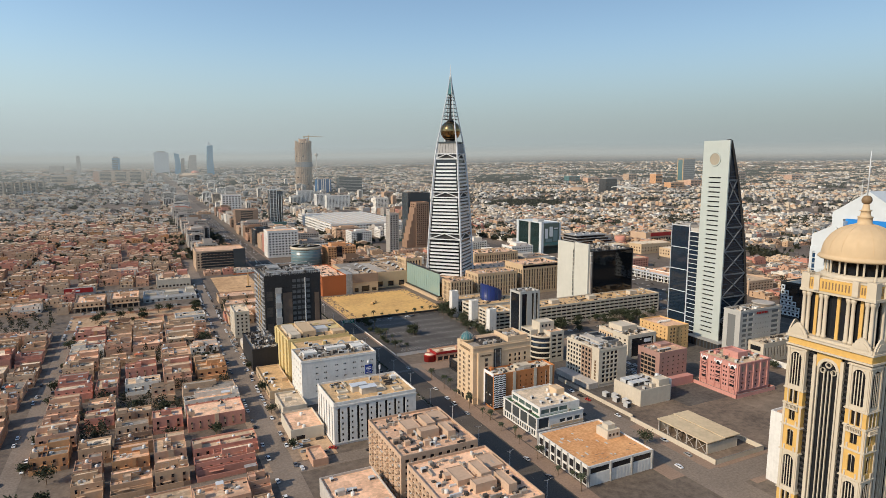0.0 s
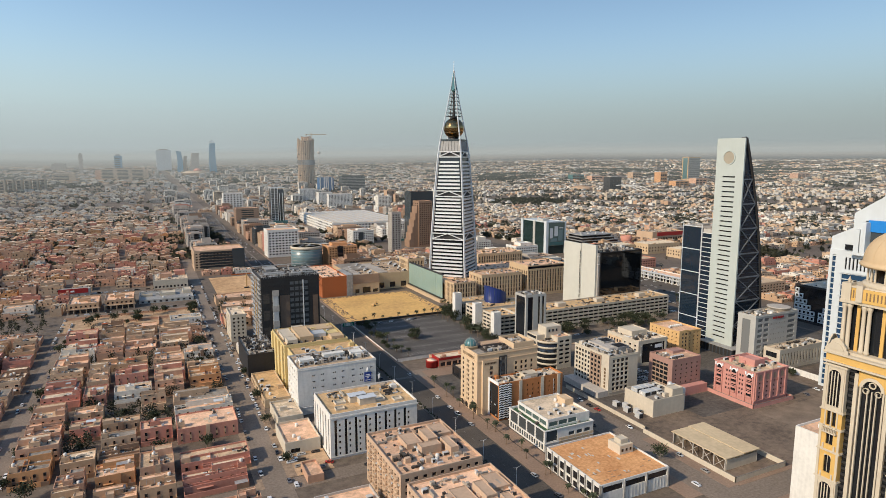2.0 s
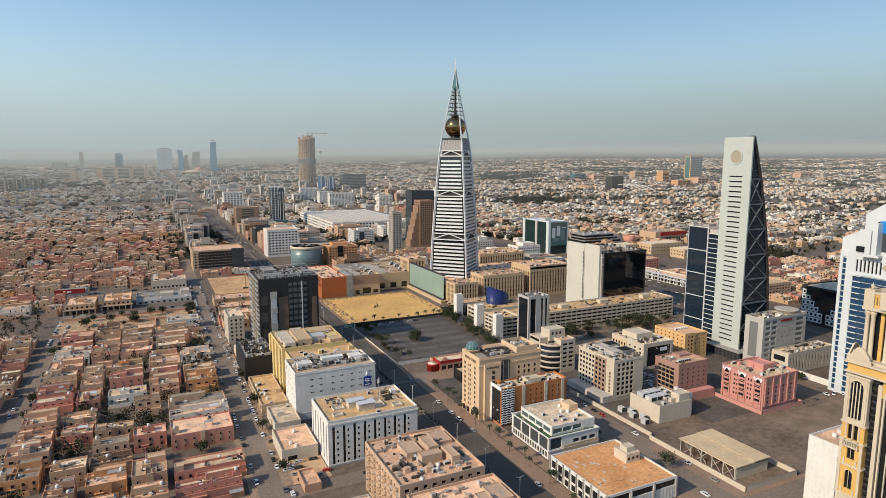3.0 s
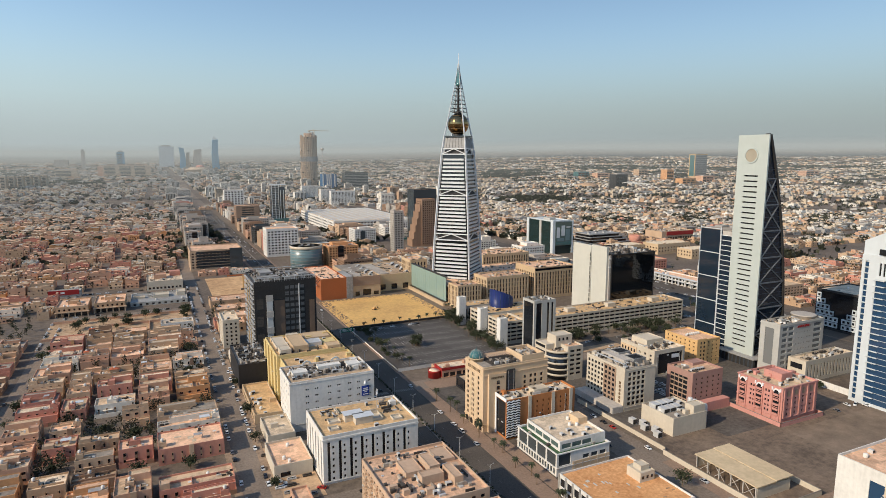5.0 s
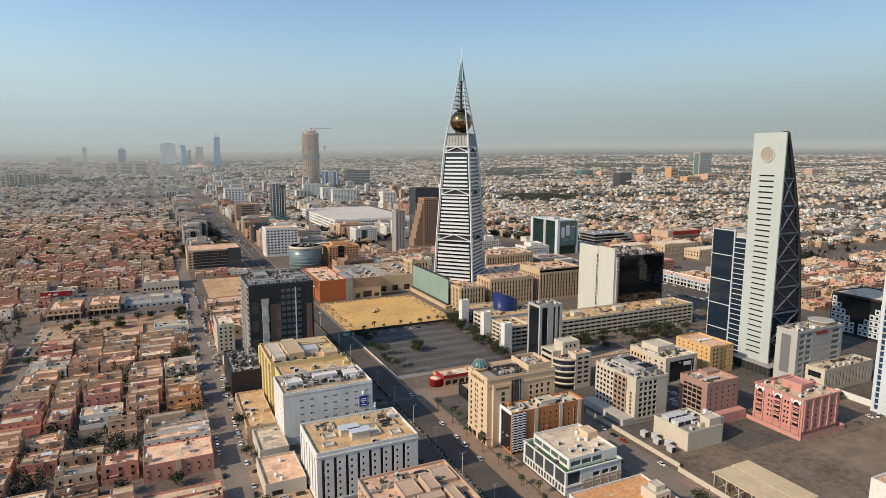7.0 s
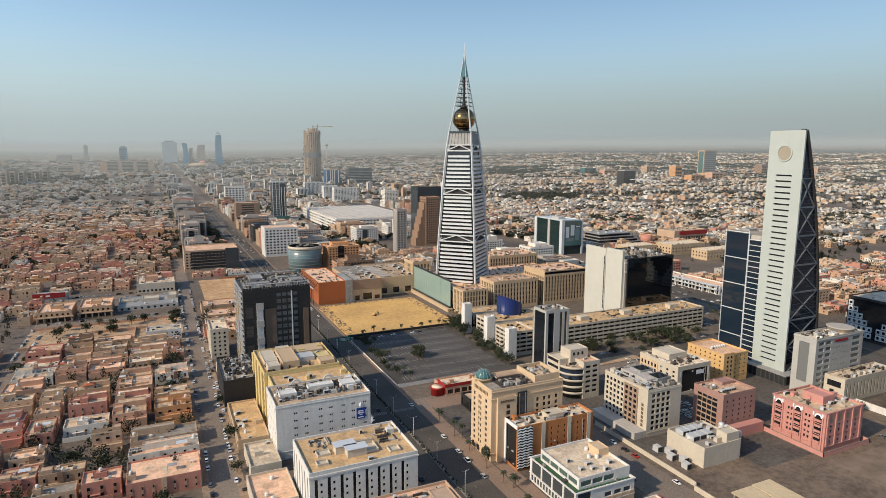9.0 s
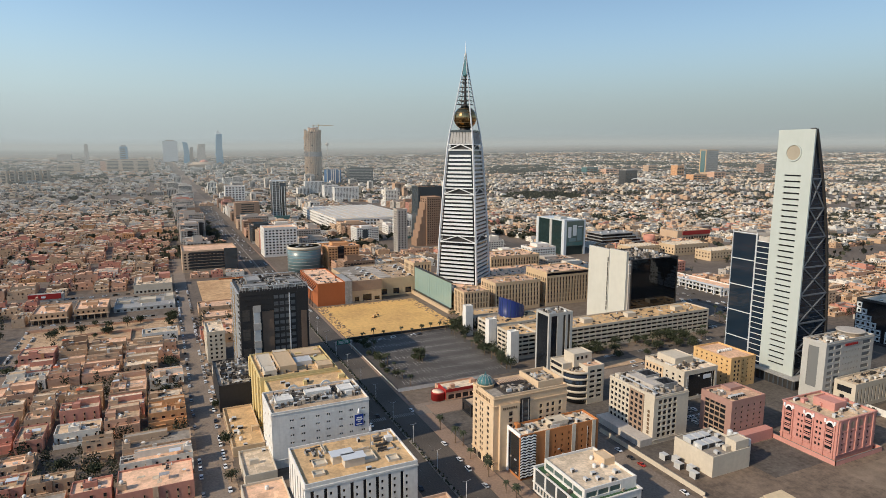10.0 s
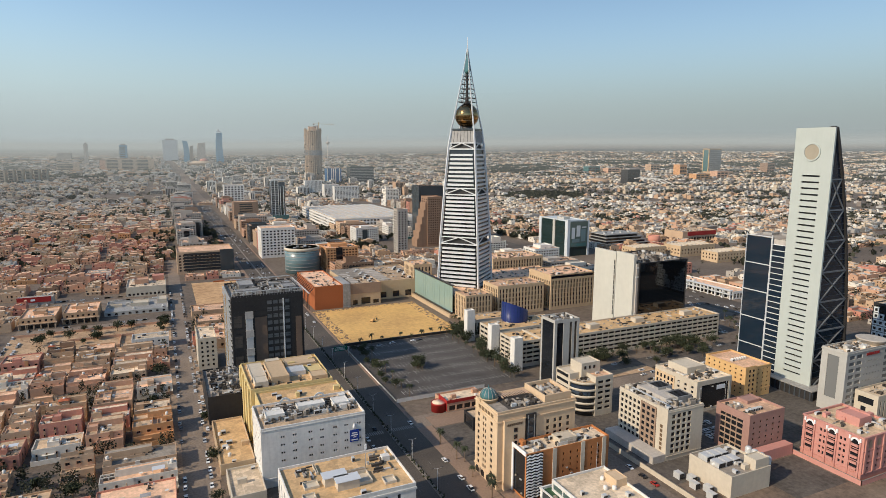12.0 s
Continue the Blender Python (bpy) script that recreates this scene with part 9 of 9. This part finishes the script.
# woods of garden trees among the far houses
bm_v, bm_f, TREE_SPOTS = [], [], []
CLOSE = [p[:4] for p in NEAR + MID if math.hypot(p[0] - EYE[0], p[1] - EYE[1]) < 940]
for i in range(60000):
    dist, ang = 330 + 9500 * gr.random() ** 1.6, radians(gr.uniform(-14, 66))
    u, v = EYE[0] + dist * math.sin(ang), EYE[1] + dist * math.cos(ang)
    grove = noise.noise(Vector((u / 420, v / 170, 3))) + 0.5 * noise.noise(Vector((u / 110, v / 60, 8)))
    if busy(u - 3, v - 3, 6, 6) or (v > 1900 and 120 < u < 205) or gr.random() > (0.22 if dist < 750 else 0.06) + 3.4 * max(0, grove - 0.14) or (u < 140 and dist > 750 and gr.random() < 0.35):
        continue
    if dist < 900 and any(a - 1.5 < u < a + w + 1.5 and b - 1.5 < v < b + d + 1.5 for a, b, w, d in CLOSE):
        continue
    TREE_SPOTS.append((u, v, dist))
for gu, gv, half, deep in ((1312, 1943, 165, 200), (1039, 1220, 72, 75), (1303, 1208, 55, 90), (1607, 1026, 46, 100), (2697, 4300, 300, 600), (4100, 4700, 500, 500), (4700, 3900, 400, 400), (5600, 3800, 500, 300), (1900, 1500, 120, 60)):
    # parks: long dark stands of trees
    tilt = math.atan2(gu - EYE[0], gv - EYE[1])
    for i in range(int(half * deep / 36 if half < 200 else half * deep / 190)):
        a, b = gr.uniform(-1, 1), gr.uniform(-1, 1)
        if a * a + b * b * (0.5 + 0.5 * abs(a)) > 0.8 + 0.5 * noise.noise(Vector((a * 3, b * 3, gu))):
            continue
        u, v = gu + a * half * math.cos(tilt) + b * deep * math.sin(tilt), gv - a * half * math.sin(tilt) + b * deep * math.cos(tilt)
        TREE_SPOTS.append((u, v, math.hypot(u - EYE[0], v - EYE[1])))
for u, v, dist in TREE_SPOTS:
    x, y, z, s = far_place(u, v)
    near = dist < 1000
    for q in range(70 if near else 9):
        rad = (2.0 if near else 6.5) * s * (1 if dist < 4000 else 2.2)
        p = Vector((x + gr.gauss(0, rad * 0.55), y + gr.gauss(0, rad * 0.55), z + s * gr.uniform(2.0, 8.5)))
        e = Euler((gr.uniform(0, 3.1), gr.uniform(0, 3.1), 0)).to_matrix()
        k = (0.42 if near else 3.0) * s * gr.uniform(0.6, 1.3) * (1 if dist < 4000 else 2.0)
        n = len(bm_v)
        bm_v += [p + e @ Vector(t) for t in ((-k, -k * 0.7, 0), (k, -k * 0.6, 0), (k * 0.7, k, 0), (-k * 0.8, k * 0.8, 0))]
        bm_f.append((n, n + 1, n + 2, n + 3))
me = bpy.data.meshes.new("garden_trees")
me.from_pydata(bm_v, [], bm_f)
me.materials.append(M["farleaf"])
tagged(put("garden_trees", me), "scattered dark green garden trees among the houses", "trees", kind="stuff")


def car_proto(paint, name, long=4.6, tall=1.45):
    ob = thing("car", f"{name} saloon car parked on the asphalt", "car", 0, 0, group="cars")
    w = 1.8
    bm = bmesh.new()
    prof = [(-long / 2, 0.35), (-long / 2 + 0.05, 0.8), (-long / 2 + 0.9, 0.92), (long / 2 - 1.1, 0.92), (long / 2 - 0.05, 0.72), (long / 2, 0.35)]
    a = [bm.verts.new((-w / 2, y, z)) for y, z in prof]
    b = [bm.verts.new((w / 2, y, z)) for y, z in prof]
    bm.faces.new(a)
    bm.faces.new(b[::-1])
    for i in range(len(prof)):
        j = (i + 1) % len(prof)
        bm.faces.new((a[i], b[i], b[j], a[j]))
    bmesh.ops.create_cube(bm, size=1, matrix=Matrix.Translation((0, -0.45, tall - 0.03)) @ Matrix.Diagonal((w - 0.44, long - 3.0, 0.06, 1)))
    bmesh.ops.recalc_face_normals(bm, faces=bm.faces)
    body = part("body", bm, paint, ob)
    def cabin(z0, z1, y0, y1, y2, y3, ins, material, nm):
        bm = bmesh.new()
        vs = [bm.verts.new(p) for p in ((-w / 2 + 0.05, y0, z0), (w / 2 - 0.05, y0, z0), (w / 2 - 0.05, y3, z0), (-w / 2 + 0.05, y3, z0), (-w / 2 + ins, y1, z1), (w / 2 - ins, y1, z1), (w / 2 - ins, y2, z1), (-w / 2 + ins, y2, z1))]
        for c in ((0, 1, 5, 4), (1, 2, 6, 5), (2, 3, 7, 6), (3, 0, 4, 7), (4, 5, 6, 7)):
            bm.faces.new([vs[x] for x in c])
        part(nm, bm, material, ob)
    cabin(0.92, tall - 0.06, -long / 2 + 0.5, -long / 2 + 1.1, long / 2 - 2.0, long / 2 - 1.2, 0.22, M["glass"], "cabin_glass")
    for x in (-w / 2, w / 2):
        for y in (-long / 2 + 0.85, long / 2 - 0.85):
            bm = lathe([(0.1, -0.1), (0.33, -0.1), (0.33, 0.1), (0.1, 0.1)], 12)
            bm.transform(Matrix.Translation((x, y, 0.33)) @ Matrix.Rotation(math.pi / 2, 4, "Y"))
            part("wheel", bm, M["rubber"], ob)
    return ob


paints = [("white", (0.75, 0.75, 0.73)), ("silver", (0.42, 0.43, 0.43)), ("black", (0.02, 0.02, 0.022)), ("dark grey", (0.12, 0.12, 0.13)), ("red", (0.40, 0.03, 0.02)), ("white van-like", (0.72, 0.72, 0.70))]
CARS = [car_proto(mat("paint_" + n.replace(" ", "_"), c, rough=0.3, spread=0.03, bump=0.0, spec=0.5), n, 4.6 if i < 5 else 5.2, 1.45 if i < 5 else 1.95) for i, (n, c) in enumerate(paints)]
slots = []
for i in range(34):
    slots += [(50.6, 230 + i * 8.6, 0), (62.3, 236 + i * 8.2, 180)]
for i in range(22):
    slots += [(-73.5, 300 + i * 11.5, 0), (-64.6, 296 + i * 12.0, 180)]
for i in range(22):
    slots += [(173.6, 225 + i * 9.5, 0), (144.4, 300 + i * 10.5, 180)]
for i in range(9):
    slots += [(300 + i * 9, 411.5, 90), (306 + i * 10, 421, 270)]
for i in range(12):
    slots += [(137 - 3.1 * i, 302, 90)]
for i in range(14):
    slots += [(gr.choice((148, 152, 164, 168.5)), 240 + i * 37 + gr.uniform(-9, 9), 0)]
for i in range(16):
    slots += [(238.5, 225 + i * 9.0, 0), (256, 228 + i * 9.5, 180)]
for i in range(10):
    slots += [(400 + i * 5, 263 + gr.uniform(-3, 3), gr.uniform(0, 360)), (186 + i * 6, 562, 90)]
slots += [(79, 316, 10), (82, 318, 5), (85, 313, 60), (70, 322, 0)]
first = set()
for x, y, a in slots:
    if gr.random() < 0.56:
        continue
    k = gr.choices(range(6), (9, 6, 4, 4, 1, 2))[0]
    o = CARS[k] if k not in first else copy_thing(CARS[k], Matrix())
    first.add(k)
    o.location, o.rotation_euler = (x + gr.uniform(-0.2, 0.2), y + gr.uniform(-1, 1), 0.07), (0, 0, radians(a + gr.uniform(-3, 3)))
for k, o in enumerate(CARS):
    if k not in first:
        o.location = (238.5, 200 + k * 6, 0.07)

# bay lines of the car park, lane lines of the avenue
lines = []
for r in range(7):
    v = 456 + r * 16.5
    for i in range(30):
        u = 186 + i * 2.75
        if gr.random() < 0.9:
            cut = gr.choice((0, 0, 0, 1.5, 3.0))
            lines += [(u, v + cut, 0.0, u + 0.2, v + 10.2 - gr.choice((0, 0, 2.0)), 0.1)]
    lines.append((186, v + 5.0, 0.0, 266, v + 5.14, 0.1))
tagged(put("bay_lines", mesh_of("bay_lines", lines, M["bayline"])), "white painted parking bay lines", "road marking", kind="stuff")
lines = []
for i in range(120):
    for u in (151.0, 165.8):
        lines.append((u, 60 + i * 11, 0.0, u + 0.12, 62.6 + i * 11, 0.062))
tagged(put("lane_lines", mesh_of("lane_lines", lines, M["line"])), "white dashed lane lines of the avenue", "road marking", kind="stuff")
crosswalk = [(144 + i * 1.2, 410, 0, 144.6 + i * 1.2, 414, 0.064) for i in range(10)] + [(161 + i * 1.2, 410, 0, 161.6 + i * 1.2, 414, 0.064) for i in range(11)]
tagged(put("crossing_stripes", mesh_of("crossing_stripes", crosswalk, M["line"])), "worn white zebra crossing stripes", "road marking", kind="stuff")


def lamp_proto():
    ob = thing("street_lamp", "tall grey double-armed street lamp on the median", "street lamp", 0, 0, group="avenue lamps")
    part("pole", lathe([(0.2, 0), (0.13, 0.6), (0.08, 11.5)], 8), M["metal"], ob)
    for s in (-1, 1):
        bm = bmesh.new()
        beam(bm, (0, 0, 11.2), (s * 2.2, 0, 11.8), 0.09)
        part("arm", bm, M["metal"], ob)
        slab("lamp_head", ob, M["charcoal"], s * 2.5 - 0.4, -0.16, 11.72, s * 2.5 + 0.4, 0.16, 11.9)
    return ob


lamp = lamp_proto()
for i in range(22):
    o = lamp if i == 0 else copy_thing(lamp, Matrix())
    o.location = (158.5, 215 + i * 32, 0.2)
shrubs_v, shrubs_f = [], []
for i in range(150):
    v = 215 + i * 4.2
    for q in range(10):
        p = Vector((158.5 + gr.gauss(0, 0.5), v + gr.gauss(0, 1.0), 0.3 + abs(gr.gauss(0.4, 0.4))))
        e = Euler((gr.uniform(0, 3), gr.uniform(0, 3), 0)).to_matrix()
        n = len(shrubs_v)
        shrubs_v += [p + e @ Vector(t) for t in ((-0.4, -0.3, 0), (0.4, -0.3, 0), (0.3, 0.4, 0), (-0.3, 0.4, 0))]
        shrubs_f.append((n, n + 1, n + 2, n + 3))
me = bpy.data.meshes.new("median_shrubs")
me.from_pydata(shrubs_v, [], shrubs_f)
me.materials.append(M["leaf"])
tagged(put("median_shrubs", me), "low green shrubs along the avenue median", "shrubs", kind="stuff")

# cars too far off to tell apart: along the avenue, the side streets and in the lots
fr = random.Random(31)
bx = []
CAR_FREE = [(x - 2.2, y - 5.4, x + 2.2, y + 5.4) for x, y, a in slots]
for i in range(420):
    k = fr.random()
    if k < 0.45:
        u, v, along = fr.choice((146, 150, 154, 163, 167, 171)), fr.uniform(640, 1950), True
    elif k < 0.75:
        u, v, along = fr.choice((51, 62, -73, -65)), fr.uniform(610, 845), True
    elif k < 0.87:
        u, v, along = fr.uniform(-60, 40), fr.choice((709, 724, 817, 836)), False
    else:
        u, v, along = fr.uniform(565, 600), fr.uniform(420, 1400), True
    a, b = (0.9, 2.3) if along else (2.3, 0.9)
    m = fr.choices(range(4), (6, 3, 3, 2))[0]
    bx += [(u - a, v - b, 0.3, u + a, v + b, 0.95, m, m), (u - a * 0.8, v - b * 0.55, 0.95, u + a * 0.8, v + b * 0.5, 1.42, 4, m)]
for i in range(560):
    k = fr.random()
    if k < 0.3:
        u, v, along = fr.choice((51.2, 61.4, 64.4)) + fr.uniform(-0.3, 0.3), fr.uniform(240, 700), True
    elif k < 0.42:
        u, v, along = fr.uniform(66, 84), fr.choice((309, 315, 321, 327, 357, 363)), False
    elif k < 0.62:
        u, v, along = fr.uniform(562, 602), fr.uniform(440, 900), True
    elif k < 0.72:
        u, v, along = fr.uniform(474, 556), fr.choice((472, 480, 500, 508, 528, 536, 556, 564)), True
    elif k < 0.84:
        u, v, along = fr.uniform(302, 540), fr.choice((411, 421, 428, 446)), False
    elif k < 0.92:
        u, v, along = fr.uniform(306, 336), fr.choice((330, 336, 344, 350)), True
    else:
        u, v, along = fr.choice((240, 254.5)), fr.uniform(210, 400), True
    if any(a < u < c and b < v < e for a, b, c, e in CAR_FREE):
        continue
    CAR_FREE.append((u - 5, v - 5.2, u + 5, v + 5.2) if not along else (u - 2.1, v - 5.2, u + 2.1, v + 5.2))
    a, b = (0.9, 2.3) if along else (2.3, 0.9)
    m = fr.choices(range(4), (4, 4, 3, 3))[0]
    bx += [(u - a, v - b, 0.3, u + a, v + b, 0.95, m, m), (u - a * 0.8, v - b * 0.55, 0.95, u + a * 0.8, v + b * 0.5, 1.42, 4, m)]
tagged(put("far_cars", mesh_of("far_cars", bx, [M["steel"], M["ductdark"], M["metal"], M["plantgrey"], M["glass"]])), "small distant cars along the streets", "cars", kind="stuff")
# bushes, spoil and scraps on the open earth strip
sv, sf = [], []
for i in range(700):
    x, y, q = fr.uniform(-72, 47), fr.uniform(648, 705), fr.uniform(0.15, 0.9)
    n = len(sv)
    sv += [(x - q, y - q * 0.7, 0.05), (x + q, y - q * 0.5, 0.05), (x + q * 0.7, y + q, 0.05), (x - q * 0.8, y + q * 0.7, 0.05), (x, y, 0.1 + q * fr.uniform(0.4, 1.0))]
    sf += [(n, n + 1, n + 4), (n + 1, n + 2, n + 4), (n + 2, n + 3, n + 4), (n + 3, n, n + 4)]
me = bpy.data.meshes.new("spoil_heaps")
me.from_pydata(sv, [], sf)
me.materials.append(M["earth"])
tagged(put("spoil_heaps", me), "small spoil heaps on the open earth strip", "rubble", kind="stuff")
for u0, v0, u1, v1 in ((-74, 645, 10, 645.4), (10, 645, 10.4, 676), (-74, 706, 48, 706.4), (-30, 676, 20, 676.4)):
    tagged(slab("plot_wall", None, M["wall_tan"], u0, v0, 0, u1, v1, 2.2), "low tan plot wall by the earth strip", "wall")
